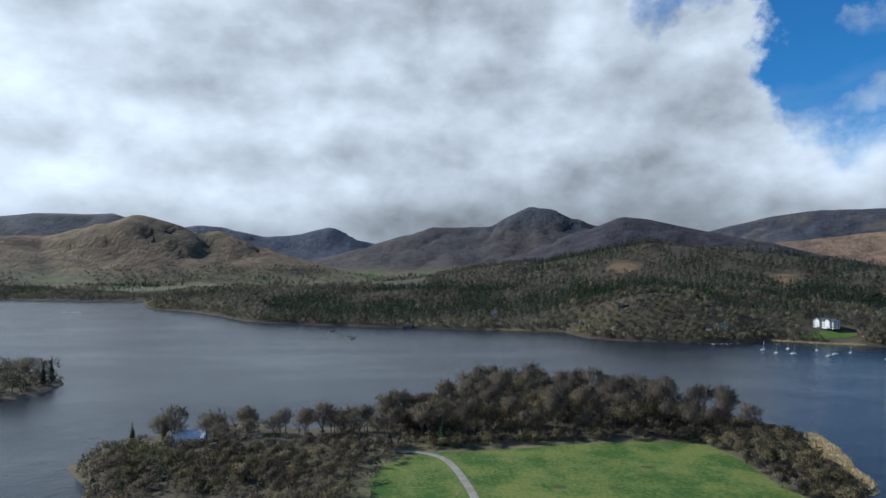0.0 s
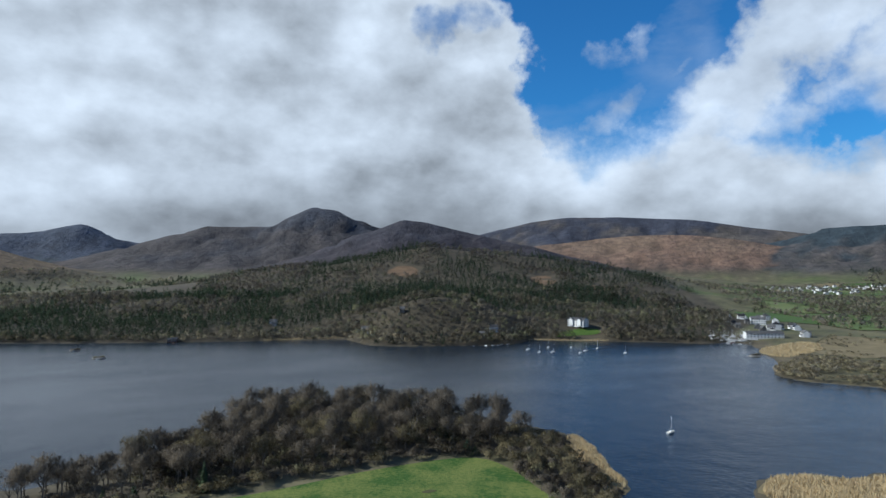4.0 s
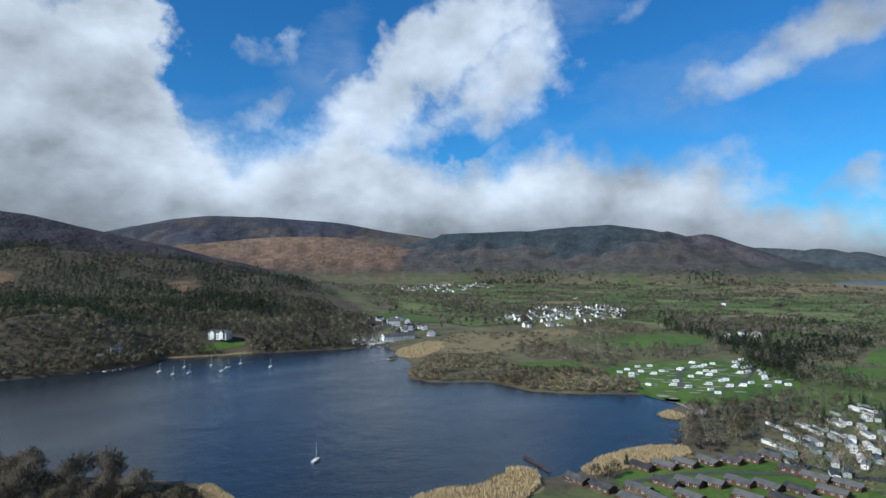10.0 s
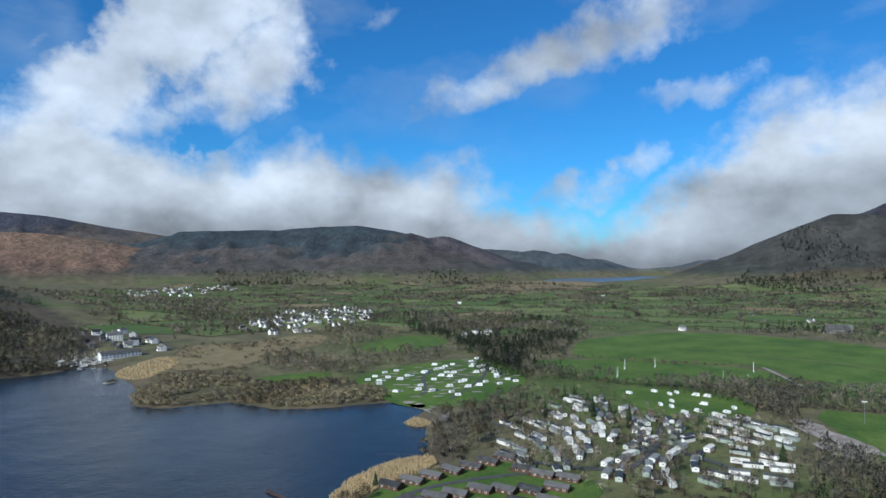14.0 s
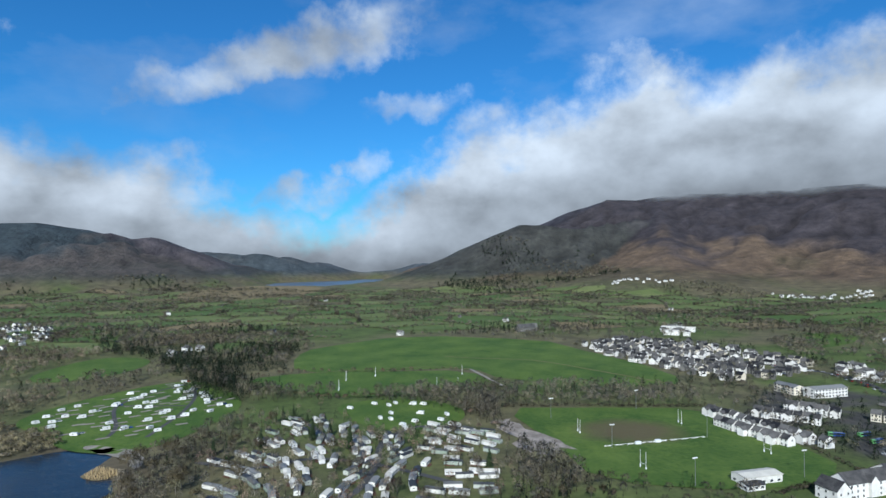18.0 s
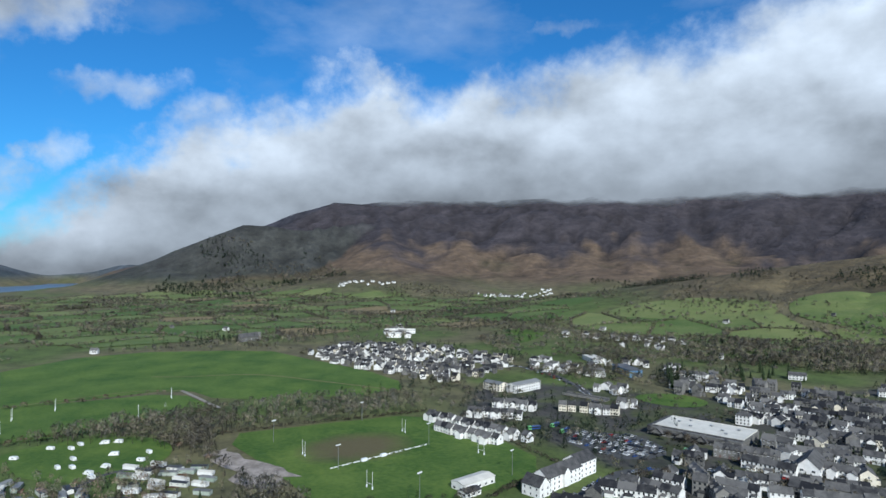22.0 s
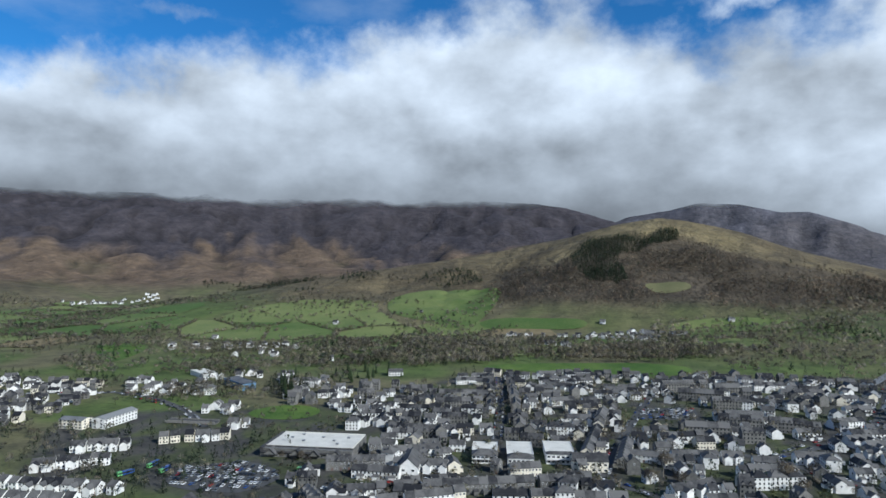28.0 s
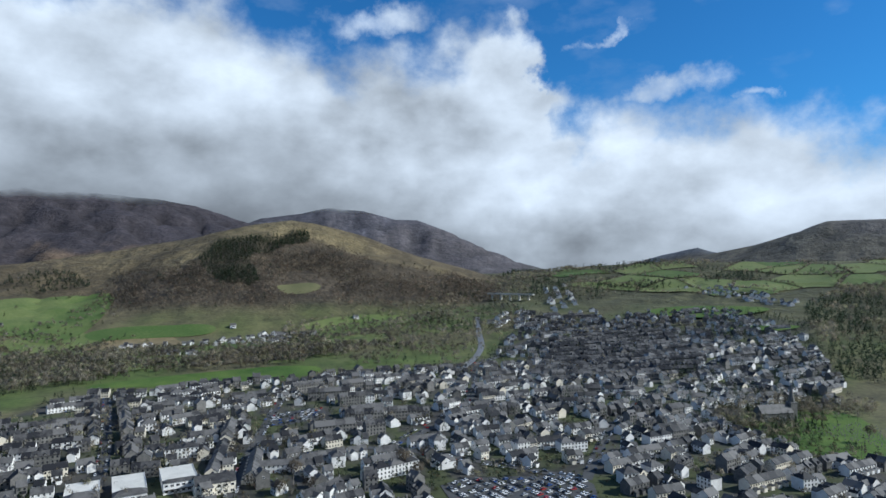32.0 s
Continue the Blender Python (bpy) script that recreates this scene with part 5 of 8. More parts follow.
# ---- woods, hedges and scrub, too many to count ----
def woodland(name, x, y, label, seed, pieces=18, tall=(8, 14), wide=(3.2, 5.2), tones=None, pines=0.0, category="woodland"):
    """Many trees in one mesh: each a crown of thin twig slivers over a trunk."""
    rng = np.random.default_rng(seed)
    n, pieces = len(x), pieces * 2
    if n == 0:
        return
    z = np.maximum(ground(x, y), 0.0)
    h, r = rng.uniform(*tall, n), rng.uniform(*wide, n)
    size = 1 + 0.5 * fbm(x / 60, y / 60, seed)
    h, r = h * size, r * size
    grove = fbm(x / 130, y / 130, seed + 9, 3)
    pine = rng.random(n) < np.clip(pines + grove * (5.0 if 0.1 < pines < 0.9 else pines * 8 * (pines < 0.9)), 0.02 if pines else 0, 0.99)
    tones = np.array(tones or [(0.118, 0.106, 0.082), (0.142, 0.124, 0.092), (0.128, 0.124, 0.076), (0.100, 0.093, 0.078)])
    tone = tones[rng.integers(0, len(tones), n)] * rng.uniform(0.66, 1.25, (n, 1)) * (1 + 0.9 * fbm(x / 75, y / 75, seed + 4, 3))[:, None].clip(0.65, 1.4)
    tone[pine] = np.array((0.020, 0.030, 0.017)) * rng.uniform(0.7, 1.4, (pine.sum(), 1))
    # each sliver is placed on an egg-shaped crown or, for pines, on a cone
    u = rng.normal(size=(n, pieces, 3))
    u /= np.linalg.norm(u, axis=-1, keepdims=True)
    u[..., 2] = np.where(u[..., 2] < -0.45, -u[..., 2], u[..., 2])
    shell = rng.uniform(0.55, 1.05, (n, pieces, 1))
    egg = u * shell * np.stack([r, r, h * 0.36], -1)[:, None] + np.stack([0 * h, 0 * h, h * 0.60], -1)[:, None]
    k = rng.uniform(0, 1, (n, pieces)) ** 1.4
    a = rng.uniform(0, 2 * np.pi, (n, pieces))
    cone = np.stack([np.cos(a) * (1 - k) * r[:, None] * 0.8, np.sin(a) * (1 - k) * r[:, None] * 0.8, (0.12 + 0.9 * k) * h[:, None] * 1.2], -1)
    mid = np.where(pine[:, None, None], cone, egg) + np.stack([x, y, z], -1)[:, None]
    size = (r[:, None, None] * rng.uniform(0.42, 0.95, (n, pieces, 1))) * math.sqrt(26 / pieces)
    out = mid - np.stack([x, y, z + 0.35 * h], -1)[:, None]
    out /= np.linalg.norm(out, axis=-1, keepdims=True)
    d1 = out * np.where(pine[:, None, None], 0.9, 0.7) + 0.55 * rng.normal(size=(n, pieces, 3))
    d1[..., 2] += np.where(pine[:, None], -0.25, 0.5)
    d1 /= np.linalg.norm(d1, axis=-1, keepdims=True)
    d2 = np.cross(d1, rng.normal(size=(n, pieces, 3)))
    d2 *= 0.29 * size / np.linalg.norm(d2, axis=-1, keepdims=True)
    mid = mid - d1 * size * 0.55
    sliver = np.stack([mid - d2, mid + d2, mid + d1 * size + d2 * rng.uniform(-0.6, 0.6, (n, pieces, 1))], 2)
    # each sliver's outer face looks away from the crown's middle
    middle = np.stack([x, y, z + 0.5 * h], -1)[:, None, None]
    face_way = np.cross(sliver[:, :, 1] - sliver[:, :, 0], sliver[:, :, 2] - sliver[:, :, 0])
    inward = ((sliver[:, :, 0] - middle[:, :, 0]) * face_way).sum(-1) < 0
    sliver[inward] = sliver[inward][:, [1, 0, 2]]
    verts = sliver.reshape(-1, 3)
    faces = np.arange(len(verts)).reshape(-1, 3)
    colours = np.repeat(tone, pieces * 3, 0)
    # trunks
    t = np.stack([x, y, z], -1)
    w = np.stack([0.02 * h + 0.05, 0 * h, 0 * h], -1)
    up = np.stack([0 * h, 0 * h, h * 0.7], -1)
    w2 = w[:, [1, 0, 2]]
    trunk = np.stack([t - w, t + w, t + up, t - w2, t + w2, t + up], 1).reshape(-1, 3)
    tf = [(3 * i + len(verts), 3 * i + 1 + len(verts), 3 * i + 2 + len(verts)) for i in range(2 * n)]
    colours = np.concatenate([colours, np.repeat(np.array([(0.06, 0.052, 0.044)]), len(trunk), 0)])
    ob = mesh_object(name, np.concatenate([verts, trunk]), faces.tolist() + tf, WOODS, colours)
    # the crown is lit as one rounded mass
    round_way = sliver - middle
    round_way[..., 2] *= 0.7
    round_way = (round_way / np.linalg.norm(round_way, axis=-1, keepdims=True) + 0.16 * rng.normal(size=(n, pieces, 1, 3))).reshape(-1, 3)
    round_way /= np.linalg.norm(round_way, axis=-1, keepdims=True)
    side_way = np.tile(np.array([[-0.7, 0.0, 0.7]]), (len(trunk), 1))
    ob.data.normals_split_custom_set_from_vertices(np.concatenate([round_way, side_way]).tolist())
    tagged(ob, label, category, kind="stuff")


def inland(x, y, least=4):
    return np.where(outline_distance(x, y, LAKE) > least, 1.0, 0.0)


x, y = scatter([(588, -6), (600, -90), (614, -170), (560, -338), (496, -316), (520, -205), (530, -145), (490, -112), (530, -90), (578, -30)], 8.0, 81)
woodland("field_belt", x, y, "belt of bare trees between the playing fields", 81, 48, (10, 16), (3.0, 4.6), None, 0.07)
x, y = scatter(NEAR_WOOD, 5.5, 70, lambda x, y: inland(x, y, 1) * np.clip(0.8 + 1.4 * fbm(x / 30, y / 30, 24, 3), 0.2, 1) * (outline_distance(x, y, [(-90, 262), (-92, 306), (-138, 290), (-176, 304), (-204, 278), (-205, 255)]) > 0))
woodland("wood_thicket", x, y, "tangled brown undergrowth beneath the bare trees", 118, 46, (4, 8.5), (2.6, 4.2), [(0.070, 0.060, 0.045), (0.088, 0.072, 0.052), (0.080, 0.074, 0.043)], 0.02, "undergrowth")
x, y = scatter([(-92, 262), (-92, 306), (-138, 290), (-176, 304), (-204, 278), (-205, 255)], 9, 70)
woodland("boatyard_thicket", x, y, "low brown brush round the boatyard", 119, 36, (1.5, 3.2), (1.6, 2.6), None, 0.0, "undergrowth")
x, y = scatter(ISLE, 7, 70)
woodland("isle_trees", *scatter([(-358, 368), (-349, 388), (-349, 418), (-368, 448), (-428, 466), (-466, 410), (-424, 359)], 10, 76), "bare trees and dark pines crowding the small isle", 170, 60, (14, 20), (3.6, 5.4), [(0.055, 0.050, 0.038), (0.062, 0.055, 0.041)], 0.45)
woodland("isle_thicket", x, y, "dark brush over the small isle", 120, 26, (5, 11), (2.6, 4), [(0.07, 0.062, 0.048), (0.08, 0.07, 0.05)], 0.25, "undergrowth")
x, y = scatter([(425, 92), (530, 62), (590, 0), (590, -100), (500, -125), (462, -122), (330, -90), (300, -30), (300, 15), (322, 55), (356, 78)], 7.6, 121,
               lambda x, y: np.clip(0.48 + 1.8 * fbm(x / 45, y / 45, 25, 3), 0.12, 0.95) * (outline_distance(x, y, [(571, 5), (585, -38), (575, -84), (531, -110), (480, -92), (468, -42), (506, -9)]) > 0))
woodland("caravan_park_trees", x, y, "bare birches and shrubs between caravans", 122, 50, (6, 13), (1.8, 3.2), [(0.165, 0.147, 0.112), (0.19, 0.165, 0.12), (0.15, 0.142, 0.098), (0.17, 0.125, 0.095)], 0.09)
x, y = scatter([(300, -20), (320, -95), (345, -140), (312, -222), (280, -235), (270, -150), (270, -60)], 9, 123, lambda x, y: 0 * x + 0.75)
woodland("pitch_side_trees", x, y, "bare trees behind the rugby ground", 124, 60, (5, 10), (2.2, 3.6), None, 0.1)
x, y = scatter([(480, -330), (560, -345), (640, -390), (560, -420), (480, -425), (478, -380)], 11, 125, lambda x, y: 0 * x + 0.6)
woodland("terrace_trees", x, y, "bare trees behind the white terraces", 126, 40, (6, 11), (2.4, 4), None, 0.12)
x, y = scatter([(300, -320), (262, -360), (300, -345), (372, -335), (440, -330), (430, -360), (380, -372), (420, -470), (350, -500), (345, -400)], 10, 127, lambda x, y: 0 * x + 0.45)
woodland("car_park_trees", x, y, "small bare trees round the car park", 128, 50, (4, 8), (1.8, 3), None, 0.1)
CLEARING = [(317, 1388), (371, 1452), (412, 1395), (371, 1311)]
HILL_GLADES = [CLEARING, [(631, 1261), (699, 1277), (663, 1168), (600, 1125)], [(685, 1098), (759, 1152), (725, 1070), (698, 1027), (640, 1010)]]
x, y = scatter([(-1900, 1600), (-900, 1360), (-680, 1180), (-390, 895), (80, 750), (220, 620), (430, 610), (540, 570), (700, 720), (800, 950), (760, 1050), (200, 1180), (-400, 1350), (-900, 1650), (-1500, 2000)], 9.6, 82,
               lambda x, y: inland(x, y, 1.5) * np.clip(outline_distance(x, y, [(372, 688), (424, 664), (436, 684), (428, 712), (396, 716)]) / 5, 0, 1))
# tones of the shore, lakeside and hill woods are darkened for cloud shade
near = np.hypot(x, y) < 1000
woodland("shore_woods", x[near], y[near], "mixed bare and evergreen woods along the far shore", 83, 38, (8, 16), (4.0, 6.4), [(0.085, 0.077, 0.058), (0.100, 0.086, 0.063), (0.098, 0.096, 0.054), (0.066, 0.066, 0.050)], 0.34)
woodland("lakeside_woods", x[~near], y[~near], "brown leafless woods with dark evergreens by the lake", 84, 14, (8, 16), (4.2, 6.6), [(0.072, 0.066, 0.052), (0.082, 0.071, 0.054), (0.078, 0.076, 0.046), (0.062, 0.060, 0.052)], 0.35)
x, y = scatter([(760, 1050), (200, 1180), (-100, 1300), (-100, 1650), (100, 1800), (600, 1700), (900, 1500), (1000, 1300), (900, 1000)], 12.5, 85,
               lambda x, y: np.clip(np.min([outline_distance(x, y, g) for g in HILL_GLADES], 0) / 12, 0, 1) * np.clip(1.3 - 2.2 * fbm(x / 120, y / 120, 6, 3), 0.25, 1))
woodland("hill_forest", x, y, "dark conifer forest with brown clearings on the hill", 86, 16, (9, 17), (4.0, 6.0), [(0.060, 0.055, 0.046), (0.074, 0.062, 0.047), (0.066, 0.065, 0.042), (0.053, 0.051, 0.046)], 0.6)
x, y = scatter([(150, 960), (290, 905), (420, 900), (560, 905), (660, 960), (690, 1080), (640, 1110), (560, 1060), (440, 1120), (300, 1100), (180, 1060)], 8.5, 161, lambda x, y: np.clip(0.9 + 1.8 * fbm(x / 60, y / 60, 36, 3), 0.1, 1))
woodland("conifer_belt", x, y, "dark belt of tall conifers behind the shore woods", 162, 14, (14, 21), (3.4, 4.8), None, 0.985)
for outline in HILL_GLADES:
    drape("bracken_clearing", outline, BRACKEN, "red-brown bracken clearing on the wooded hill", "clearing", 0.6, 2, 6)
x, y = scatter([(470, 432), (420, 392), (416, 362), (452, 320), (438, 268), (458, 227), (483, 194), (520, 205), (550, 262), (510, 318), (532, 362), (590, 395), (540, 440), (520, 450)], 5.4, 87,
               lambda x, y: inland(x, y, -2) * np.clip(0.75 + 1.5 * fbm(x / 40, y / 40, 12, 3), 0.15, 1))
woodland("willow_scrub", x, y, "olive-brown willow scrub along the marshy shore", 88, 44, (3.6, 6.2), (3.0, 5.0), [(0.170, 0.148, 0.098), (0.185, 0.165, 0.100), (0.150, 0.132, 0.096)], 0, "scrub")
x, y = scatter([(560, 262), (590, 395), (670, 404), (790, 390), (890, 425), (870, 480), (960, 470), (1010, 430), (930, 310), (870, 226), (770, 222), (715, 300), (630, 246)], 9.5, 89,
               lambda x, y: np.clip(0.8 + 1.6 * fbm(x / 70, y / 70, 13, 3), 0, 1) * np.clip(outline_distance(x, y, [(784, 342), (914, 303), (880, 225), (766, 226), (717, 302)]) / 8, 0, 1))
woodland("marsh_woods", x, y, "bare brown birch and alder woods behind the marsh", 90, 36, (7, 12), (2.8, 4.4), [(0.160, 0.136, 0.104), (0.182, 0.150, 0.110), (0.150, 0.140, 0.088)], 0.05)
x, y = scatter([(950, 25), (791, 58), (712, 100), (640, 110), (725, 165), (870, 226), (930, 310), (1170, 391), (1290, 253), (1134, 50)], 12, 91, lambda x, y: np.clip(0.9 + 1.6 * fbm(x / 90, y / 90, 14, 3), 0.1, 1))
woodland("meadow_woods", x, y, "mixed dark woods beside the meadows", 92, 32, (8, 14), (3.8, 5.8), None, 0.16)
x, y = scatter([(615, 140), (728, 158), (712, 100), (648, 75), (596, 80)], 9, 93)
woodland("camp_trees", x, y, "bare trees round the campsite edge", 94, 40, (8, 13), (3, 4.4), None, 0.2)
# hedges and single trees between the valley fields
rng = random.Random(95)
hx, hy = [], []
for cell in HEDGES:
    for n, a in enumerate(cell):
        b = cell[(n + 1) % len(cell)]
        if a[0] < b[0]:
            continue
        dense = rng.choice((3.5, 4.5, 6, 9))
        for k in range(int(math.hypot(b[0] - a[0], b[1] - a[1]) / dense)):
            t = (k + rng.uniform(0, 0.9)) * dense / math.hypot(b[0] - a[0], b[1] - a[1])
            hx.append(a[0] + t * (b[0] - a[0]) + rng.uniform(-3, 3))
            hy.append(a[1] + t * (b[1] - a[1]) + rng.uniform(-3, 3))
woodland("hedge_trees", np.array(hx), np.array(hy), "leafless hedgerow trees between valley fields", 96, 6, (3.0, 9.5), (2.4, 4.4), None, 0.012, "hedge")
hx, hy = [], []
for cell in HILL_HEDGES:
    for n, a in enumerate(cell):
        b = cell[(n + 1) % len(cell)]
        if a[0] >= b[0] and rng.random() < 0.8:
            size = math.hypot(b[0] - a[0], b[1] - a[1])
            for k in range(int(size / 7)):
                hx.append(a[0] + (k + rng.random()) * 7 / size * (b[0] - a[0]) + rng.uniform(-2, 2))
                hy.append(a[1] + (k + rng.random()) * 7 / size * (b[1] - a[1]) + rng.uniform(-2, 2))
woodland("hill_hedges", np.array(hx), np.array(hy), "hedges and trees between hill pastures", 141, 8, (4, 11), (2.4, 4.6), None, 0.08, "hedge")
x, y = scatter(VALLEY, 14.5, 97, lambda x, y: np.clip(6.0 * (fbm(x / 200, y / 200, 15, 3) + np.where(y > 0, -0.06, -0.15)), 0.012, 0.9) * (ground(x, y) < 60))
woodland("valley_woods", x, y, "brown leafless valley copses", 98, 9, (6, 12), (3.4, 5.4), None, 0.05)
# fell sides
PLANTATION = [(221, -1771), (80, -1808), (-3, -1846), (-21, -1797), (79, -1716), (140, -1666), (103, -1512), (198, -1526), (264, -1677)]
x, y = scatter(FELL_WOOD, 7.8, 99,
               lambda x, y: (outline_distance(x, y, PLANTATION) > 0) * np.clip(outline_distance(x, y, [(74, -1509), (-19, -1520), (-33, -1479), (24, -1449), (63, -1463)]) / 10, 0, 1) * np.clip(0.95 + 2.0 * fbm(x / 110, y / 110, 16, 3), 0.12, 1), 70)
woodland("fell_woods", x, y, "rust-brown larch and birch woods on the fell side", 100, 15, (8, 13), (3, 4.6), [(0.098, 0.082, 0.062), (0.112, 0.088, 0.064), (0.090, 0.080, 0.062)], 0.03)
x, y = scatter(PLANTATION, 7, 101)
woodland("plantation", x, y, "dark green conifer plantation on the fell", 102, 20, (11, 15), (4, 5.4), None, 0.99)
drape("fell_pasture", [(74, -1509), (-19, -1520), (-33, -1479), (24, -1449), (63, -1463)], ROUGH, "small tawny intake field on the fell", "field", 0.8)
x, y = scatter([(-230, -905), (-430, -1240), (-430, -1560), (-250, -1420), (60, -1300), (40, -1000), (-20, -940), (-47, -850)], 13, 103, lambda x, y: np.clip(0.75 + 1.8 * fbm(x / 100, y / 100, 17, 3), 0.05, 1))
woodland("river_woods", x, y, "bare and evergreen woods along the river", 104, 18, (8, 14), (3.8, 6.0), None, 0.08)
x, y = scatter([(-560, -620), (-740, -830), (-860, -960), (-1100, -1100), (-1500, -900), (-1200, -500), (-700, -480)], 13, 105)
woodland("dark_woods", x, y, "dark woods on the slope beyond the town", 106, 12, (11, 17), (4, 6.2), None, 0.35)
x, y = scatter([(-430, -1260), (-560, -1120), (-860, -1180), (-1100, -1150), (-1500, -1300), (-1400, -2000), (-700, -2000), (-480, -1700)], 13, 107, lambda x, y: np.clip(0.42 + 3.0 * fbm(x / 150, y / 150, 18, 3), 0.0, 1))
woodland("plateau_woods", x, y, "scattered woods and hedges on the plateau", 108, 12, (8, 14), (3.4, 5.6), None, 0.12)
x, y = scatter([(309, -850), (3, -925), (-10, -1200), (299, -1120), (520, -1140), (700, -980), (560, -800), (430, -760)], 9.0, 109, lambda x, y: np.clip(0.85 + 1.6 * fbm(x / 80, y / 80, 19, 3), 0.05, 1) * np.clip(outline_distance(x, y, [(309, -845), (200, -815), (17, -812), (3, -915), (159, -903)]) / 6, 0, 1))
woodland("park_strip", *scatter([(600, -1060), (400, -1120), (264, -1010), (-60, -1100), (-88, -975), (246, -925), (256, -894), (449, -817), (560, -900)], 10.0, 159, lambda x, y: np.clip(0.75 + 1.8 * fbm(x / 70, y / 70, 35, 3), 0.1, 1)), "brown bare woods along the river meadows", 160, 14, (7, 13), (3.8, 6.0), None, 0.05)
woodland("park_woods", x, y, "leafless trees beyond the river field", 110, 18, (7, 13), (3.6, 5.6), None, 0.05)
x, y = scatter([(880, -690), (1000, -880), (960, -950), (700, -960), (420, -740), (400, -600), (560, -520), (700, -600)], 10, 111, lambda x, y: np.clip(0.7 + 2.0 * fbm(x / 70, y / 70, 20, 3), 0.02, 1))
woodland("garden_woods", x, y, "bare garden trees behind the houses", 112, 22, (6, 12), (3, 5.0), None, 0.08)
x, y = scatter([(2300, -700), (2900, -500), (3300, -900), (3000, -1400), (2500, -1300)], 24, 113, lambda x, y: np.clip(0.6 + 2.5 * fbm(x / 200, y / 200, 22, 3), 0, 1))
woodland("fell_forest", x, y, "dark forest on the lower fell", 114, 10, (11, 17), (6, 9), None, 0.7)
x, y = scatter(TOWN, 11, 115, lambda x, y: np.clip(0.6 + 1.6 * fbm(x / 60, y / 60, 23, 3), 0.03, 0.8) * (np.hypot(x, y) > 420))
woodland("town_trees", x, y, "bare garden trees among the town's houses", 116, 16, (5, 11), (2.0, 3.8), None, 0.24)
x, y = scatter([(-300, -430), (-345, -440), (-372, -488), (-470, -490), (-520, -540), (-470, -580), (-340, -560), (-300, -500)], 6.8, 129, lambda x, y: np.where((np.abs(x + 378) < 27) & (np.abs(y + 518) < 14), 0, np.where((x < -375) & (y > -500), 0.12, 0.55)))
woodland("churchyard_yews", x, y, "dark yews and bare limes round the church", 130, 46, (7, 14), (2.8, 4.6), None, 0.8)
x, y = scatter([(-374, -470), (-440, -500), (-475, -531), (-400, -560), (-320, -540), (-300, -470)], 15, 117)
set_down(TALL[2:3] + FIR[1:], x, y, 12, 0.6, 0.9)
x, y = scatter([(-2300, 1900), (-1500, 1800), (-700, 1750), (-300, 1850), (500, 1850), (900, 2000), (900, 2500), (300, 2700), (-300, 2900), (-900, 2900), (-1500, 2500), (-2300, 2300)], 19, 131,
               lambda x, y: np.clip(0.55 + 2.6 * fbm(x / 230, y / 230, 27, 3), 0.03, 1) * (ground(x, y) < 75))
woodland("fell_foot_woods", x, y, "bare woods and hedges below the fells", 132, 8, (9, 15), (5, 8), None, 0.22)
x, y = scatter([(2250, 1500), (2900, 2300), (3300, 1500), (3500, 700), (3080, 380), (2900, 200), (2700, 900)], 24, 133, lambda x, y: np.clip(0.55 + 2.6 * fbm(x / 260, y / 260, 28, 3), 0.05, 1) * (ground(x, y) < 70))
woodland("plain_woods", x, y, "dark woods and hedges on the far plain", 134, 8, (9, 15), (6, 10), None, 0.25)
x, y = scatter([(560, -400), (660, -380), (864, -355), (985, -340), (1000, -480), (900, -610), (700, -640), (560, -520)], 14, 135, lambda x, y: np.clip(0.3 + 1.6 * fbm(x / 60, y / 60, 29, 3) + 0.5 * (np.abs(outline_distance(x, y, [(900, -368), (969, -467), (895, -573), (677, -590), (610, -505), (572, -412), (660, -392), (737, -372)])) < 14), 0.04, 0.9))
woodland("estate_trees", x, y, "bare garden trees round the housing estate", 136, 18, (5, 10), (2.4, 4), None, 0.16)
x, y = scatter([(590, 0), (600, 75), (725, 165), (740, 120), (700, 100), (645, 72), (594, -5)], 7.5, 137)
woodland("camp_belt", x, y, "tall bare trees between the campsite and meadows", 138, 44, (9, 15), (2.8, 4.4), None, 0.06)
x, y = scatter([(345, 100), (360, 128), (440, 128), (462, 108), (520, 92), (545, 60), (470, 85), (420, 96), (372, 82)], 7.0, 139)
woodland("shore_copse", x, y, "tall bare alders and birches by the beach", 140, 50, (8, 14), (2.4, 3.8), None, 0.1)
for px, py, k in ((52, -462, 1.0), (42, -443, 0.9), (60, -446, 0.8), (-20, -466, 1.0), (-24, -440, 0.95), (-43, -490, 0.9), (-30, -455, 0.8), (300, -415, 0.6), (290, -408, 0.6), (310, -408, 0.55), (272, -322, 0.7), (262, -330, 0.65), (-395, -440, 0.9)):
    ob = TALL[int(px) % 3].put(pose(px, py, height(px, py), 0, 0, px * 5))
    ob.scale = (k, k, k)
x, y = scatter([(395, -116), (470, -116), (500, -110), (540, -98), (530, -140), (497, -127), (440, -117), (402, -121)], 6.5, 142)
woodland("lot_trees", x, y, "tall bare trees beside the gravel lot", 143, 46, (9, 15), (2.6, 4.2), None, 0.08)
x, y = scatter([(322, -84), (396, -112), (398, -134), (346, -138), (312, -104)], 6.5, 144)
woodland("park_edge_trees", x, y, "bare trees between caravans and the pitch", 145, 46, (8, 14), (2.4, 4), None, 0.05)
x, y = scatter([(560, 262), (630, 246), (717, 302), (766, 226), (880, 225), (960, 60), (860, 54), (742, 50), (745, 110), (725, 167)], 9, 146, lambda x, y: np.clip(0.75 + 1.5 * fbm(x / 60, y / 60, 31, 3), 0.1, 1) * (outline_distance(x, y, MOUND_FIELD) > 6) * np.where((x < 790) & (y > 150), 0.6, 1.0))
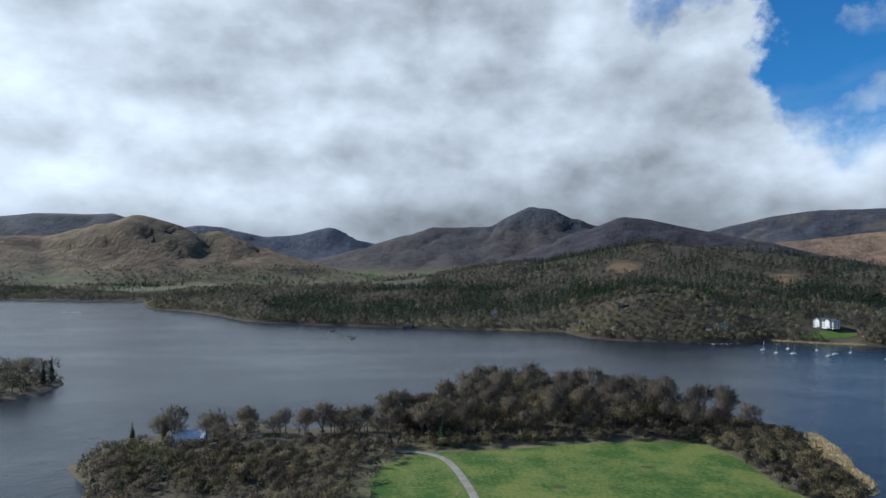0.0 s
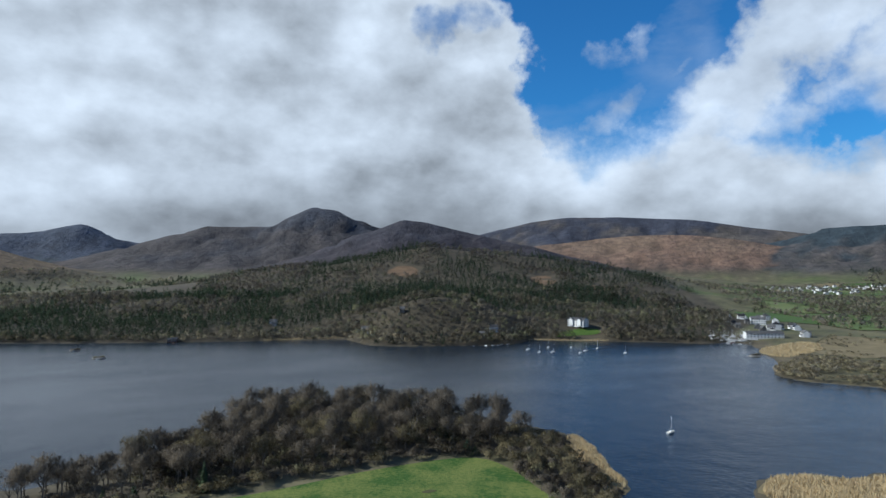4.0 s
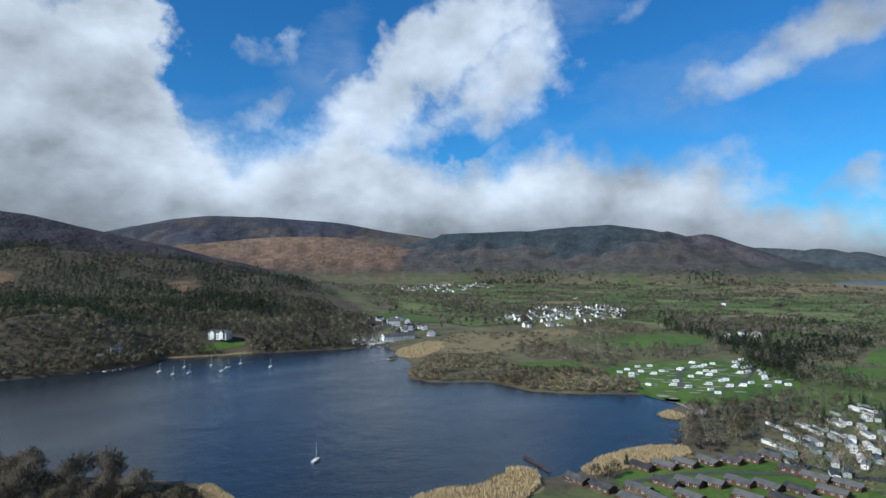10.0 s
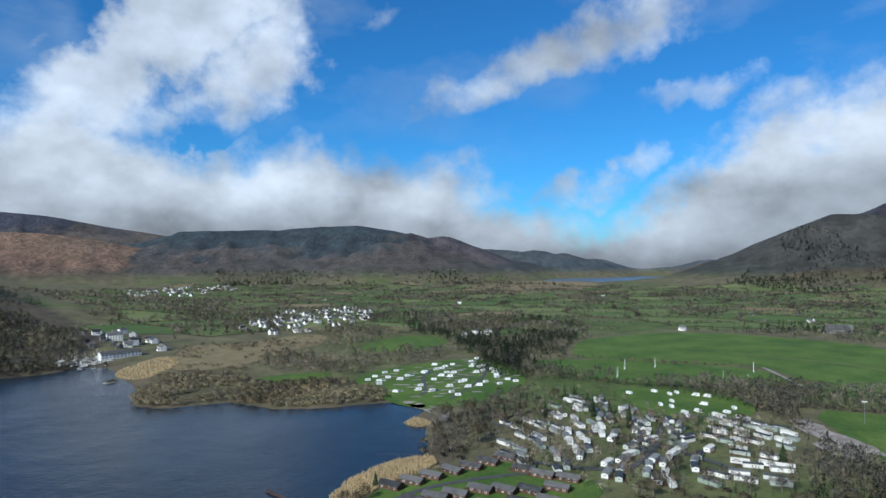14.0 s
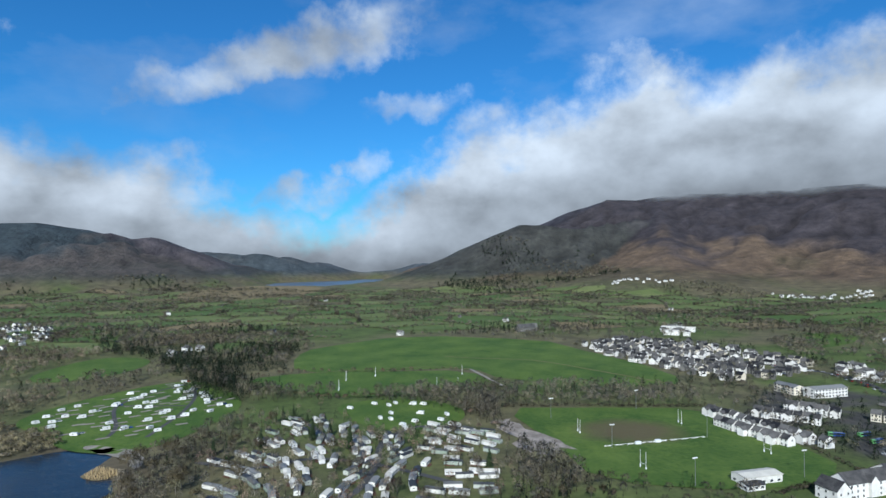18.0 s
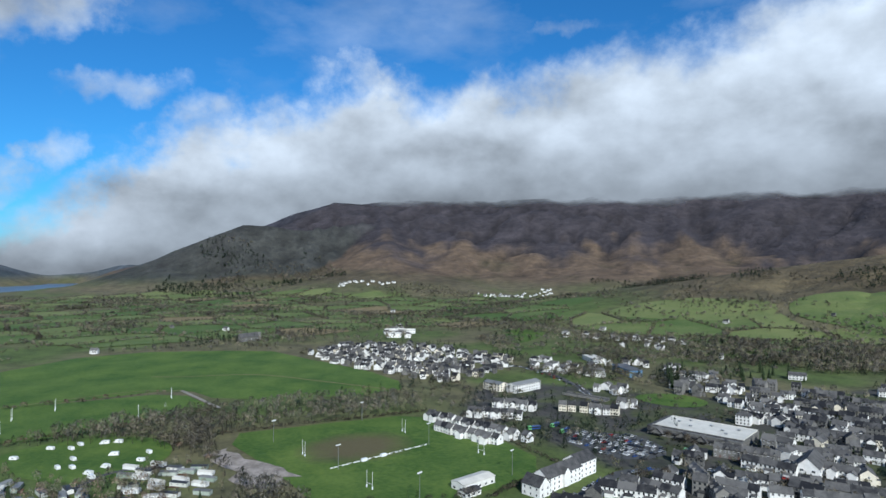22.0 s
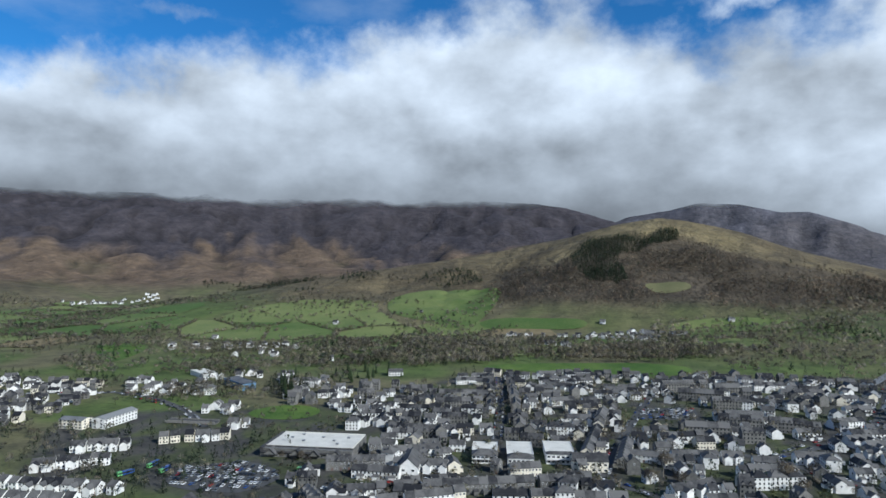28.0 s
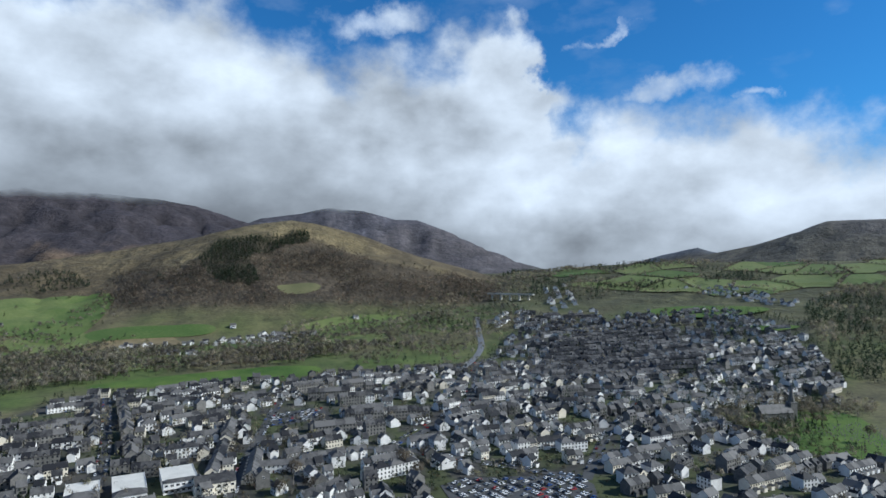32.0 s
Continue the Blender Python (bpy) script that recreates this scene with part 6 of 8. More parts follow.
woodland("mound_woods", x, y, "mixed dark and bare woods round the green mound", 147, 26, (7, 12), (2.8, 4.4), None, 0.14)
rng = random.Random(148)
for k in range(14):
    px, py = rng.uniform(355, 445), rng.uniform(-765, -690)
    FIR[k % 3].put(pose(px, py, height(px, py), 0, 0, 40 * k))
for k in range(14):
    t = k / 13
    px, py = 428 + 58 * t + rng.uniform(-12, 12), -598 - 88 * t + rng.uniform(-9, 9)
    FIR[k % 2].put(pose(px, py, height(px, py), 0, 0, 50 * k))
x, y = scatter([(428, -590), (470, -612), (500, -680), (470, -710), (420, -640)], 8, 163, lambda x, y: 0 * x + 0.7)
woodland("lawn_trees", x, y, "bare and evergreen trees beside the park lawn", 164, 24, (7, 13), (2.6, 4.2), None, 0.25)
x, y = scatter([(1176, -1371), (734, -1531), (421, -1556), (325, -1251), (613, -1143), (901, -1042)], 15, 165, lambda x, y: np.clip(0.16 + 2.6 * fbm(x / 55, y / 55, 37, 3), 0.015, 0.8))
woodland("pasture_trees", x, y, "bare trees and thickets dotted over the pastures", 166, 12, (6, 11), (3.2, 5.2), None, 0.06)
x, y = scatter([(1795, -2084), (1600, -2402), (1200, -2050), (802, -1681), (562, -1739), (469, -1631), (696, -1547), (984, -1455), (1629, -1889)], 13, 167, lambda x, y: np.clip(0.45 + 3.2 * fbm(x / 140, y / 140, 38, 3), 0.03, 1))
woodland("fell_foot_belt", x, y, "dark mixed woods along the foot of the fell", 168, 10, (8, 14), (4, 6.4), [(0.072, 0.064, 0.050), (0.082, 0.070, 0.052), (0.066, 0.062, 0.046)], 0.2)
hx, hy = [], []
for (ax, ay), (bx, by) in (((493, -318), (400, -317)), ((400, -317), (322, -304)), ((322, -304), (306, -226)), ((533, -138), (521, -205)), ((521, -205), (495, -316))):
    size = math.hypot(bx - ax, by - ay)
    for k in range(int(size / 2.2)):
        hx.append(ax + (bx - ax) * (k + rng.random()) * 2.2 / size + rng.uniform(-1, 1))
        hy.append(ay + (by - ay) * (k + rng.random()) * 2.2 / size + rng.uniform(-1, 1))
woodland("pitch_hedge", np.array(hx), np.array(hy), "clipped dark hedge round the rugby ground", 149, 22, (1.8, 4.2), (1.4, 2.4), [(0.07, 0.066, 0.045), (0.09, 0.078, 0.055)], 0.08, "hedge")
x, y = scatter([(-1500, 1620), (-640, 1260), (-300, 960), (100, 840), (340, 740), (560, 640), (575, 560), (400, 560), (80, 660), (-500, 900), (-1500, 1450)], 6.5, 150,
               lambda x, y: np.where((outline_distance(x, y, LAKE) > -1.5) & (outline_distance(x, y, LAKE) < 20) & (outline_distance(x, y, [(388, 650), (424, 650), (430, 700), (388, 700)]) > 0), 0.9, 0.0))
woodland("shore_fringe", x, y, "pale olive alders and willows at the water's edge", 151, 18, (5, 10), (2.6, 4.2), [(0.125, 0.115, 0.076), (0.14, 0.122, 0.082), (0.105, 0.098, 0.072)], 0.04)
x, y = scatter([(985, -340), (1080, -130), (1180, -300), (1200, -560), (1160, -760), (1000, -880), (960, -620), (1000, -480)], 12, 152, lambda x, y: np.clip(0.6 + 1.8 * fbm(x / 70, y / 70, 32, 3), 0.05, 1))
woodland("church_woods", x, y, "bare and evergreen trees round the far church", 153, 16, (8, 14), (3, 4.8), None, 0.16)
x, y = scatter([(590, 500), (727, 562), (740, 505), (868, 480), (887, 428), (789, 392), (667, 406), (600, 398), (545, 440)], 8, 154, lambda x, y: np.clip(0.42 + 2.2 * fbm(x / 45, y / 45, 33, 3), 0.02, 0.95))
woodland("marsh_scrub", x, y, "low willow scrub dotted over the straw marsh", 155, 22, (2, 5.5), (1.8, 3.4), [(0.15, 0.125, 0.08), (0.17, 0.15, 0.09), (0.12, 0.105, 0.075)], 0.03, "scrub")
x, y = scatter([(300, -310), (60, -335), (-80, -335), (-330, -340), (-400, -480), (-200, -640), (60, -640), (300, -640), (345, -500)], 6.5, 156, lambda x, y: np.clip(0.42 + 1.5 * fbm(x / 30, y / 30, 34, 3), 0.05, 0.9))
woodland("garden_hedges", x, y, "garden hedges and shrubs behind the houses", 157, 7, (1.2, 3.0), (1.0, 2.0), [(0.045, 0.052, 0.026), (0.07, 0.062, 0.042), (0.06, 0.07, 0.03)], 0.06, "hedge")
hx, hy = [], []
for (ax, ay), (bx, by) in (((648, 72), (592, -6)), ((592, -6), (596, -92)), ((596, -92), (618, -168)), ((706, 100), (740, 36)), ((732, 34), (722, -60)), ((722, -60), (724, -158))):
    size = math.hypot(bx - ax, by - ay)
    step = 3.2 if bx < 690 else 9.0
    for k in range(int(size / step)):
        hx.append(ax + (bx - ax) * (k + rng.random()) * step / size + rng.uniform(-2, 2))
        hy.append(ay + (by - ay) * (k + rng.random()) * step / size + rng.uniform(-2, 2))
woodland("field_hedge", np.array(hx), np.array(hy), "reddish-brown winter hedge along the playing field", 158, 26, (3.5, 8), (2, 3.4), [(0.12, 0.085, 0.062), (0.135, 0.105, 0.076), (0.10, 0.09, 0.066)], 0.05, "hedge")

# ---- buildings ----
WHITE = surface("white_render", (0.52, 0.51, 0.485), (0.76, 0.75, 0.73), 0.3, 3.0, 0.85, 0.1, spread=0.4, island=0.5)
CREAM = surface("cream_render", (0.55, 0.50, 0.40), (0.74, 0.69, 0.58), 0.3, 3.0, 0.85, 0.1, spread=0.6)
STONE = surface("slate_stone", (0.080, 0.079, 0.076), (0.20, 0.192, 0.178), 0.5, 4.0, 0.9, 0.5, spread=0.6)
SLATE = surface("roof_slate", (0.016, 0.016, 0.018), (0.118, 0.113, 0.108), 0.25, 5.0, 0.62, 0.35, spread=0.8, island=1.4)
PALE_ROOF = surface("pale_sheet_roof", (0.46, 0.44, 0.39), (0.68, 0.65, 0.58), 0.12, 2.0, 0.7, 0.1, spread=0.6)
FRAME = surface("window_frame", (0.62, 0.62, 0.62), (0.8, 0.8, 0.8), 1.0, 6.0, 0.5, 0.0)
GLASS = surface("dark_glass", (0.012, 0.015, 0.02), (0.03, 0.035, 0.042), 0.3, 2.0, 0.08, 0.0)
TIMBER = surface("dark_timber", (0.050, 0.026, 0.017), (0.115, 0.060, 0.038), 0.4, 5.0, 0.75, 0.4, spread=0.6)
DOORS = surface("painted_door", (0.03, 0.05, 0.07), (0.16, 0.08, 0.05), 0.3, 4.0, 0.5, 0.0, spread=1.0)
BLUE_SHEET = surface("blue_cladding", (0.05, 0.12, 0.22), (0.14, 0.24, 0.36), 0.1, 2.0, 0.5, 0.1)
SHEET = surface("blue_grey_sheeting", (0.58, 0.61, 0.65), (0.76, 0.78, 0.80), 0.3, 2.0, 0.5, 0.3)
VAN = surface("van_shell", (0.52, 0.52, 0.51), (0.74, 0.74, 0.72), 0.4, 4.0, 0.35, 0.0, spread=0.3)
GREY_SHEET = surface("grey_sheet_roof", (0.030, 0.032, 0.036), (0.20, 0.20, 0.195), 0.05, 2.0, 0.6, 0.1, spread=1.8)
STATIC = surface("static_shell", (0.24, 0.29, 0.24), (0.66, 0.65, 0.61), 0.05, 3.0, 0.45, 0.0, spread=1.6)
GREY_METAL = surface("grey_metal", (0.20, 0.21, 0.22), (0.34, 0.35, 0.36), 0.5, 4.0, 0.4, 0.1, 0.6)
WHITE_METAL = surface("white_metal", (0.6, 0.6, 0.6), (0.78, 0.78, 0.78), 0.5, 4.0, 0.4, 0.0)
TYRE = surface("tyre", (0.012, 0.012, 0.012), (0.03, 0.03, 0.03), 1.0, 6.0, 0.8, 0.0)


def window_mesh(w, h, name="window"):
    s = Shape()
    s.box(-w / 2, -0.07, 0, w / 2, 0.05, h, 0)
    s.box(-w / 2 + 0.12, -0.11, 0.12, -0.04, -0.06, h - 0.1, 1)
    s.box(0.04, -0.11, 0.12, w / 2 - 0.12, -0.06, h - 0.1, 1)
    return s.mesh(name, FRAME, GLASS)


WINDOW, WIDE_WINDOW = window_mesh(1.25, 1.45), window_mesh(2.1, 1.5)
CARAVAN_WINDOW = window_mesh(1.3, 0.75)
DOOR = Shape().box(-0.55, -0.12, 0, 0.55, 0.04, 2.1).mesh("door", DOORS)


def set_in(mesh, name, parent, x, y, z, turn=0):
    ob = new(name, mesh)
    ob.parent = parent
    ob.matrix_basis = pose(x, y, z, 0, 0, turn)
    return ob


class Kind:
    """A kind of house: its thing, its size and a lean copy for the far rows."""

    def __init__(self, label, w, d, eaves, rise, wall, storeys, columns, chimneys=(0.5,), hip=False, wing=0, dormers=0, name="house", roof=SLATE):
        w, d = w * 0.94, d * 0.92
        self.w, self.d, self.rows = w, d, []
        root = thing(name, label, "house")
        body = Shape().walls(-w / 2, -d / 2, w / 2, d / 2, -0.8, eaves, 0 if hip else rise)
        top = Shape()
        if hip:
            top.hip(-w / 2 - 0.35, -d / 2 - 0.35, w / 2 + 0.35, d / 2 + 0.35, eaves, rise)
        else:
            top.gable(-w / 2 - 0.15, -d / 2 - 0.4, w / 2 + 0.15, d / 2 + 0.4, eaves + 0.08, rise + 0.14)
        if wing:
            side = Shape().walls(-2.6, -2.6, 2.6, 2.6, -0.8, eaves - 0.3, 1.9)
            cover = Shape().gable(-2.9, -2.95, 2.75, 2.95, eaves - 0.22, 2.0)
            turn = lambda v: (wing * (w / 2 - 2.8) - v[1], v[0] - d / 2 - 1.4, v[2])
            body.add([turn(v) for v in side.verts], side.faces)
            top.add([turn(v) for v in cover.verts], cover.faces)
        for k in range(dormers):
            x = (k + 0.5) / dormers * w - w / 2
            body.add([(x - 1.1, -d / 2 - 0.05, eaves - 0.2), (x + 1.1, -d / 2 - 0.05, eaves - 0.2), (x + 1.1, -d / 2 - 0.05, eaves + 0.9), (x, -d / 2 - 0.05, eaves + 2.0), (x - 1.1, -d / 2 - 0.05, eaves + 0.9),
                      (x, -d / 2 + 2.6, eaves + 2.0)], [(0, 1, 2, 3, 4), (1, 5, 2), (0, 4, 5)])
            top.add([(x - 1.3, -d / 2 - 0.2, eaves + 0.8), (x, -d / 2 - 0.2, eaves + 2.12), (x, -d / 2 + 2.8, eaves + 2.12), (x + 1.3, -d / 2 - 0.2, eaves + 0.8), (x - 1.3, -d / 2 + 1.2, eaves + 0.8), (x + 1.3, -d / 2 + 1.2, eaves + 0.8)],
                    [(0, 1, 2, 4), (1, 3, 5, 2)])
        if not hip:
            e = w * 0.36
            body.walls(-e, d / 2 - 0.1, e * 0.3, d / 2 + 2.6, -0.8, 2.6)
            top.add([(-e - 0.2, d / 2 + 2.8, 2.55), (e * 0.3 + 0.2, d / 2 + 2.8, 2.55), (e * 0.3 + 0.2, d / 2, 3.6), (-e - 0.2, d / 2, 3.6)], [(0, 1, 2, 3)])
        part("wall", body, wall, root)
        part("roof", top, roof, root, "dark slate roof" if roof is SLATE else "")
        self.parts = [(body, 0), (top, 1)]
        self.wall = wall
        for c in chimneys:
            x = c * w - w / 2
            x = min(max(x, -w / 2 + 0.5), w / 2 - 0.5)
            s = Shape().box(x - 0.38, -0.5, eaves + rise * 0.6, x + 0.38, 0.5, eaves + rise + 0.8)
            for q in (-0.25, 0.25):
                s.tube((x, q, eaves + rise + 0.8), (x, q, eaves + rise + 1.2), 0.13, 0.11, 5)
            part("chimney", s, STONE, root)
            self.parts.append((Shape().box(x - 0.38, -0.5, eaves + rise * 0.6, x + 0.38, 0.5, eaves + rise + 0.9), 3))
        panes = Shape()
        for f in range(storeys):
            z = 0.9 + f * (eaves / storeys)
            for c in range(columns):
                x = (c + 0.5) / columns * w - w / 2
                for y, turn in ((-d / 2, 0), (d / 2, 180)):
                    door = f == 0 and c == columns // 2 and turn == 0
                    set_in(DOOR if door else WINDOW, "door" if door else "window", root, x, y, 0.0 if door else z, turn)
                    k = -0.06 if turn == 0 else 0.06
                    panes.add([(x - 0.55, y + k, z), (x + 0.55, y + k, z), (x + 0.55, y + k, z + 1.35), (x - 0.55, y + k, z + 1.35)], [(0, 1, 2, 3)])
        for side in (-1, 1):
            if storeys > 1 and columns > 1:
                set_in(WINDOW, "window", root, side * w / 2, 0.4, 0.9 + (storeys - 1) * eaves / storeys, 90 * side)
        self.parts.append((panes, 2))
        self.stamp = Stamp(root)

    def put(self, x, y, turn, near):
        if near:
            self.stamp.put(pose(x, y, height(x, y), 0, 0, turn))
        else:
            self.rows.append((x, y, turn))


KINDS = {
    "white": Kind("white rendered terraced house with a slate roof", 6.4, 8.4, 5.3, 2.7, WHITE, 2, 2, (0.0,)),
    "gabled": Kind("white rendered house with a gabled front bay", 7.6, 8.0, 5.2, 2.8, WHITE, 2, 2, (0.95,), wing=-1),
    "stone": Kind("grey slate-stone terraced house with gabled dormers", 6.2, 9.0, 6.2, 3.1, STONE, 2, 2, (0.0,), dormers=1),
    "villa": Kind("detached white house with a gabled wing", 11.5, 8.4, 5.4, 3.0, WHITE, 2, 4, (0.08, 0.92), wing=1),
    "guest": Kind("tall grey stone guest house with steep roof", 9.0, 9.5, 8.4, 3.6, STONE, 3, 3, (0.03, 0.97), dormers=2),
    "cream": Kind("cream rendered town house with slate roof", 7.5, 9.0, 6.0, 3.0, CREAM, 2, 3, (1.0,)),
    "bungalow": Kind("low white bungalow with a slate roof", 12.5, 8.2, 3.0, 2.5, WHITE, 1, 4, (0.3,)),
    "hipped": Kind("large white hip-roofed town house", 12.0, 10.5, 7.8, 3.2, WHITE, 3, 4, (0.25, 0.75), hip=True),
    "cottage": Kind("small stone cottage with slate roof", 7.0, 6.5, 4.4, 2.5, STONE, 2, 2, (0.05,)),
}
TAKEN, NEAR_HOUSES = {}, [0]
VIEW = (20.0, -40.0)


def is_free(x, y, r):
    for i in range(int((x - 20) // 16), int((x + 20) // 16) + 1):
        for j in range(int((y - 20) // 16), int((y + 20) // 16) + 1):
            for a, b, s in TAKEN.get((i, j), ()):
                if math.hypot(a - x, b - y) < r + s:
                    return False
    return True


def take(x, y, r):
    TAKEN.setdefault((int(x // 16), int(y // 16)), []).append((x, y, r))


def raise_house(kind, x, y, turn, reach=480):
    near = math.hypot(x - VIEW[0], y - VIEW[1]) < reach and NEAR_HOUSES[0] < 138
    NEAR_HOUSES[0] += near
    KINDS[kind].put(x, y, turn, near)


def terrace(a, b, kinds, seed, gap=0.0, pitch=None):
    """A row of houses whose fronts look to the right of the way from a to b."""
    rng = random.Random(seed)
    size = math.hypot(b[0] - a[0], b[1] - a[1])
    ux, uy = (b[0] - a[0]) / size, (b[1] - a[1]) / size
    turn, run, placed = math.degrees(math.atan2(uy, ux)), 0.0, []
    name = rng.choice(kinds)
    while True:
        if rng.random() < 0.25 or gap:
            name = rng.choice(kinds)
        w = KINDS[name].w
        if run + w > size + 1:
            break
        x, y = a[0] + ux * (run + w / 2), a[1] + uy * (run + w / 2)
        back = rng.gauss(0, 0.9) if gap else 0.0
        x, y = x - uy * back, y + ux * back
        if is_free(x, y, w * 0.42):
            raise_house(name, x, y, turn + rng.gauss(0, 4 if gap else 1))
            placed.append((x, y, w * 0.42))
        run += w + gap + (rng.uniform(3, 8) if rng.random() < 0.1 else 0)
    for p in placed:
        take(*p)


def keep_clear(a, b, r=6.0):
    n = int(math.hypot(b[0] - a[0], b[1] - a[1]) / (r * 0.9)) + 1
    for k in range(n + 1):
        take(a[0] + (b[0] - a[0]) * k / n, a[1] + (b[1] - a[1]) * k / n, r)


def keep_patch(x0, y0, x1, y1, r=7.0):
    for k in range(int(abs(x1 - x0) / (1.4 * r)) + 2):
        for j in range(int(abs(y1 - y0) / (1.4 * r)) + 2):
            take(min(x0, x1) + k * 1.4 * r, min(y0, y1) + j * 1.4 * r, r)


# streets and open yards first, so that no house stands on them
STREETS = [[(176, -505), (196, -600), (238, -770)], [(242, -379), (194, -409), (143, -428), (100, -445), (64, -430), (10, -400)], [(90, -449), (84, -519), (74, -600), (60, -700)],
           [(275, -262), (284, -297), (288, -330), (262, -365), (242, -379)], [(-20, -520), (-120, -640), (-200, -860)], [(-200, -860), (-330, -980), (-430, -1120)],
           [(-137, -423), (-210, -520), (-330, -640), (-520, -760)], [(430, -470), (500, -520), (620, -560), (760, -500)], [(60, -520), (-20, -520), (-137, -423)]]
for n, line in enumerate(STREETS):
    ribbon("street", line, 7.5 if n else 9.0, ASPHALT, "grey asphalt town street between terraces", "road", 0.3)
    for a, b in zip(line, line[1:]):
        keep_clear(a, b, 4.5)
YARDS = {"supermarket_car_park": [(372, -378), (335, -406), (292, -388), (296, -352), (325, -342), (362, -346)], "upper_car_park": [(74, -640), (20, -668), (18, -622), (70, -598)],
         "lower_car_park": [(-40, -448), (-111, -437), (-142, -425), (-124, -380), (-40, -400)]}
for name, outline in YARDS.items():
    drape(name, outline, ASPHALT, "grey asphalt car park full of cars", "car park", 0.3, 1)
    p = np.array(outline)
    keep_patch(*p.min(0), *p.max(0))
keep_patch(272, -468, 336, -420)
keep_patch(288, -322, 312, -240)
keep_patch(118, -492, 182, -458, 6.0)
keep_patch(-470, -555, -340, -430)
keep_patch(360, -560, 425, -515)
keep_patch(425, -500, 480, -465)
keep_patch(490, -662, 545, -606)
keep_patch(580, -695, 628, -655)
keep_patch(495, -495, 540, -425)
keep_patch(348, -770, 390, -735)
keep_patch(585, 560, 620, 582)
keep_patch(1070, -400, 1130, -320)

# rows that can be told apart
terrace((475, -303), (369, -326), ["white", "gabled"], 201, 0.4)
terrace((442, -288), (380, -302), ["gabled", "white"], 202, 0.6)
terrace((465, -339), (423, -372), ["white", "gabled"], 203, 0.5)
terrace((431, -419), (381, -451), ["white", "villa", "cream"], 204, 1.0)
terrace((478, -380), (440, -405), ["villa", "gabled"], 205, 0.6)
terrace((276, -715), (222, -740), ["white"], 206)
terrace((282, -742), (228, -762), ["white"], 207)
for k in range(7):
    a = 520 + k * 34
    terrace((184 + k * 9, -a), (190 + k * 9, -a - 28), ["stone", "white", "cream"], 210 + k)
    terrace((166 + k * 9, -a - 28), (160 + k * 9, -a), ["stone", "guest"], 220 + k)
terrace((232, -392), (100, -458), ["white", "cream"], 230)
terrace((100, -428), (236, -366), ["white", "stone"], 231)
terrace((78, -470), (74, -590), ["cream", "stone", "white"], 232)
terrace((100, -600), (104, -480), ["guest", "cream"], 233)
terrace((5, -600), (-60, -600), ["guest"], 234)
terrace((24, -768), (-64, -788), ["hipped", "guest", "hipped", "white"], 235, 0.5)
terrace((48, -730), (0, -748), ["white", "guest"], 236)
terrace((-4, -738), (-56, -760), ["white", "hipped"], 237, 0.5)
terrace((212, -356), (168, -386), ["white", "cream"], 238)
terrace((258, -356), (222, -326), ["stone", "white"], 239)
for k in range(9):
    a, b = Vector((-240 - k * 16, -760 - k * 24)), Vector((-470 - k * 10, -690 - k * 30))
    terrace(a[:], b[:], ["stone", "stone", "white", "cottage"], 240 + k)
    terrace((b + Vector((-4, -13)))[:], (a + Vector((-4, -13)))[:], ["stone", "white", "gabled"], 260 + k)


def quarter(outline, way, row, seed, kinds, dense=0.9, gap=0.0, runs=(1, 1, 2, 2, 3, 5)):
    """Fills a quarter of the town with short rows along one way, broken and turned here and there."""
    rng = random.Random(seed)
    p = np.array(outline, float)
    mid = p.mean(0)
    span = np.hypot(*(p.max(0) - p.min(0))) / 2 + 20
    base = math.radians(way)
    k = -span
    while k < span:
        s = -span
        while s < span:
            size = rng.choice(runs) * 6.4
            a = base + math.radians(rng.gauss(0, 9))
            cross = rng.random() < 0.3
            cx, cy = mid[0] + s * math.cos(base) - k * math.sin(base), mid[1] + s * math.sin(base) + k * math.cos(base)
            if cross:
                a, size = a + math.pi / 2, min(size, 15)
            if rng.random() < 0.5:
                a += math.pi
            if rng.random() < dense and outline_distance(np.array([cx]), np.array([cy]), outline)[0] < -4:
                dx, dy = math.cos(a) * size / 2, math.sin(a) * size / 2
                terrace((cx - dx, cy - dy), (cx + dx, cy + dy), kinds, rng.randrange(10**6), gap)
            s += (15 if cross else size) + rng.choice((2, 4, 9)) + gap
        k += row * rng.uniform(0.85, 1.2)


MIXED = ["stone", "stone", "white", "white", "cream", "white", "white", "gabled", "gabled", "gabled", "cream", "guest", "villa", "hipped", "villa"]
quarter([(260, -300), (60, -335), (-80, -335), (-320, -335), (-420, -500), (-200, -640), (40, -640), (240, -700), (300, -600), (262, -500), (330, -400)], 14, 15.5, 301, MIXED, 0.94, 0.0, (1, 2, 3, 4, 5, 7))
quarter([(240, -700), (40, -640), (-200, -640), (-420, -500), (-560, -610), (-700, -800), (-300, -850), (-47, -833), (160, -796), (286, -780)], 8, 16.0, 302, MIXED, 0.93, 0.0, (1, 2, 3, 4, 5, 7))
quarter([(-300, -850), (-700, -800), (-780, -1050), (-570, -1090), (-420, -1230), (-240, -905)], -18, 16.5, 303, ["stone", "white", "villa"], 0.85)
quarter([(420, -460), (350, -500), (310, -600), (290, -690), (400, -660), (440, -560), (500, -520), (495, -480)], 20, 16, 304, ["villa", "white", "white", "guest"], 0.9, 1)
quarter([(345, -500), (262, -496), (250, -600), (300, -690)], 14, 14.5, 319, MIXED, 0.95)
quarter([(330, -345), (296, -350), (240, -300), (262, -245), (285, -250)], 30, 15, 320, ["white", "stone", "villa"], 0.85)
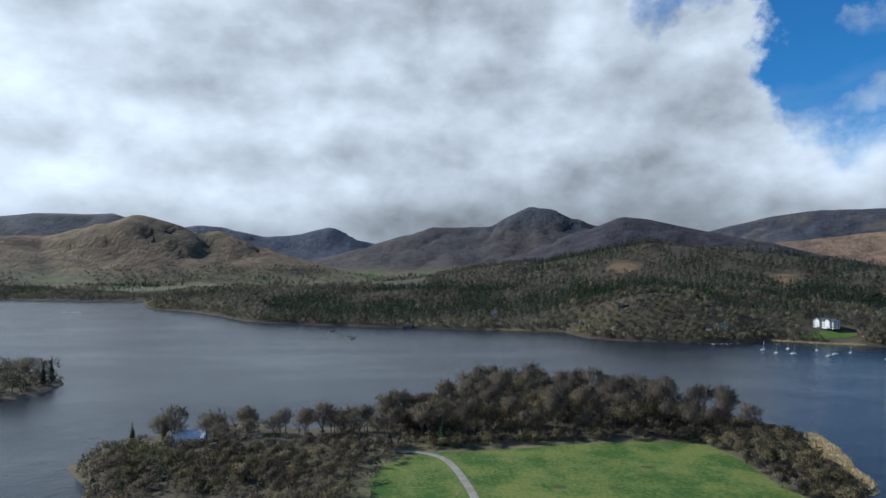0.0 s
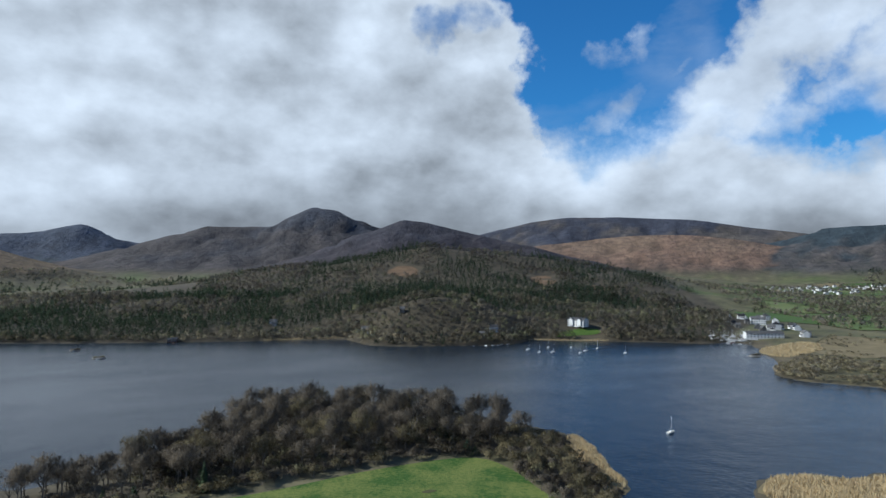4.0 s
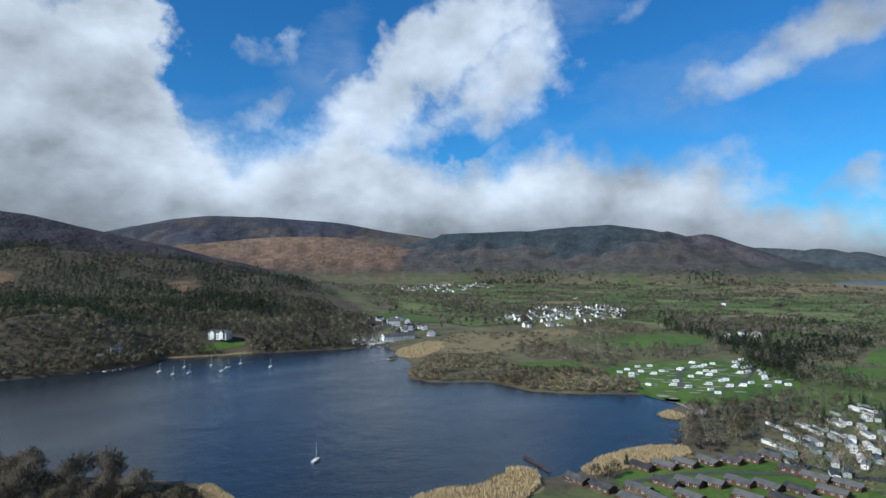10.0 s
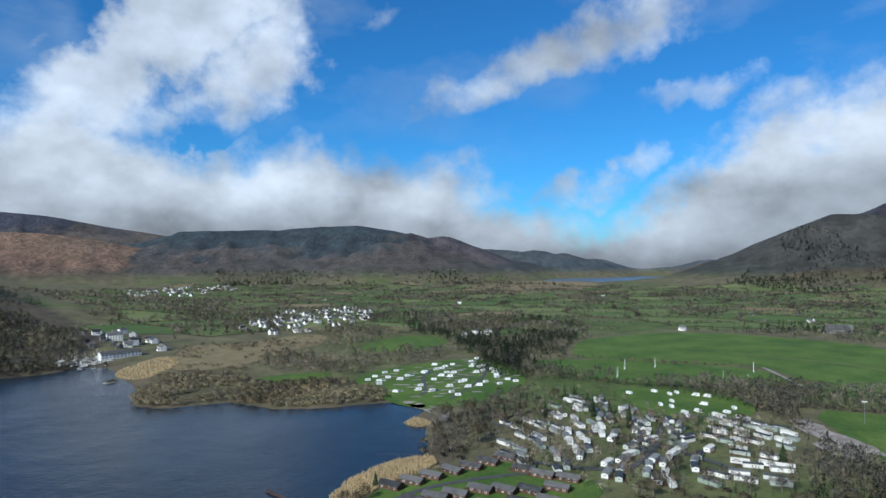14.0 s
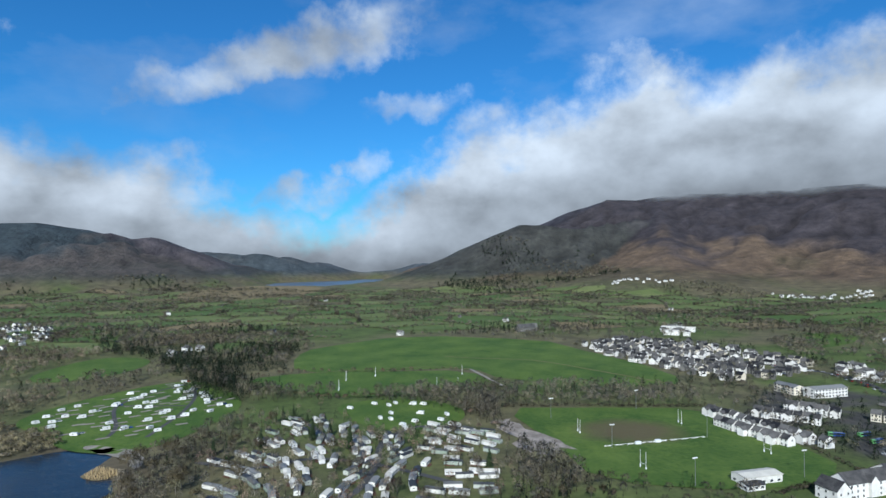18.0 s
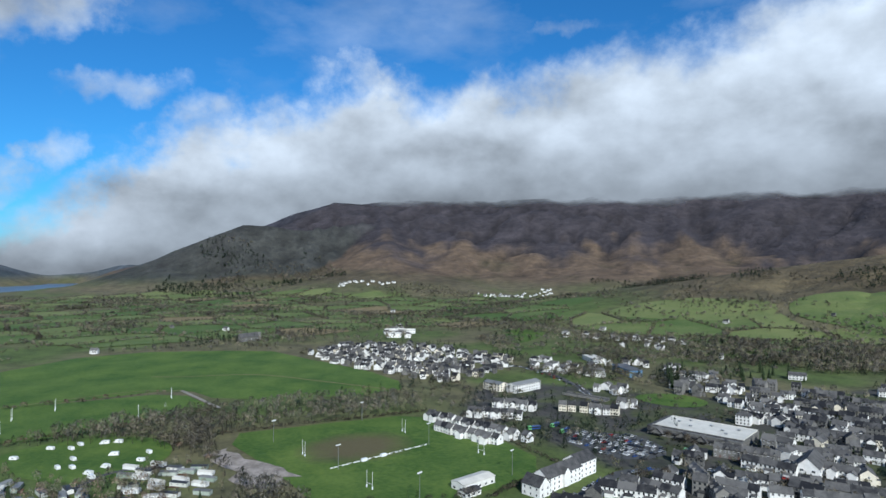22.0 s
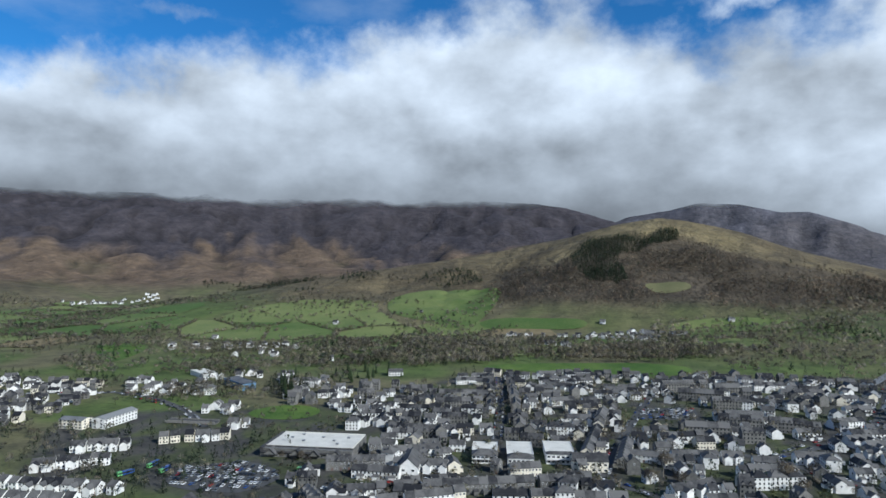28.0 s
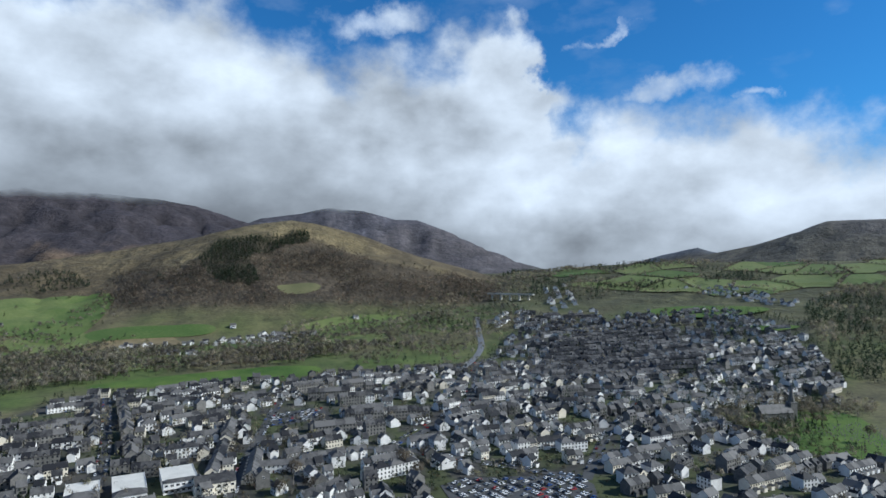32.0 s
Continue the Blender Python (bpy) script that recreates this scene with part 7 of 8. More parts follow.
quarter([(900, -368), (969, -467), (895, -573), (677, -590), (610, -505), (572, -412), (660, -392), (737, -372)], 35, 14.5, 305, ["white", "gabled", "bungalow", "cream", "white", "cottage", "stone"], 0.93, 0.6, (1, 2, 3, 4))
quarter([(600, -520), (680, -600), (620, -680), (420, -700), (400, -640), (520, -560)], 25, 26, 306, ["white", "villa", "hipped"], 0.6, 4)
quarter([(330, -1150), (228, -1160), (62, -1105), (-20, -1210), (85, -1270), (200, -1200), (330, -1200)], 5, 18, 307, ["white", "white", "villa"], 0.9, 2)
quarter([(250, -1075), (190, -1035), (170, -1060), (228, -1085)], 5, 15, 323, ["white"], 0.95, 0.5)
quarter([(-567, -1114), (-623, -999), (-664, -907), (-705, -955), (-634, -1110)], 60, 20, 308, ["white", "bungalow"], 0.9, 3)
quarter([(-842, -1301), (-840, -1130), (-872, -989), (-930, -1020), (-945, -1247)], 70, 24, 309, ["white", "bungalow", "villa"], 0.9, 4)
quarter([(-329, -1193), (-453, -1291), (-436, -1210), (-311, -1070)], 50, 22, 310, ["white", "villa"], 0.8, 3)
quarter([(-577, -1480), (-664, -1497), (-546, -1140), (-446, -1109)], 70, 26, 311, ["white", "villa"], 0.7, 6)
quarter([(853, 576), (960, 640), (1250, 700), (1400, 610), (1300, 490), (1019, 443), (848, 489)], 150, 27, 312, ["white", "villa", "bungalow"], 0.75, 4)
quarter([(612, 665), (737, 790), (790, 690), (704, 582), (643, 600)], 60, 24, 313, ["white", "villa", "hipped", "cottage"], 0.6, 6)
quarter([(1888, -1515), (1824, -1870), (1700, -1760), (1790, -1470)], 100, 34, 314, ["white", "villa"], 0.7, 8)
quarter([(2352, -1113), (2199, -1343), (2121, -1294), (2240, -1084)], 100, 34, 315, ["white", "villa"], 0.6, 10)
quarter([(1500, 1300), (1864, 1750), (2400, 1600), (2271, 1450), (1700, 1250)], 150, 46, 316, ["white", "villa", "hipped"], 0.5, 12)
quarter([(960, -600), (1160, -590), (1185, -700), (1110, -725)], 60, 30, 317, ["hipped", "villa"], 0.7, 6)
quarter([(830, -840), (735, -875), (590, -950), (610, -990), (745, -925), (850, -885)], 25, 20, 321, ["villa", "hipped", "white"], 0.85, 3)
quarter([(640, -600), (560, -560), (440, -640), (420, -700), (560, -720), (640, -660)], 28, 19, 322, ["white", "villa", "gabled", "bungalow"], 0.8, 3)
quarter([(700, -760), (560, -780), (450, -830), (520, -900), (680, -880)], 20, 34, 318, ["villa", "hipped", "white"], 0.5, 8)
for x, y, turn, kind in ((1080, -121, 60, "villa"), (1590, 377, 20, "hipped"), (930, 200, 50, "hipped"), (945, 185, 50, "villa"), (905, 215, 40, "villa"), (657, 556, 60, "villa"), (738, 735, 140, "villa"), (725, 690, 150, "hipped"), (660, 610, 140, "villa"), (690, 620, 150, "white"), (632, 640, 150, "cottage"), (760, 755, 140, "hipped"), (628, 560, 150, "gabled"),
                         (283, 700, 160, "villa"), (262, 690, 150, "cottage"), (130, 770, 170, "villa"), (180, 770, 160, "cottage"), (20, 860, 170, "villa"), (-40, 880, 180, "cottage"), (160, -815, 10, "bungalow"),
                         (148, -818, 10, "cottage"), (1300, -380, 40, "villa"), (1150, 100, 70, "villa"), (1400, -300, 30, "cottage"), (850, -1000, 20, "villa"), (700, -1200, 10, "villa"), (560, -1350, 0, "cottage"),
                         (150, -1300, 0, "villa"), (-90, -1330, 10, "villa"), (1500, -900, 40, "villa"), (1650, 800, 30, "villa"), (1900, 300, 60, "cottage"), (2100, 0, 60, "villa")):
    if is_free(x, y, 5):
        raise_house(kind, x, y, turn, 800)
        take(x, y, 7)


def far_rows():
    """Joins the houses that stand too far off to be told apart, kind by kind."""
    for name, kind in KINDS.items():
        if not kind.rows:
            continue
        rows = np.array(kind.rows)
        z = ground(rows[:, 0], rows[:, 1])
        c, s = np.cos(np.radians(rows[:, 2])), np.sin(np.radians(rows[:, 2]))
        verts, faces, slots, base = [], [], [], 0
        for shape, slot in kind.parts:
            v = np.array(shape.verts)
            x = rows[:, 0, None] + c[:, None] * v[None, :, 0] - s[:, None] * v[None, :, 1]
            y = rows[:, 1, None] + s[:, None] * v[None, :, 0] + c[:, None] * v[None, :, 1]
            verts.append(np.stack([x, y, z[:, None] + v[None, :, 2]], -1).reshape(-1, 3))
            for k in range(len(rows)):
                faces += [tuple(base + k * len(v) + i for i in f) for f in shape.faces]
                slots += [slot] * len(shape.faces)
            base += len(rows) * len(v)
        mesh = bpy.data.meshes.new("far_houses")
        mesh.from_pydata(np.concatenate(verts).tolist(), [], faces)
        for m in (kind.wall, SLATE, GLASS, STONE):
            mesh.materials.append(m)
        mesh.polygons.foreach_set("material_index", slots)
        tagged(new("far_houses", mesh), "distant rows of slate-roofed houses", "houses", kind="stuff")


far_rows()

# ---- landmarks ----
def at_ground(x, y, turn):
    return pose(x, y, height(x, y), 0, 0, turn)


def window_rows(root, w, d, storeys, eaves, columns, ends=2, mesh=None):
    for f in range(storeys):
        z = 0.9 + f * eaves / storeys
        for side, turn in ((-1, 0), (1, 180)):
            for c in range(columns):
                set_in(mesh or WIDE_WINDOW, "window", root, (c + 0.5) / columns * w - w / 2, side * d / 2, z, turn)
        for side in (-1, 1):
            for c in range(ends):
                set_in(mesh or WIDE_WINDOW, "window", root, side * w / 2, (c + 0.5) / ends * d - d / 2, z, 90 * side)


def supermarket():
    root = thing("supermarket", "low supermarket with a broad pale flat roof and slate skirts", "supermarket")
    part("wall", Shape().walls(-35, -21, 35, 21, -0.8, 6.2), STONE, root)
    part("flat_roof", Shape().box(-32, -16, 6.2, 34, 20.5, 7.0).box(-32.4, -16.4, 7.0, 34.4, -15.9, 7.4).box(-32.4, 20.4, 7.0, 34.4, 20.9, 7.4), PALE_ROOF, root, "pale weathered flat roof")
    part("slate_skirt", Shape().add([(-34.6, -22.4, 3.6), (34.6, -22.4, 3.6), (34.6, -16, 7.1), (-34.6, -16, 7.1), (-34.6, -16, 6.2), (34.6, -16, 6.2)], [(0, 1, 2, 3), (0, 3, 4), (1, 5, 2)]), SLATE, root, "long slate skirt above the shop front")
    for k, reach in ((-26, 5.2), (-6, 6.0), (8, 4.4), (24, 5.6)):
        skirt = Shape().gable(-4.8, -reach, 4.6, reach, 2.8, 4.4)
        skirt.verts = [(k + v[1], -20.5 + v[0], v[2]) for v in skirt.verts]
        gable = part("slate_gable", skirt, SLATE, root)
        part("gable_end", Shape().add([(k - reach + 0.5, -24.6, 2.6), (k + reach - 0.5, -24.6, 2.6), (k, -24.6, 6.7)], [(0, 1, 2)]), STONE, gable)
    part("parapet", Shape().box(-35.2, -21.2, 4.6, -32.4, 21.2, 6.9), SLATE, root)
    for x, y in ((-20, 5), (-8, -3), (4, 8), (15, 0), (24, 9), (-14, 14), (20, -8)):
        part("roof_vent", Shape().box(x - 1, y - 0.8, 7.0, x + 1, y + 0.8, 8.0), GREY_METAL, root)
    for k in range(8):
        set_in(WIDE_WINDOW, "window", root, -30 + k * 8.5, -21, 1.0)
    root.matrix_basis = at_ground(304, -443, 191)


def white_block(name, label, x, y, turn, w, d, eaves, rise, storeys, columns, gables=0, roof=SLATE, wall=WHITE, category="building", mesh=None):
    root = thing(name, label, category)
    part("wall", Shape().walls(-w / 2, -d / 2, w / 2, d / 2, -0.8, eaves, rise), wall, root)
    top = Shape().gable(-w / 2 - 0.3, -d / 2 - 0.5, w / 2 + 0.3, d / 2 + 0.5, eaves + 0.1, rise + 0.2)
    part("roof", top, roof, root)
    for k in range(gables):
        gx = (k + 0.5) / gables * w - w / 2
        s = Shape().walls(-2.4, -3.2, 2.4, 3.2, eaves * 0.1, eaves + 0.2, rise * 0.75)
        s.verts = [(gx + v[1] * 0.9, v[0] - d / 2 + 0.6, v[2]) for v in s.verts]
        g = Shape().gable(-2.8, -3.4, 3.0, 3.4, eaves + 0.25, rise * 0.78)
        g.verts = [(gx + v[1] * 0.95, v[0] - d / 2 + 0.9, v[2]) for v in g.verts]
        bay = part("gabled_bay", s, wall, root)
        part("bay_roof", g, roof, bay)
    window_rows(root, w, d, storeys, eaves, columns, 2, mesh)
    root.matrix_basis = at_ground(x, y, turn)
    return root


def flat_block(name, label, x, y, turn, w, d, eaves, storeys, columns, wall=WHITE, roof=PALE_ROOF, category="building"):
    root = thing(name, label, category)
    part("wall", Shape().walls(-w / 2, -d / 2, w / 2, d / 2, -0.8, eaves), wall, root)
    rim = 0.35
    part("roof", Shape().box(-w / 2 - 0.2, -d / 2 - 0.2, eaves, w / 2 + 0.2, d / 2 + 0.2, eaves + 0.25), roof, root, "pale flat roof")
    for side in (-1, 1):
        a, b = sorted((side * (d / 2 + 0.2), side * (d / 2 + rim)))
        part("parapet", Shape().box(-w / 2 - rim, a, eaves - 0.5, w / 2 + rim, b, eaves + 0.6), wall, root)
    window_rows(root, w, d, storeys, eaves, columns)
    root.matrix_basis = at_ground(x, y, turn)


supermarket()
white_block("apartment_house", "long white three-storey apartment house with slate roof", 300, -276, 277, 34, 12, 8.4, 4.4, 3, 8, 1, mesh=WINDOW)
white_block("apartment_wing", "white apartment wing with a steep slate gable", 296, -254, 7, 13, 10, 6.6, 4.6, 2, 3, mesh=WINDOW)
white_block("apartment_end", "taller white apartment end with slate roof", 305, -302, 97, 18, 13, 9.4, 4.2, 3, 4, mesh=WINDOW)
white_block("clubhouse", "rugby clubhouse with a pale sheet roof", 328, -233, 95, 26, 11, 4.6, 1.0, 1, 5, 0, PALE_ROOF)
white_block("clubhouse_annex", "small white annex with a dark roof beside the clubhouse", 318, -222, 95, 12, 7, 3.0, 1.0, 1, 3)
white_block("modern_block", "modern white three-storey block with a low grey roof", 516, -456, 96, 40, 13, 8.4, 1.8, 3, 10, 0, GREY_SHEET)
white_block("modern_wing", "grey-clad wing of the modern block", 537, -434, 6, 24, 12, 7.6, 1.8, 3, 6, 0, GREY_SHEET, CREAM)
def market_hall(x, y, w, d, eaves, front, rise):
    """A hall with a pale flat roof behind and a slate roof over its street front."""
    root = thing("market_hall", "white hall with a pale flat roof and slate front", "hall", "market halls")
    part("wall", Shape().walls(-w / 2, -d / 2, w / 2, d / 2, -0.8, eaves), WHITE, root)
    part("flat_roof", Shape().box(-w / 2 - 0.2, -d / 2 - 0.2, eaves, w / 2 + 0.2, d / 2 - front, eaves + 0.3), PALE_ROOF, root, "pale flat roof")
    for side in (-1, 1):
        a, b = sorted((side * (w / 2 + 0.2), side * (w / 2 + 0.4)))
        part("parapet", Shape().box(a, -d / 2 - 0.3, eaves - 0.4, b, d / 2 - front, eaves + 0.7), WHITE, root)
    part("front_roof", Shape().hip(-w / 2 - 0.5, d / 2 - front, w / 2 + 0.5, d / 2 + 0.6, eaves + 0.05, rise), SLATE, root, "hipped slate roof over the front")
    n = int(w / 3)
    for f in range(2):
        for c in range(n):
            set_in(WIDE_WINDOW, "window", root, (c + 0.5) / n * w - w / 2, d / 2, 0.9 + f * eaves / 2, 180)
    for c in range(4):
        for side in (-1, 1):
            set_in(WIDE_WINDOW, "window", root, side * w / 2, (c + 0.5) / 4 * d - d / 2, 0.9 + eaves / 2, 90 * side)
    part("canopy", Shape().box(-w / 2 + 0.6, d / 2 + 0.05, 2.7, w / 2 - 0.6, d / 2 + 1.4, 2.9), SLATE, root)
    root.matrix_basis = at_ground(x, y, 14)


market_hall(176, -468, 18, 34, 5.6, 12, 3.4)
market_hall(150, -468, 18, 40, 7.2, 9, 2.6)
market_hall(124, -482, 20, 32, 7.0, 5, 1.6)
white_block("gabled_hall", "white gabled hall with a dark slate roof", 216, -420, 104, 26, 13, 7.0, 6.0, 2, 4)
white_block("sandstone_house", "white and red sandstone corner house with gables", 100, -462, 14, 24, 12, 7.5, 4.0, 2, 6, 3, wall=CREAM)
white_block("grey_terrace", "tall grey stone building with a row of white-edged gables", -16, -610, 10, 30, 11, 9.5, 3.6, 3, 7, 4, wall=STONE, mesh=WINDOW)
flat_block("blue_works", "long blue-clad works building with a grey roof", 516, -632, 331, 52, 16, 8.0, 2, 10, BLUE_SHEET, GREY_SHEET)
flat_block("white_works", "low white works with a pale roof", 604, -676, 331, 44, 18, 5.5, 1, 8)
white_block("white_villa", "white villa with a slate roof among dark trees", 368, -751, 20, 18, 10, 5.6, 2.8, 2, 5, 1)
flat_block("school_block", "long white school block", 1060, -645, 50, 60, 14, 8.0, 2, 12)
flat_block("school_hall", "pale low school hall beside trees", 1010, -600, 50, 26, 18, 7.0, 1, 5)
white_block("lake_hotel", "long white lakeside boathouse hotel", 602, 570, 153, 46, 10, 6.0, 2.6, 2, 11)
white_block("white_hotel", "white three-storey hotel behind the marina", 700, 668, 140, 20, 11, 8.5, 3.0, 3, 6)
white_block("white_mansion", "white mansion with a slate roof on a lawn", 410, 700, 295, 25, 13, 8.5, 2.6, 3, 8, 2)
drape("mansion_lawn", [(366, 690), (392, 682), (424, 668), (432, 680), (410, 692), (380, 700)], TURF, "green lawn sloping to the lake", "lawn", 0.4)
white_block("boathouse", "dark timber boathouse on the far shore", -107, 836, 170, 12, 8, 3.4, 2.0, 1, 3, wall=TIMBER)


def marquee():
    root = thing("marquee", "long workshop tent roofed with pale blue sheeting", "tent")
    part("wall", Shape().walls(-9.5, -5, 9.5, 5, -0.4, 3.2, 2.6), SHEET, root)
    s = Shape()
    for k in range(6):
        s.gable(-9.7 + k * 3.24, -5.5, -9.7 + (k + 1) * 3.24 - 0.12, 5.5, 3.2 + 0.05 * (k % 2), 2.9, 0.06)
    part("roof_cover", s, SHEET, root, "pale blue-white sheets")
    root.matrix_basis = at_ground(-190, 271, 2)


marquee()


def church(x, y, turn, label, tower, spire, length, category="church"):
    root = thing("church", label, category)
    part("nave", Shape().walls(-length / 2, -6, length / 2, 6, -0.8, 7.5, 6.5), STONE, root)
    part("nave_roof", Shape().gable(-length / 2 - 0.3, -6.5, length / 2 + 0.3, 6.5, 7.4, 6.8), SLATE, root)
    part("aisle", Shape().walls(-length / 2 + 3, -11, length / 2 - 3, -6, -0.8, 4.5), STONE, root)
    part("aisle_roof", Shape().add([(-length / 2 + 2.8, -11.4, 4.4), (length / 2 - 2.8, -11.4, 4.4), (length / 2 - 2.8, -6, 6.6), (-length / 2 + 2.8, -6, 6.6)], [(0, 1, 2, 3)]), SLATE, root)
    t = -length / 2 - 3.2
    part("tower", Shape().walls(t - 3.4, -3.4, t + 3.4, 3.4, -0.8, tower).box(t - 3.7, -3.7, tower, t + 3.7, 3.7, tower + 0.8), STONE, root)
    if spire:
        part("spire", Shape().tube((t, 0, tower + 0.6), (t, 0, tower + spire), 3.2, 0.08, 8), STONE, root, "tall tapering stone spire")
    for k in range(6):
        set_in(WINDOW, "window", root, -length / 2 + 4 + k * (length - 8) / 5, -11, 1.6)
        set_in(WINDOW, "window", root, -length / 2 + 4 + k * (length - 8) / 5, 6, 2.6, 180)
    root.matrix_basis = at_ground(x, y, turn)


church(-376, -518, -4, "grey stone church with a tall spire among dark trees", 15, 17, 32)
church(1105, -359, 110, "grey stone church with a square tower", 13, 0, 38)


def viaduct():
    a, b = Vector((-425, -1460, 0)), Vector((-508, -1375, 0))
    root = thing("viaduct", "long pale concrete road viaduct across the valley", "bridge")
    size, turn = (b - a).length, math.degrees(math.atan2(b.y - a.y, b.x - a.x))
    zz = max(height(a.x, a.y), height(b.x, b.y)) + 11
    part("deck", Shape().box(-size / 2, -5, 0, size / 2, 5, 2.0), PALE_ROOF, root)
    part("parapet", Shape().box(-size / 2, -5.3, 2.0, size / 2, -4.9, 3.1).box(-size / 2, 4.9, 2.0, size / 2, 5.3, 3.1), PALE_ROOF, root)
    for k in range(5):
        x = (k + 0.5) / 5 * size - size / 2
        part("pier", Shape().box(x - 1.4, -3, -40, x + 1.4, 3, 0), PALE_ROOF, root)
    root.matrix_basis = pose((a.x + b.x) / 2, (a.y + b.y) / 2, zz, 0, 0, turn)


viaduct()

# ---- the playing fields ----
def rugby_goal():
    root = thing("rugby_goal", "white H-shaped rugby goal posts on turf", "goal", "rugby goals")
    for s in (-1, 1):
        part("upright", Shape().tube((0, s * 2.8, -0.3), (0, s * 2.8, 10.5), 0.13, 0.1, 6), WHITE_METAL, root)
        part("post_pad", Shape().box(-0.3, s * 2.8 - 0.3, 0, 0.3, s * 2.8 + 0.3, 1.8), SHEET, root)
    part("crossbar", Shape().tube((0, -2.8, 3.0), (0, 2.8, 3.0), 0.1, 0.1, 6), WHITE_METAL, root)
    return Stamp(root)


def football_goal():
    root = thing("football_goal", "white football goal on the playing field", "goal", "football goals")
    for s in (-1, 1):
        part("post", Shape().tube((0, s * 3.66, -0.2), (0, s * 3.66, 2.44), 0.1, 0.1, 6), WHITE_METAL, root)
        part("stay", Shape().tube((0, s * 3.66, 2.44), (1.6, s * 3.66, 0), 0.05, 0.05, 4), WHITE_METAL, root)
    part("crossbar", Shape().tube((0, -3.7, 2.44), (0, 3.7, 2.44), 0.1, 0.1, 6), WHITE_METAL, root)
    return Stamp(root)


def flood_mast():
    root = thing("floodlight_mast", "tall grey floodlight mast beside the pitch", "floodlight", "floodlight masts")
    part("mast", Shape().tube((0, 0, -0.5), (0, 0, 16), 0.2, 0.11, 8), GREY_METAL, root)
    part("crossarm", Shape().box(-1.6, -0.08, 15.7, 1.6, 0.08, 15.9), GREY_METAL, root)
    for x in (-1.4, -0.5, 0.5, 1.4):
        part("lamp_head", Shape().box(x - 0.35, -0.3, 15.8, x + 0.35, 0.25, 16.4), WHITE_METAL, root)
    return Stamp(root)


RUGBY, FOOT, MAST = rugby_goal(), football_goal(), flood_mast()
for x, y, turn in ((443, -174, 83), (451, -262, 83), (372, -276, 97), (361, -180, 97), (634, -3, 80), (682, -12, 80), (701, -45, 80), (632, -102, 80), (695, -143, 80)):
    RUGBY.put(at_ground(x, y, turn))
for x, y, turn in ((663, -131, 80),):
    FOOT.put(at_ground(x, y, turn))
for x, y in ((487, -169), (402, -180), (501, -252), (412, -259), (327, -264), (327, -193)):
    MAST.put(at_ground(x, y, 100))


def pitch_barrier():
    root = thing("pitch_barrier", "low white railing with boards along the pitch", "railing")
    a, b = Vector((405, -176, 0)), Vector((412, -258, 0))
    n = 28
    for k in range(n):
        x = k * 82 / n
        part("post", Shape().box(x - 0.05, -0.05, -0.2, x + 0.05, 0.05, 1.1), WHITE_METAL, root)
        if k % 3 != 2:
            part("board", Shape().box(x + 0.1, -0.05, 0.35, x + 2.2, 0.05, 0.85), WHITE_METAL, root)
    part("rail", Shape().box(0, -0.05, 1.0, 82, 0.05, 1.12), WHITE_METAL, root)
    for x in (24, 40):
        d = part("dugout", Shape().box(x, -1.2, 0, x + 4, 0.8, 2.0), SHEET, root)
        # a dark sheet on the closed box stands for the shaded opening
        part("dugout_opening", Shape().box(x + 0.2, 0.8, 0.15, x + 3.8, 0.86, 1.8), GLASS, d)
    root.matrix_basis = pose(a.x, a.y, height(a.x, a.y) + 0.3, 0, 0, math.degrees(math.atan2(b.y - a.y, b.x - a.x)))


pitch_barrier()


# ---- caravans, lodges and vehicles ----
def static_caravan(shell, label, w=10.5):
    root = thing("static_caravan", label, "caravan", "static caravans")
    d = 3.8
    part("body", Shape().walls(-w / 2, -d / 2, w / 2, d / 2, 0.45, 2.75, 0.45), shell, root)
    part("roof", Shape().gable(-w / 2 - 0.15, -d / 2 - 0.2, w / 2 + 0.15, d / 2 + 0.2, 2.72, 0.6, 0.1), PALE_ROOF if shell is VAN else GREY_SHEET, root)
    part("skirt", Shape().box(-w / 2 + 0.1, -d / 2 + 0.1, -0.6, w / 2 - 0.1, d / 2 - 0.1, 0.45), STONE, root)
    for x in (-w * 0.36, 0, w * 0.33):
        set_in(CARAVAN_WINDOW, "window", root, x, -d / 2, 1.45)
    set_in(CARAVAN_WINDOW, "bay_window", root, -w / 2, 0, 1.45, -90)
    part("deck", Shape().box(-w / 2 + 0.5, -d / 2 - 1.8, 0.2, w * 0.1, -d / 2, 0.45), TIMBER, root)
    return Stamp(root)


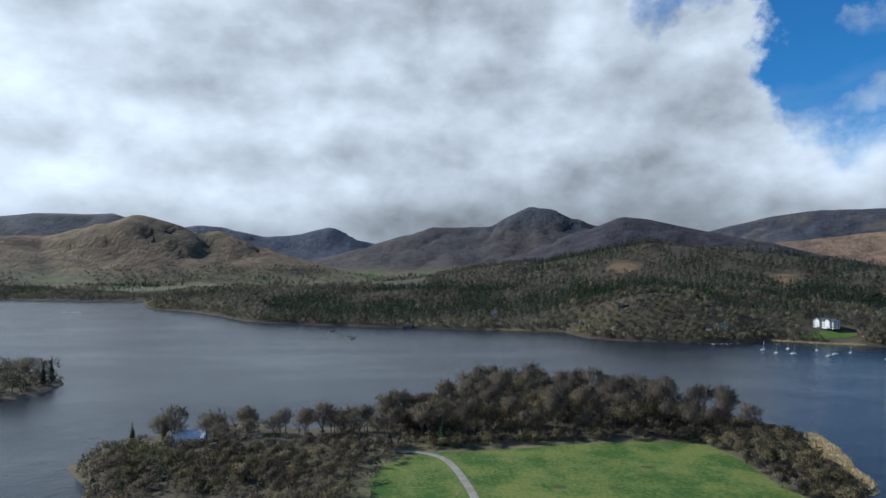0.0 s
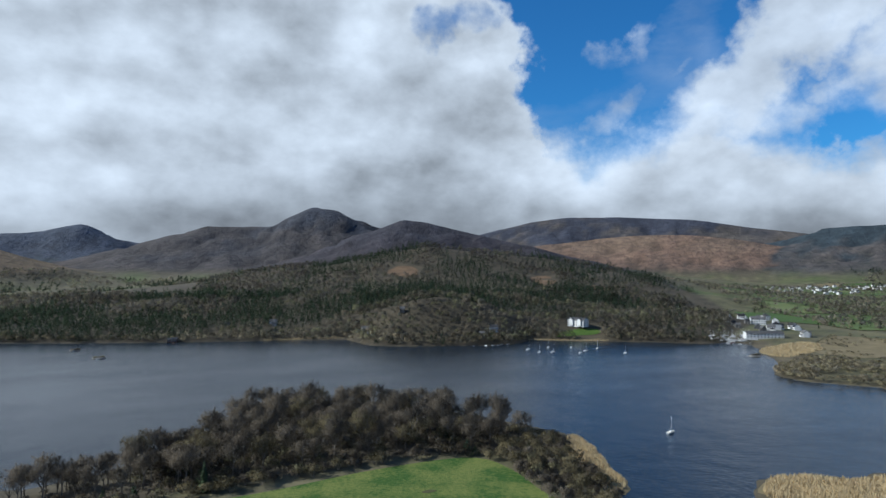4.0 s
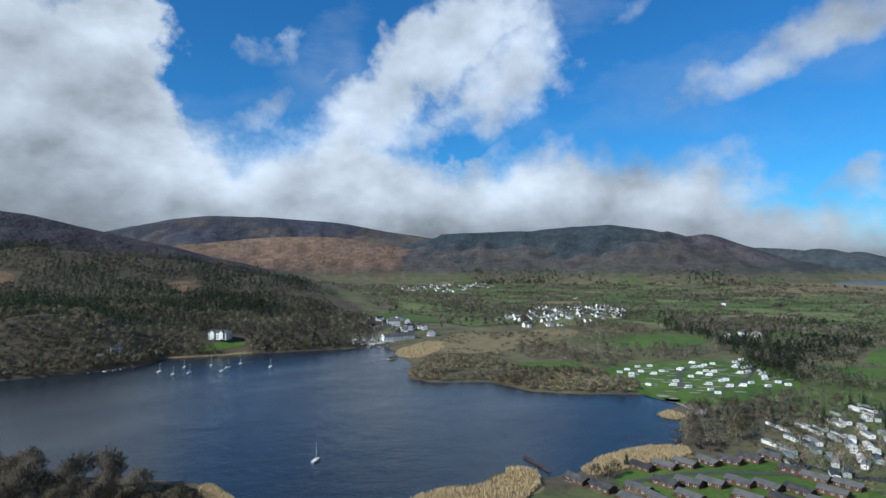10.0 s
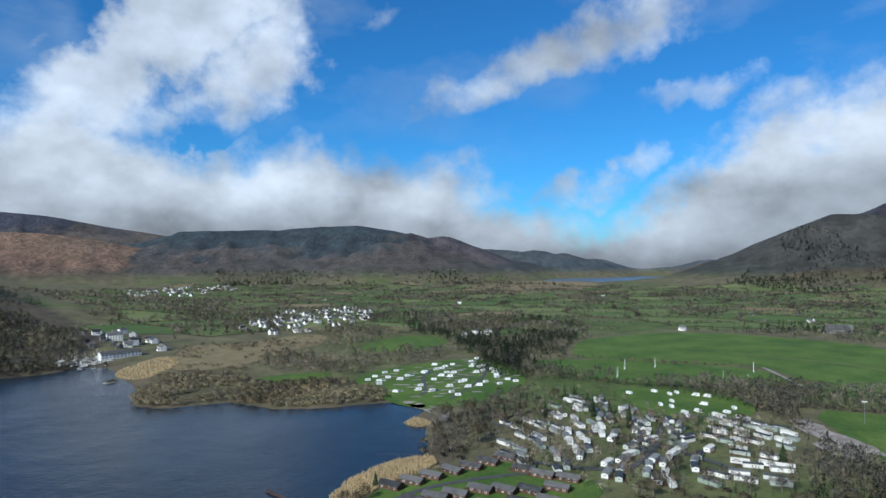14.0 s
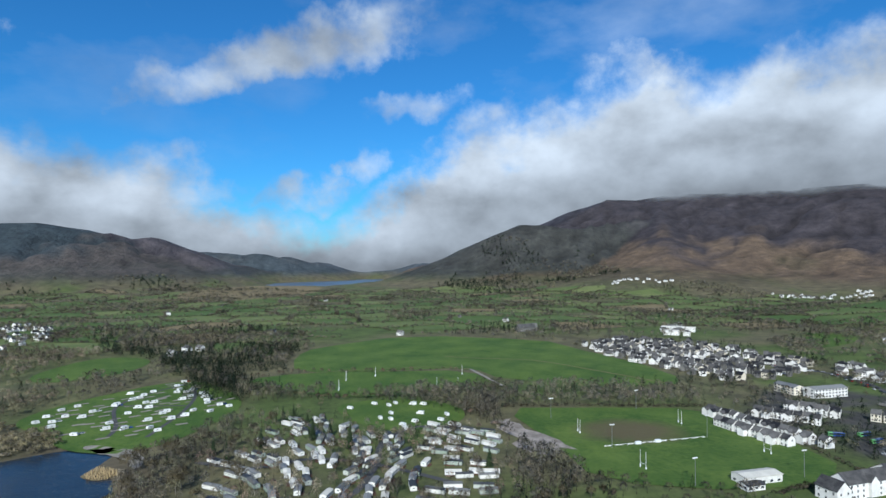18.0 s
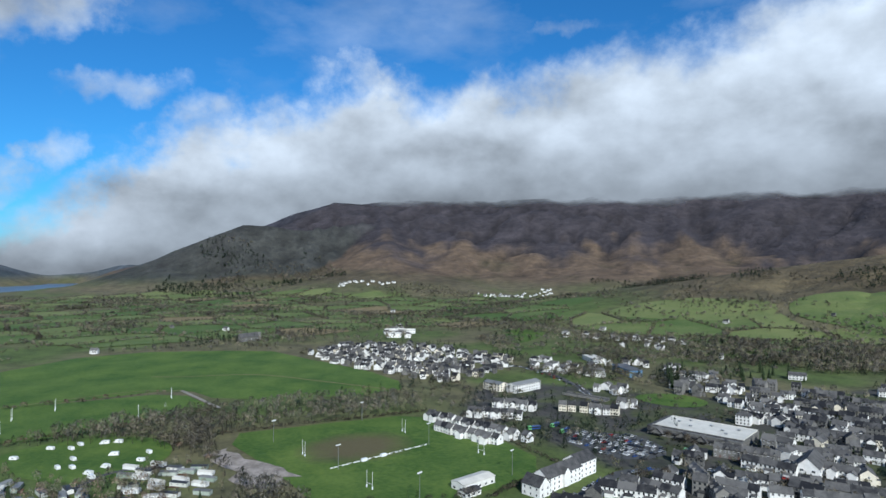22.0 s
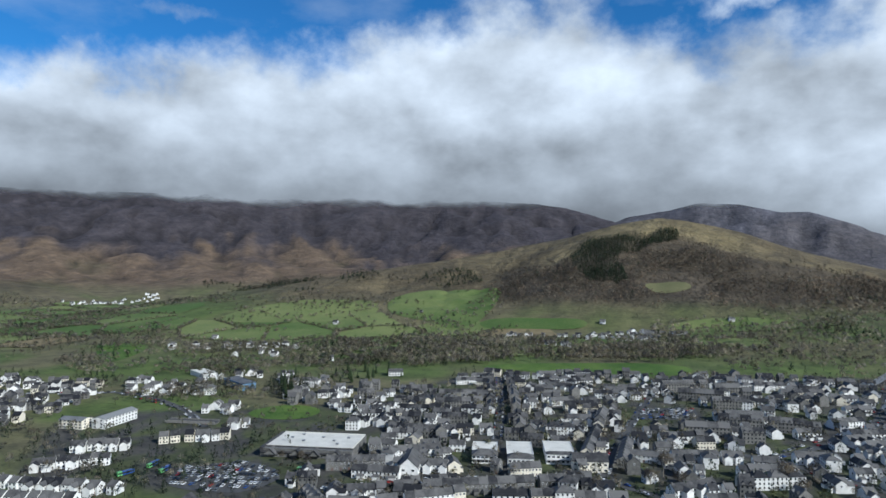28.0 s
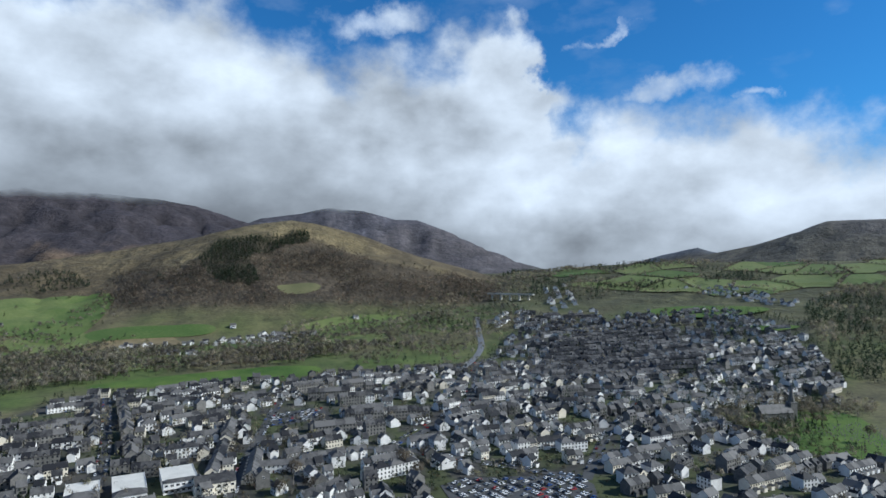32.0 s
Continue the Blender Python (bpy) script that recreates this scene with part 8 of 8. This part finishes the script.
STATICS = [static_caravan(STATIC, "static caravan with pale sides and dark roof"), static_caravan(VAN, "white static caravan with a pale roof", 10.0), static_caravan(STATIC, "long green-grey static caravan with a deck", 11.5)]
rng = random.Random(41)
for zone, way, gx, gy in (([(425, 88), (447, 63), (520, 55), (535, 10), (470, 2), (330, 20), (324, 48), (355, 72)], 28, 13.5, 8.2), ([(330, 20), (470, 2), (535, 10), (478, -20), (460, -50), (380, -55), (318, -20)], -12, 13.5, 7.4),
                          ([(380, -55), (460, -50), (490, -70), (492, -88), (463, -118), (340, -86), (318, -24)], 62, 13.5, 7.2)):
    c, s = math.cos(math.radians(way)), math.sin(math.radians(way))
    mid = np.mean(zone, 0)
    for i in range(-9, 10):
        for j in range(-14, 15):
            if j % 3 == 2:
                continue
            u, v = i * gx + rng.uniform(-3.0, 3.0) + (j % 2) * 3, j * gy + rng.uniform(-1.6, 1.6) + 5.0 * math.sin(i * 0.9 + 0.2 * j)
            x, y = mid[0] + u * c - v * s, mid[1] + u * s + v * c
            if outline_distance(np.array([x]), np.array([y]), zone)[0] < -3 and rng.random() < 0.88 and is_free(x, y, 3.4):
                rng.choices(STATICS, (4, 3, 4))[0].put(at_ground(x, y, way + 22 * math.sin(0.5 * i + 0.35 * j) + rng.gauss(0, 7) + (180 if rng.random() < 0.3 else 0)))
                take(x, y, 3.4)
for line in ([(430, 92), (410, 55), (420, 20), (400, -20), (360, -60)], [(420, 20), (470, 12), (520, 30)], [(400, -20), (450, -30), (482, -60), (470, -100)], [(360, 72), (345, 40), (350, 0), (400, -20)]):
    ribbon("park_lane", line, 4.5, ASPHALT, "grey lane winding between caravans", "road", 0.32)


def lodge():
    root = thing("timber_lodge", "dark brown timber lodge with a grey roof", "lodge", "timber lodges")
    part("wall", Shape().walls(-6, -3.1, 6, 3.1, 0.3, 2.9, 1.2), TIMBER, root)
    part("roof", Shape().gable(-6.9, -3.7, 6.5, 3.7, 2.75, 1.45, 0.15), SLATE, root, "weathered grey roof")
    part("plinth", Shape().box(-5.8, -2.9, -0.6, 5.8, 2.9, 0.3), STONE, root)
    part("veranda", Shape().box(-8.6, -3.1, 0.1, -6, 3.1, 0.35), TIMBER, root)
    part("railing", Shape().box(-8.6, -3.1, 0.9, -8.5, 3.1, 1.0).box(-8.6, -3.1, 0.9, -6, -3.0, 1.0).box(-8.6, 3.0, 0.9, -6, 3.1, 1.0), TIMBER, root)
    for x in (-4, 0.3, 4):
        set_in(WINDOW, "window", root, x, -3.1, 1.1)
    set_in(WIDE_WINDOW, "glazed_door", root, -6, 0, 0.6, -90)
    return Stamp(root)


LODGE = lodge()
rng = random.Random(42)
for x, y in ((255, 141), (251, 126), (292, 121), (301, 112), (311, 104), (322, 95), (331, 86), (341, 78), (351, 69), (259, 111), (274, 103), (281, 94), (287, 85), (296, 74), (298, 62), (300, 49), (307, 36), (332, 56), (325, 45), (322, 31), (243, 108), (250, 98), (262, 88), (276, 66), (283, 52), (288, 38)):
    LODGE.put(at_ground(x, y, 253 + rng.gauss(0, 7)))
    take(x, y, 5)
drape("lodge_lawn", [(246, 112), (285, 136), (350, 86), (338, 40), (318, 10), (290, 20)], TURF, "green lawn between timber lodges", "lawn", 0.25)
ribbon("lodge_lane", [(266, 120), (290, 106), (308, 88), (320, 70), (332, 46), (330, 30)], 4.0, ASPHALT, "grey lane between the lodges", "road", 0.42)


def wheel_shape(r=0.32, w=0.2):
    return Shape().tube((0, -w / 2, 0), (0, w / 2, 0), r, r, 10).mesh("wheel", TYRE)


WHEEL = wheel_shape()


def touring_caravan():
    root = thing("touring_caravan", "white touring caravan on campsite turf", "caravan", "touring caravans")
    prof = [(-2.7, 0.5), (2.4, 0.5), (2.8, 1.3), (2.3, 2.5), (-2.4, 2.55), (-2.8, 1.5)]
    v = [(x, -1.1, z) for x, z in prof] + [(x, 1.1, z) for x, z in prof]
    part("body", Shape().add(v, [(5, 4, 3, 2, 1, 0), (6, 7, 8, 9, 10, 11)] + [(k, (k + 1) % 6, (k + 1) % 6 + 6, k + 6) for k in range(6)]), VAN, root)
    set_in(CARAVAN_WINDOW, "window", root, 0.2, -1.1, 1.4)
    set_in(CARAVAN_WINDOW, "window", root, 0.2, 1.1, 1.4, 180)
    for s in (-1, 1):
        set_in(WHEEL, "wheel", root, 0, s * 1.0, 0.32)
    part("drawbar", Shape().box(2.6, -0.06, 0.45, 4.0, 0.06, 0.55), GREY_METAL, root)
    return Stamp(root)


def motorhome():
    root = thing("motorhome", "white motorhome parked on the campsite", "motorhome", "motorhomes")
    prof = [(-3.3, 0.45), (3.3, 0.45), (3.4, 1.1), (2.5, 1.4), (1.9, 2.1), (2.2, 2.4), (1.6, 2.85), (-3.3, 2.85)]
    n = len(prof)
    v = [(x, -1.1, z) for x, z in prof] + [(x, 1.1, z) for x, z in prof]
    part("body", Shape().add(v, [tuple(range(n))[::-1], tuple(range(n, 2 * n))] + [(k, (k + 1) % n, (k + 1) % n + n, k + n) for k in range(n)]), VAN, root)
    part("windscreen", Shape().add([(2.48, -0.95, 1.46), (2.48, 0.95, 1.46), (1.96, 0.95, 2.1), (1.96, -0.95, 2.1)], [(0, 1, 2, 3)]), GLASS, root)
    set_in(CARAVAN_WINDOW, "window", root, -1, -1.1, 1.5)
    set_in(CARAVAN_WINDOW, "window", root, -1, 1.1, 1.5, 180)
    for x in (-2, 2.4):
        for s in (-1, 1):
            set_in(WHEEL, "wheel", root, x, s * 1.0, 0.32)
    return Stamp(root)


PAINTS = [surface("car_paint_" + n, tuple(v * 0.85 for v in c), c, 0.5, 4.0, 0.25, 0.0, coat=0.5) for n, c in (
    ("white", (0.7, 0.7, 0.7)), ("silver", (0.36, 0.37, 0.38)), ("black", (0.02, 0.02, 0.022)), ("blue", (0.03, 0.07, 0.22)), ("red", (0.32, 0.03, 0.025)), ("grey", (0.12, 0.125, 0.13)))]


def car_shapes():
    prof = [(-2.1, 0.35), (2.1, 0.35), (2.15, 0.75), (1.2, 0.92), (-1.9, 0.98), (-2.15, 0.8)]
    n = len(prof)
    body = Shape().add([(x, -0.86, z) for x, z in prof] + [(x, 0.86, z) for x, z in prof], [tuple(range(n))[::-1], tuple(range(n, 2 * n))] + [(k, (k + 1) % n, (k + 1) % n + n, k + n) for k in range(n)])
    cab = Shape().add([(-1.75, -0.8, 0.96), (1.1, -0.8, 0.92), (0.35, -0.66, 1.42), (-1.3, -0.66, 1.45), (-1.75, 0.8, 0.96), (1.1, 0.8, 0.92), (0.35, 0.66, 1.42), (-1.3, 0.66, 1.45)],
                      [(0, 1, 2, 3), (5, 4, 7, 6), (1, 5, 6, 2), (4, 0, 3, 7), (3, 2, 6, 7)])
    roof = Shape().box(-1.3, -0.66, 1.42, 0.35, 0.66, 1.48)
    return body, cab, roof


def car(paint):
    name = paint.name.split("_")[-1]
    root = thing("car", f"parked {name} car with dark windows", "car", "parked cars")
    body, cab, roof = car_shapes()
    part("body", body, paint, root)
    part("glazing", cab, GLASS, root)
    part("roof_panel", roof, paint, root)
    for x in (-1.3, 1.3):
        for s in (-1, 1):
            set_in(WHEEL, "wheel", root, x, s * 0.8, 0.32)
    return Stamp(root)


TOURER, HOME, CARS = touring_caravan(), motorhome(), [car(p) for p in PAINTS]
rng = random.Random(43)
CAMP = [(556, 245), (620, 228), (710, 158), (660, 115), (593, 88), (540, 105), (490, 150), (500, 195)]
x, y = scatter(CAMP, 17, 44, lambda x, y: 0 * x + 0.62)
for k, (px, py) in enumerate(zip(x, y)):
    rng.choice((TOURER, TOURER, HOME)).put(at_ground(px, py, 120 + rng.gauss(0, 15)))
    if rng.random() < 0.3:
        rng.choice(CARS).put(at_ground(px + 4, py - 3.5, 120 + rng.gauss(0, 15)))
x, y = scatter([(565, 0), (576, -40), (568, -80), (531, -102), (486, -86), (476, -44), (508, -14)], 19, 45, lambda x, y: 0 * x + 0.75)
for px, py in zip(x, y):
    rng.choice((TOURER, HOME)).put(at_ground(px, py, 40 + rng.gauss(0, 20)))
for line in ([(506, 168), (530, 170), (600, 190), (660, 170), (690, 150)], [(500, 140), (560, 130), (620, 130), (670, 140)], [(600, 190), (590, 130)]):
    ribbon("camp_lane", line, 3.2, ASPHALT, "narrow grey campsite lane", "road", 0.45)
pads = Shape()
for px, py in zip(*scatter(CAMP, 13, 47, lambda x, y: 0 * x + 0.6)):
    z, a = height(px, py) + 0.42, math.radians(120 + rng.gauss(0, 12))
    c, s = math.cos(a), math.sin(a)
    pads.add([(px + c * u - s * v, py + s * u + c * v, z) for u, v in ((-4.5, -2), (4.5, -2), (4.5, 2), (-4.5, 2))], [(0, 1, 2, 3)])
tagged(new("hardstanding", pads.mesh("hardstanding", GRAVEL)), "gravel standings for caravans in the turf", "hardstanding", kind="stuff")
CAR_ROWS = []
for outline, way, row in ((YARDS["supermarket_car_park"], 100, 7.5), (YARDS["upper_car_park"], 60, 8.0), (YARDS["lower_car_park"], 20, 8.0)):
    c, s = math.cos(math.radians(way)), math.sin(math.radians(way))
    mid = np.mean(outline, 0)
    for i in range(-12, 13):
        for j in range(-26, 27):
            u, v = i * row, j * 2.7
            px, py = mid[0] + u * c - v * s, mid[1] + u * s + v * c
            if outline_distance(np.array([px]), np.array([py]), outline)[0] < -3 and rng.random() < 0.7:
                CAR_ROWS.append((px, py, way + (180 if rng.random() < 0.5 else 0)))
for line in STREETS:
    for a, b in zip(line, line[1:]):
        size, turn = math.hypot(b[0] - a[0], b[1] - a[1]), math.degrees(math.atan2(b[1] - a[1], b[0] - a[0]))
        for k in range(int(size / 6)):
            for side in (-1, 1):
                if rng.random() < 0.5:
                    px = a[0] + (b[0] - a[0]) * (k + 0.5) * 6 / size - side * 3.0 * math.sin(math.radians(turn))
                    py = a[1] + (b[1] - a[1]) * (k + 0.5) * 6 / size + side * 3.0 * math.cos(math.radians(turn))
                    CAR_ROWS.append((px, py, turn))
rng.shuffle(CAR_ROWS)
CAR_ROWS.sort(key=lambda p: math.hypot(p[0] - 60, p[1] + 40) > 430)
for k, (px, py, turn) in enumerate(CAR_ROWS):
    if k < 64:
        m = at_ground(px, py, turn)
        m.translation.z += 0.3
        rng.choices(CARS, (4, 4, 4, 2, 2, 4))[0].put(m)


def far_cars(rows):
    """The rest of the parked cars, joined colour by colour."""
    body, cab, roof = car_shapes()
    lot = random.Random(48)
    picks = [lot.choices(range(6), (30, 22, 20, 5, 5, 18))[0] for _ in rows]
    for n, paint in enumerate(PAINTS):
        s = Shape()
        for px, py, turn in (r for r, pick in zip(rows, picks) if pick == n):
            z, c, d = height(px, py) + 0.3, math.cos(math.radians(turn)), math.sin(math.radians(turn))
            for shape, slot in ((body, 0), (cab, 1), (roof, 0)):
                s.add([(px + c * v[0] - d * v[1], py + d * v[0] + c * v[1], z + v[2]) for v in shape.verts], shape.faces, slot)
        if s.verts:
            tagged(new("parked_cars", s.mesh("parked_cars", paint, GLASS)), "rows of parked cars", "cars", kind="stuff")


far_cars(CAR_ROWS[64:])


def bus():
    root = thing("bus", "blue and green town bus at a stop", "bus")
    blue, green = PAINTS[3], surface("bus_green", (0.10, 0.30, 0.10), (0.16, 0.40, 0.14), 0.4, 4.0, 0.3, 0.0)
    part("body", Shape().box(-5.5, -1.25, 0.4, 2.5, 1.25, 3.0), blue, root)
    part("front_section", Shape().box(2.5, -1.25, 0.4, 5.5, 1.25, 3.0), green, root)
    for s in (-1, 1):
        part("window_band", Shape().box(-5.2, s * 1.26 - 0.02, 1.4, 5.2, s * 1.26 + 0.02, 2.5), GLASS, root)
    for x in (-3.6, 3.6):
        for s in (-1, 1):
            set_in(WHEEL, "wheel", root, x, s * 1.15, 0.45)
    return Stamp(root)


BUS = bus()
for x, y, turn in ((284, -396, 10), (392, -372, 100), (396, -352, 70), (376, -366, 100)):
    m = at_ground(x, y, turn)
    m.translation.z += 0.35
    BUS.put(m)


# ---- boats, jetties and the shore ----
def sailing_boat(size, label):
    root = thing("sailing_boat", label, "boat", "moored boats")
    ring = [(-0.5, 0.32), (-0.2, 0.4), (0.15, 0.36), (0.38, 0.2), (0.5, 0.0)]
    outline = [(x * size, y * size * 0.42) for x, y in ring] + [(x * size, -y * size * 0.42) for x, y in ring[-2::-1]]
    n = len(outline)
    top = [(x, y, size * 0.12 + 0.04 * max(x, 0)) for x, y in outline]
    low = [(x * 0.9, y * 0.6, -0.15) for x, y in outline]
    part("hull", Shape().add(low + top, [(k, (k + 1) % n, (k + 1) % n + n, k + n) for k in range(n)]), WHITE_METAL, root)
    part("deck", Shape().add([(x * 0.97, y * 0.95, z - 0.06) for x, y, z in top], [tuple(range(n))]), CREAM, root)
    part("cabin", Shape().add([(-0.12 * size, -0.09 * size, 0.1 * size), (0.2 * size, -0.06 * size, 0.1 * size), (0.2 * size, 0.06 * size, 0.1 * size), (-0.12 * size, 0.09 * size, 0.1 * size),
                               (-0.1 * size, -0.07 * size, 0.19 * size), (0.12 * size, -0.05 * size, 0.17 * size), (0.12 * size, 0.05 * size, 0.17 * size), (-0.1 * size, 0.07 * size, 0.19 * size)],
                              [(0, 1, 5, 4), (1, 2, 6, 5), (2, 3, 7, 6), (3, 0, 4, 7), (4, 5, 6, 7)]), WHITE_METAL, root)
    part("mast", Shape().tube((0.08 * size, 0, 0.12 * size), (0.08 * size, 0, 1.3 * size), 0.08, 0.05, 6), WHITE_METAL, root)
    part("boom", Shape().tube((0.08 * size, 0, 0.3 * size), (-0.4 * size, 0, 0.28 * size), 0.1, 0.1, 5), SHEET, root, "boom with a furled blue sail")
    return Stamp(root)


YACHT = sailing_boat(7.5, "white sailing boat moored with sails furled")
for x, y, turn in ((199, 274, 20), (288, 616, 30), (289, 592, 40), (304, 587, 20), (342, 610, 50), (330, 571, 30), (345, 583, 10), (368, 594, 40), (376, 552, 30), (318, 622, 45)):
    YACHT.put(pose(x, y, 0, 0, 0, turn))


def dinghy(label):
    root = thing("rowing_boat", label, "boat", "small boats")
    part("hull", Shape().add([(-2, -0.6, 0.5), (1, -0.7, 0.5), (2.2, 0, 0.6), (1, 0.7, 0.5), (-2, 0.6, 0.5), (-1.8, -0.4, -0.1), (1, -0.4, -0.1), (1.8, 0, 0), (1, 0.4, -0.1), (-1.8, 0.4, -0.1)],
                             [(0, 5, 6, 1), (1, 6, 7, 2), (2, 7, 8, 3), (3, 8, 9, 4), (4, 9, 5, 0), (5, 9, 8, 7, 6)]), VAN, root)
    for x in (-1, 0.4):
        part("thwart", Shape().box(x - 0.15, -0.6, 0.35, x + 0.15, 0.6, 0.42), TIMBER, root)
    return Stamp(root)


DINGHY = dinghy("small pale boat at the marina")
rng = random.Random(46)
for k in range(22):
    x, y = 545 + rng.uniform(0, 50), 560 + rng.uniform(0, 45)
    DINGHY.put(pose(x, y, max(height(x, y) + 0.3, 0.0), 0, 0, rng.uniform(0, 180)))
for px, py in zip(*scatter([(545, 597), (566, 578), (584, 566), (600, 590), (572, 612), (552, 612)], 5.6, 50)):
    YACHT.put(pose(px, py, max(height(px, py), 0.0) + 0.5, 0, 0, rng.uniform(0, 180)))
for k in range(10):
    DINGHY.put(pose(243 + 5 * k + rng.uniform(-2, 2), 668 + rng.uniform(-6, 2), 0.0, 0, 0, rng.uniform(0, 180)))
for k in range(16):
    x, y = -212 + rng.uniform(0, 78), 258 + rng.uniform(0, 26)
    DINGHY.put(pose(x, y, height(x, y) + 0.35, 0, 0, rng.uniform(0, 180)))
for x, y in ((-172, 713), (-208, 788), (-640, 1150)):
    DINGHY.put(pose(x, y, 0, 0, 0, 40))


def jetty(a, b, label, deck=True):
    root = thing("jetty", label, "jetty")
    size = math.hypot(b[0] - a[0], b[1] - a[1])
    for k in range(int(size / 2.2) + 1):
        for s in ((-0.7, 0.7) if deck else (0,)):
            part("pile", Shape().tube((k * 2.2, s, -2), (k * 2.2, s, 1.2), 0.14, 0.12, 6), TIMBER, root)
        if deck:
            part("plank", Shape().box(k * 2.2, -0.8, 0.75, k * 2.2 + 2.05, 0.8, 0.85), TIMBER, root)
    root.matrix_basis = pose(a[0], a[1], 0, 0, 0, math.degrees(math.atan2(b[1] - a[1], b[0] - a[0])))


jetty((262, 160), (276, 184), "dark timber jetty running into the lake")
jetty((354, 117), (348, 151), "row of old timber posts in the shallows", False)
jetty((568, 585), (548, 570), "short landing stage at the marina")
jetty((-107, 830), (-104, 815), "short jetty below the boathouse")


def islet(x, y, r, label):
    root = thing("islet", label, "islet")
    s = Shape()
    n = 14
    rng2 = random.Random(int(x))
    ring = [(x + math.cos(6.283 * k / n) * r * rng2.uniform(0.8, 1.2), y + math.sin(6.283 * k / n) * r * 0.6 * rng2.uniform(0.8, 1.2)) for k in range(n)]
    s.add([(a, b, -0.6) for a, b in ring] + [(x + (a - x) * 0.8, y + (b - y) * 0.8, 0.5) for a, b in ring], [(k, (k + 1) % n, (k + 1) % n + n, k + n) for k in range(n)] + [tuple(range(n, 2 * n))])
    part("bank", s, SHINGLE, root)


for x, y, r in ((496, 486, 9), (-172, 718, 8), (-208, 792, 7)):
    islet(x, y, r, "tiny stony islet with low bushes")
    for k in range(5):
        ob = BUSH[k % 4].put(pose(x + rng.uniform(-0.5, 0.5) * r, y + rng.uniform(-0.25, 0.25) * r, 0.3, 0, 0, 70 * k))
        ob.scale = (0.6, 0.6, 0.5)

RIVER = surface("river_shallows", (0.06, 0.063, 0.066), (0.15, 0.15, 0.15), 0.1, 1.0, 0.3, 0.3)
ribbon("river_water", [(-330, -1250), (-283, -1097), (-250, -985), (-209, -896), (-168, -825)], 10, RIVER, "shallow grey river bending past the town", "river", 0.35)


def road_bridge():
    root = thing("road_bridge", "low stone road bridge over the river", "bridge")
    part("deck", Shape().box(-24, -4.2, 1.2, 24, 4.2, 2.0), ASPHALT, root)
    for side in (-1, 1):
        a, b = sorted((side * 4.2, side * 4.7))
        part("parapet", Shape().box(-24, a, 0.6, 24, b, 3.1), STONE, root)
    for x in (-22, -7.5, 7.5, 22):
        part("pier", Shape().box(x - 1.3, -4.2, -1.0, x + 1.3, 4.2, 1.2), STONE, root)
    root.matrix_basis = at_ground(450, -478, 10)


road_bridge()

stones = Shape()
for px, py in zip(*scatter([(-385, -440), (-372, -488), (-440, -490), (-450, -470), (-425, -440), (-395, -425)], 3.6, 49, lambda x, y: 0 * x + 0.7)):
    z = height(px, py) + 0.2
    stones.box(px - 0.35, py - 0.12, z, px + 0.35, py + 0.12, z + 1.1)
tagged(new("gravestones", stones.mesh("gravestones", STONE)), "rows of weathered grey gravestones on the lawn", "gravestones", kind="stuff")

# stamps that found no place
for stamp in Stamp.made:
    if not stamp.used:
        for ob in list(stamp.ob.children_recursive) + [stamp.ob]:
            bpy.data.objects.remove(ob)
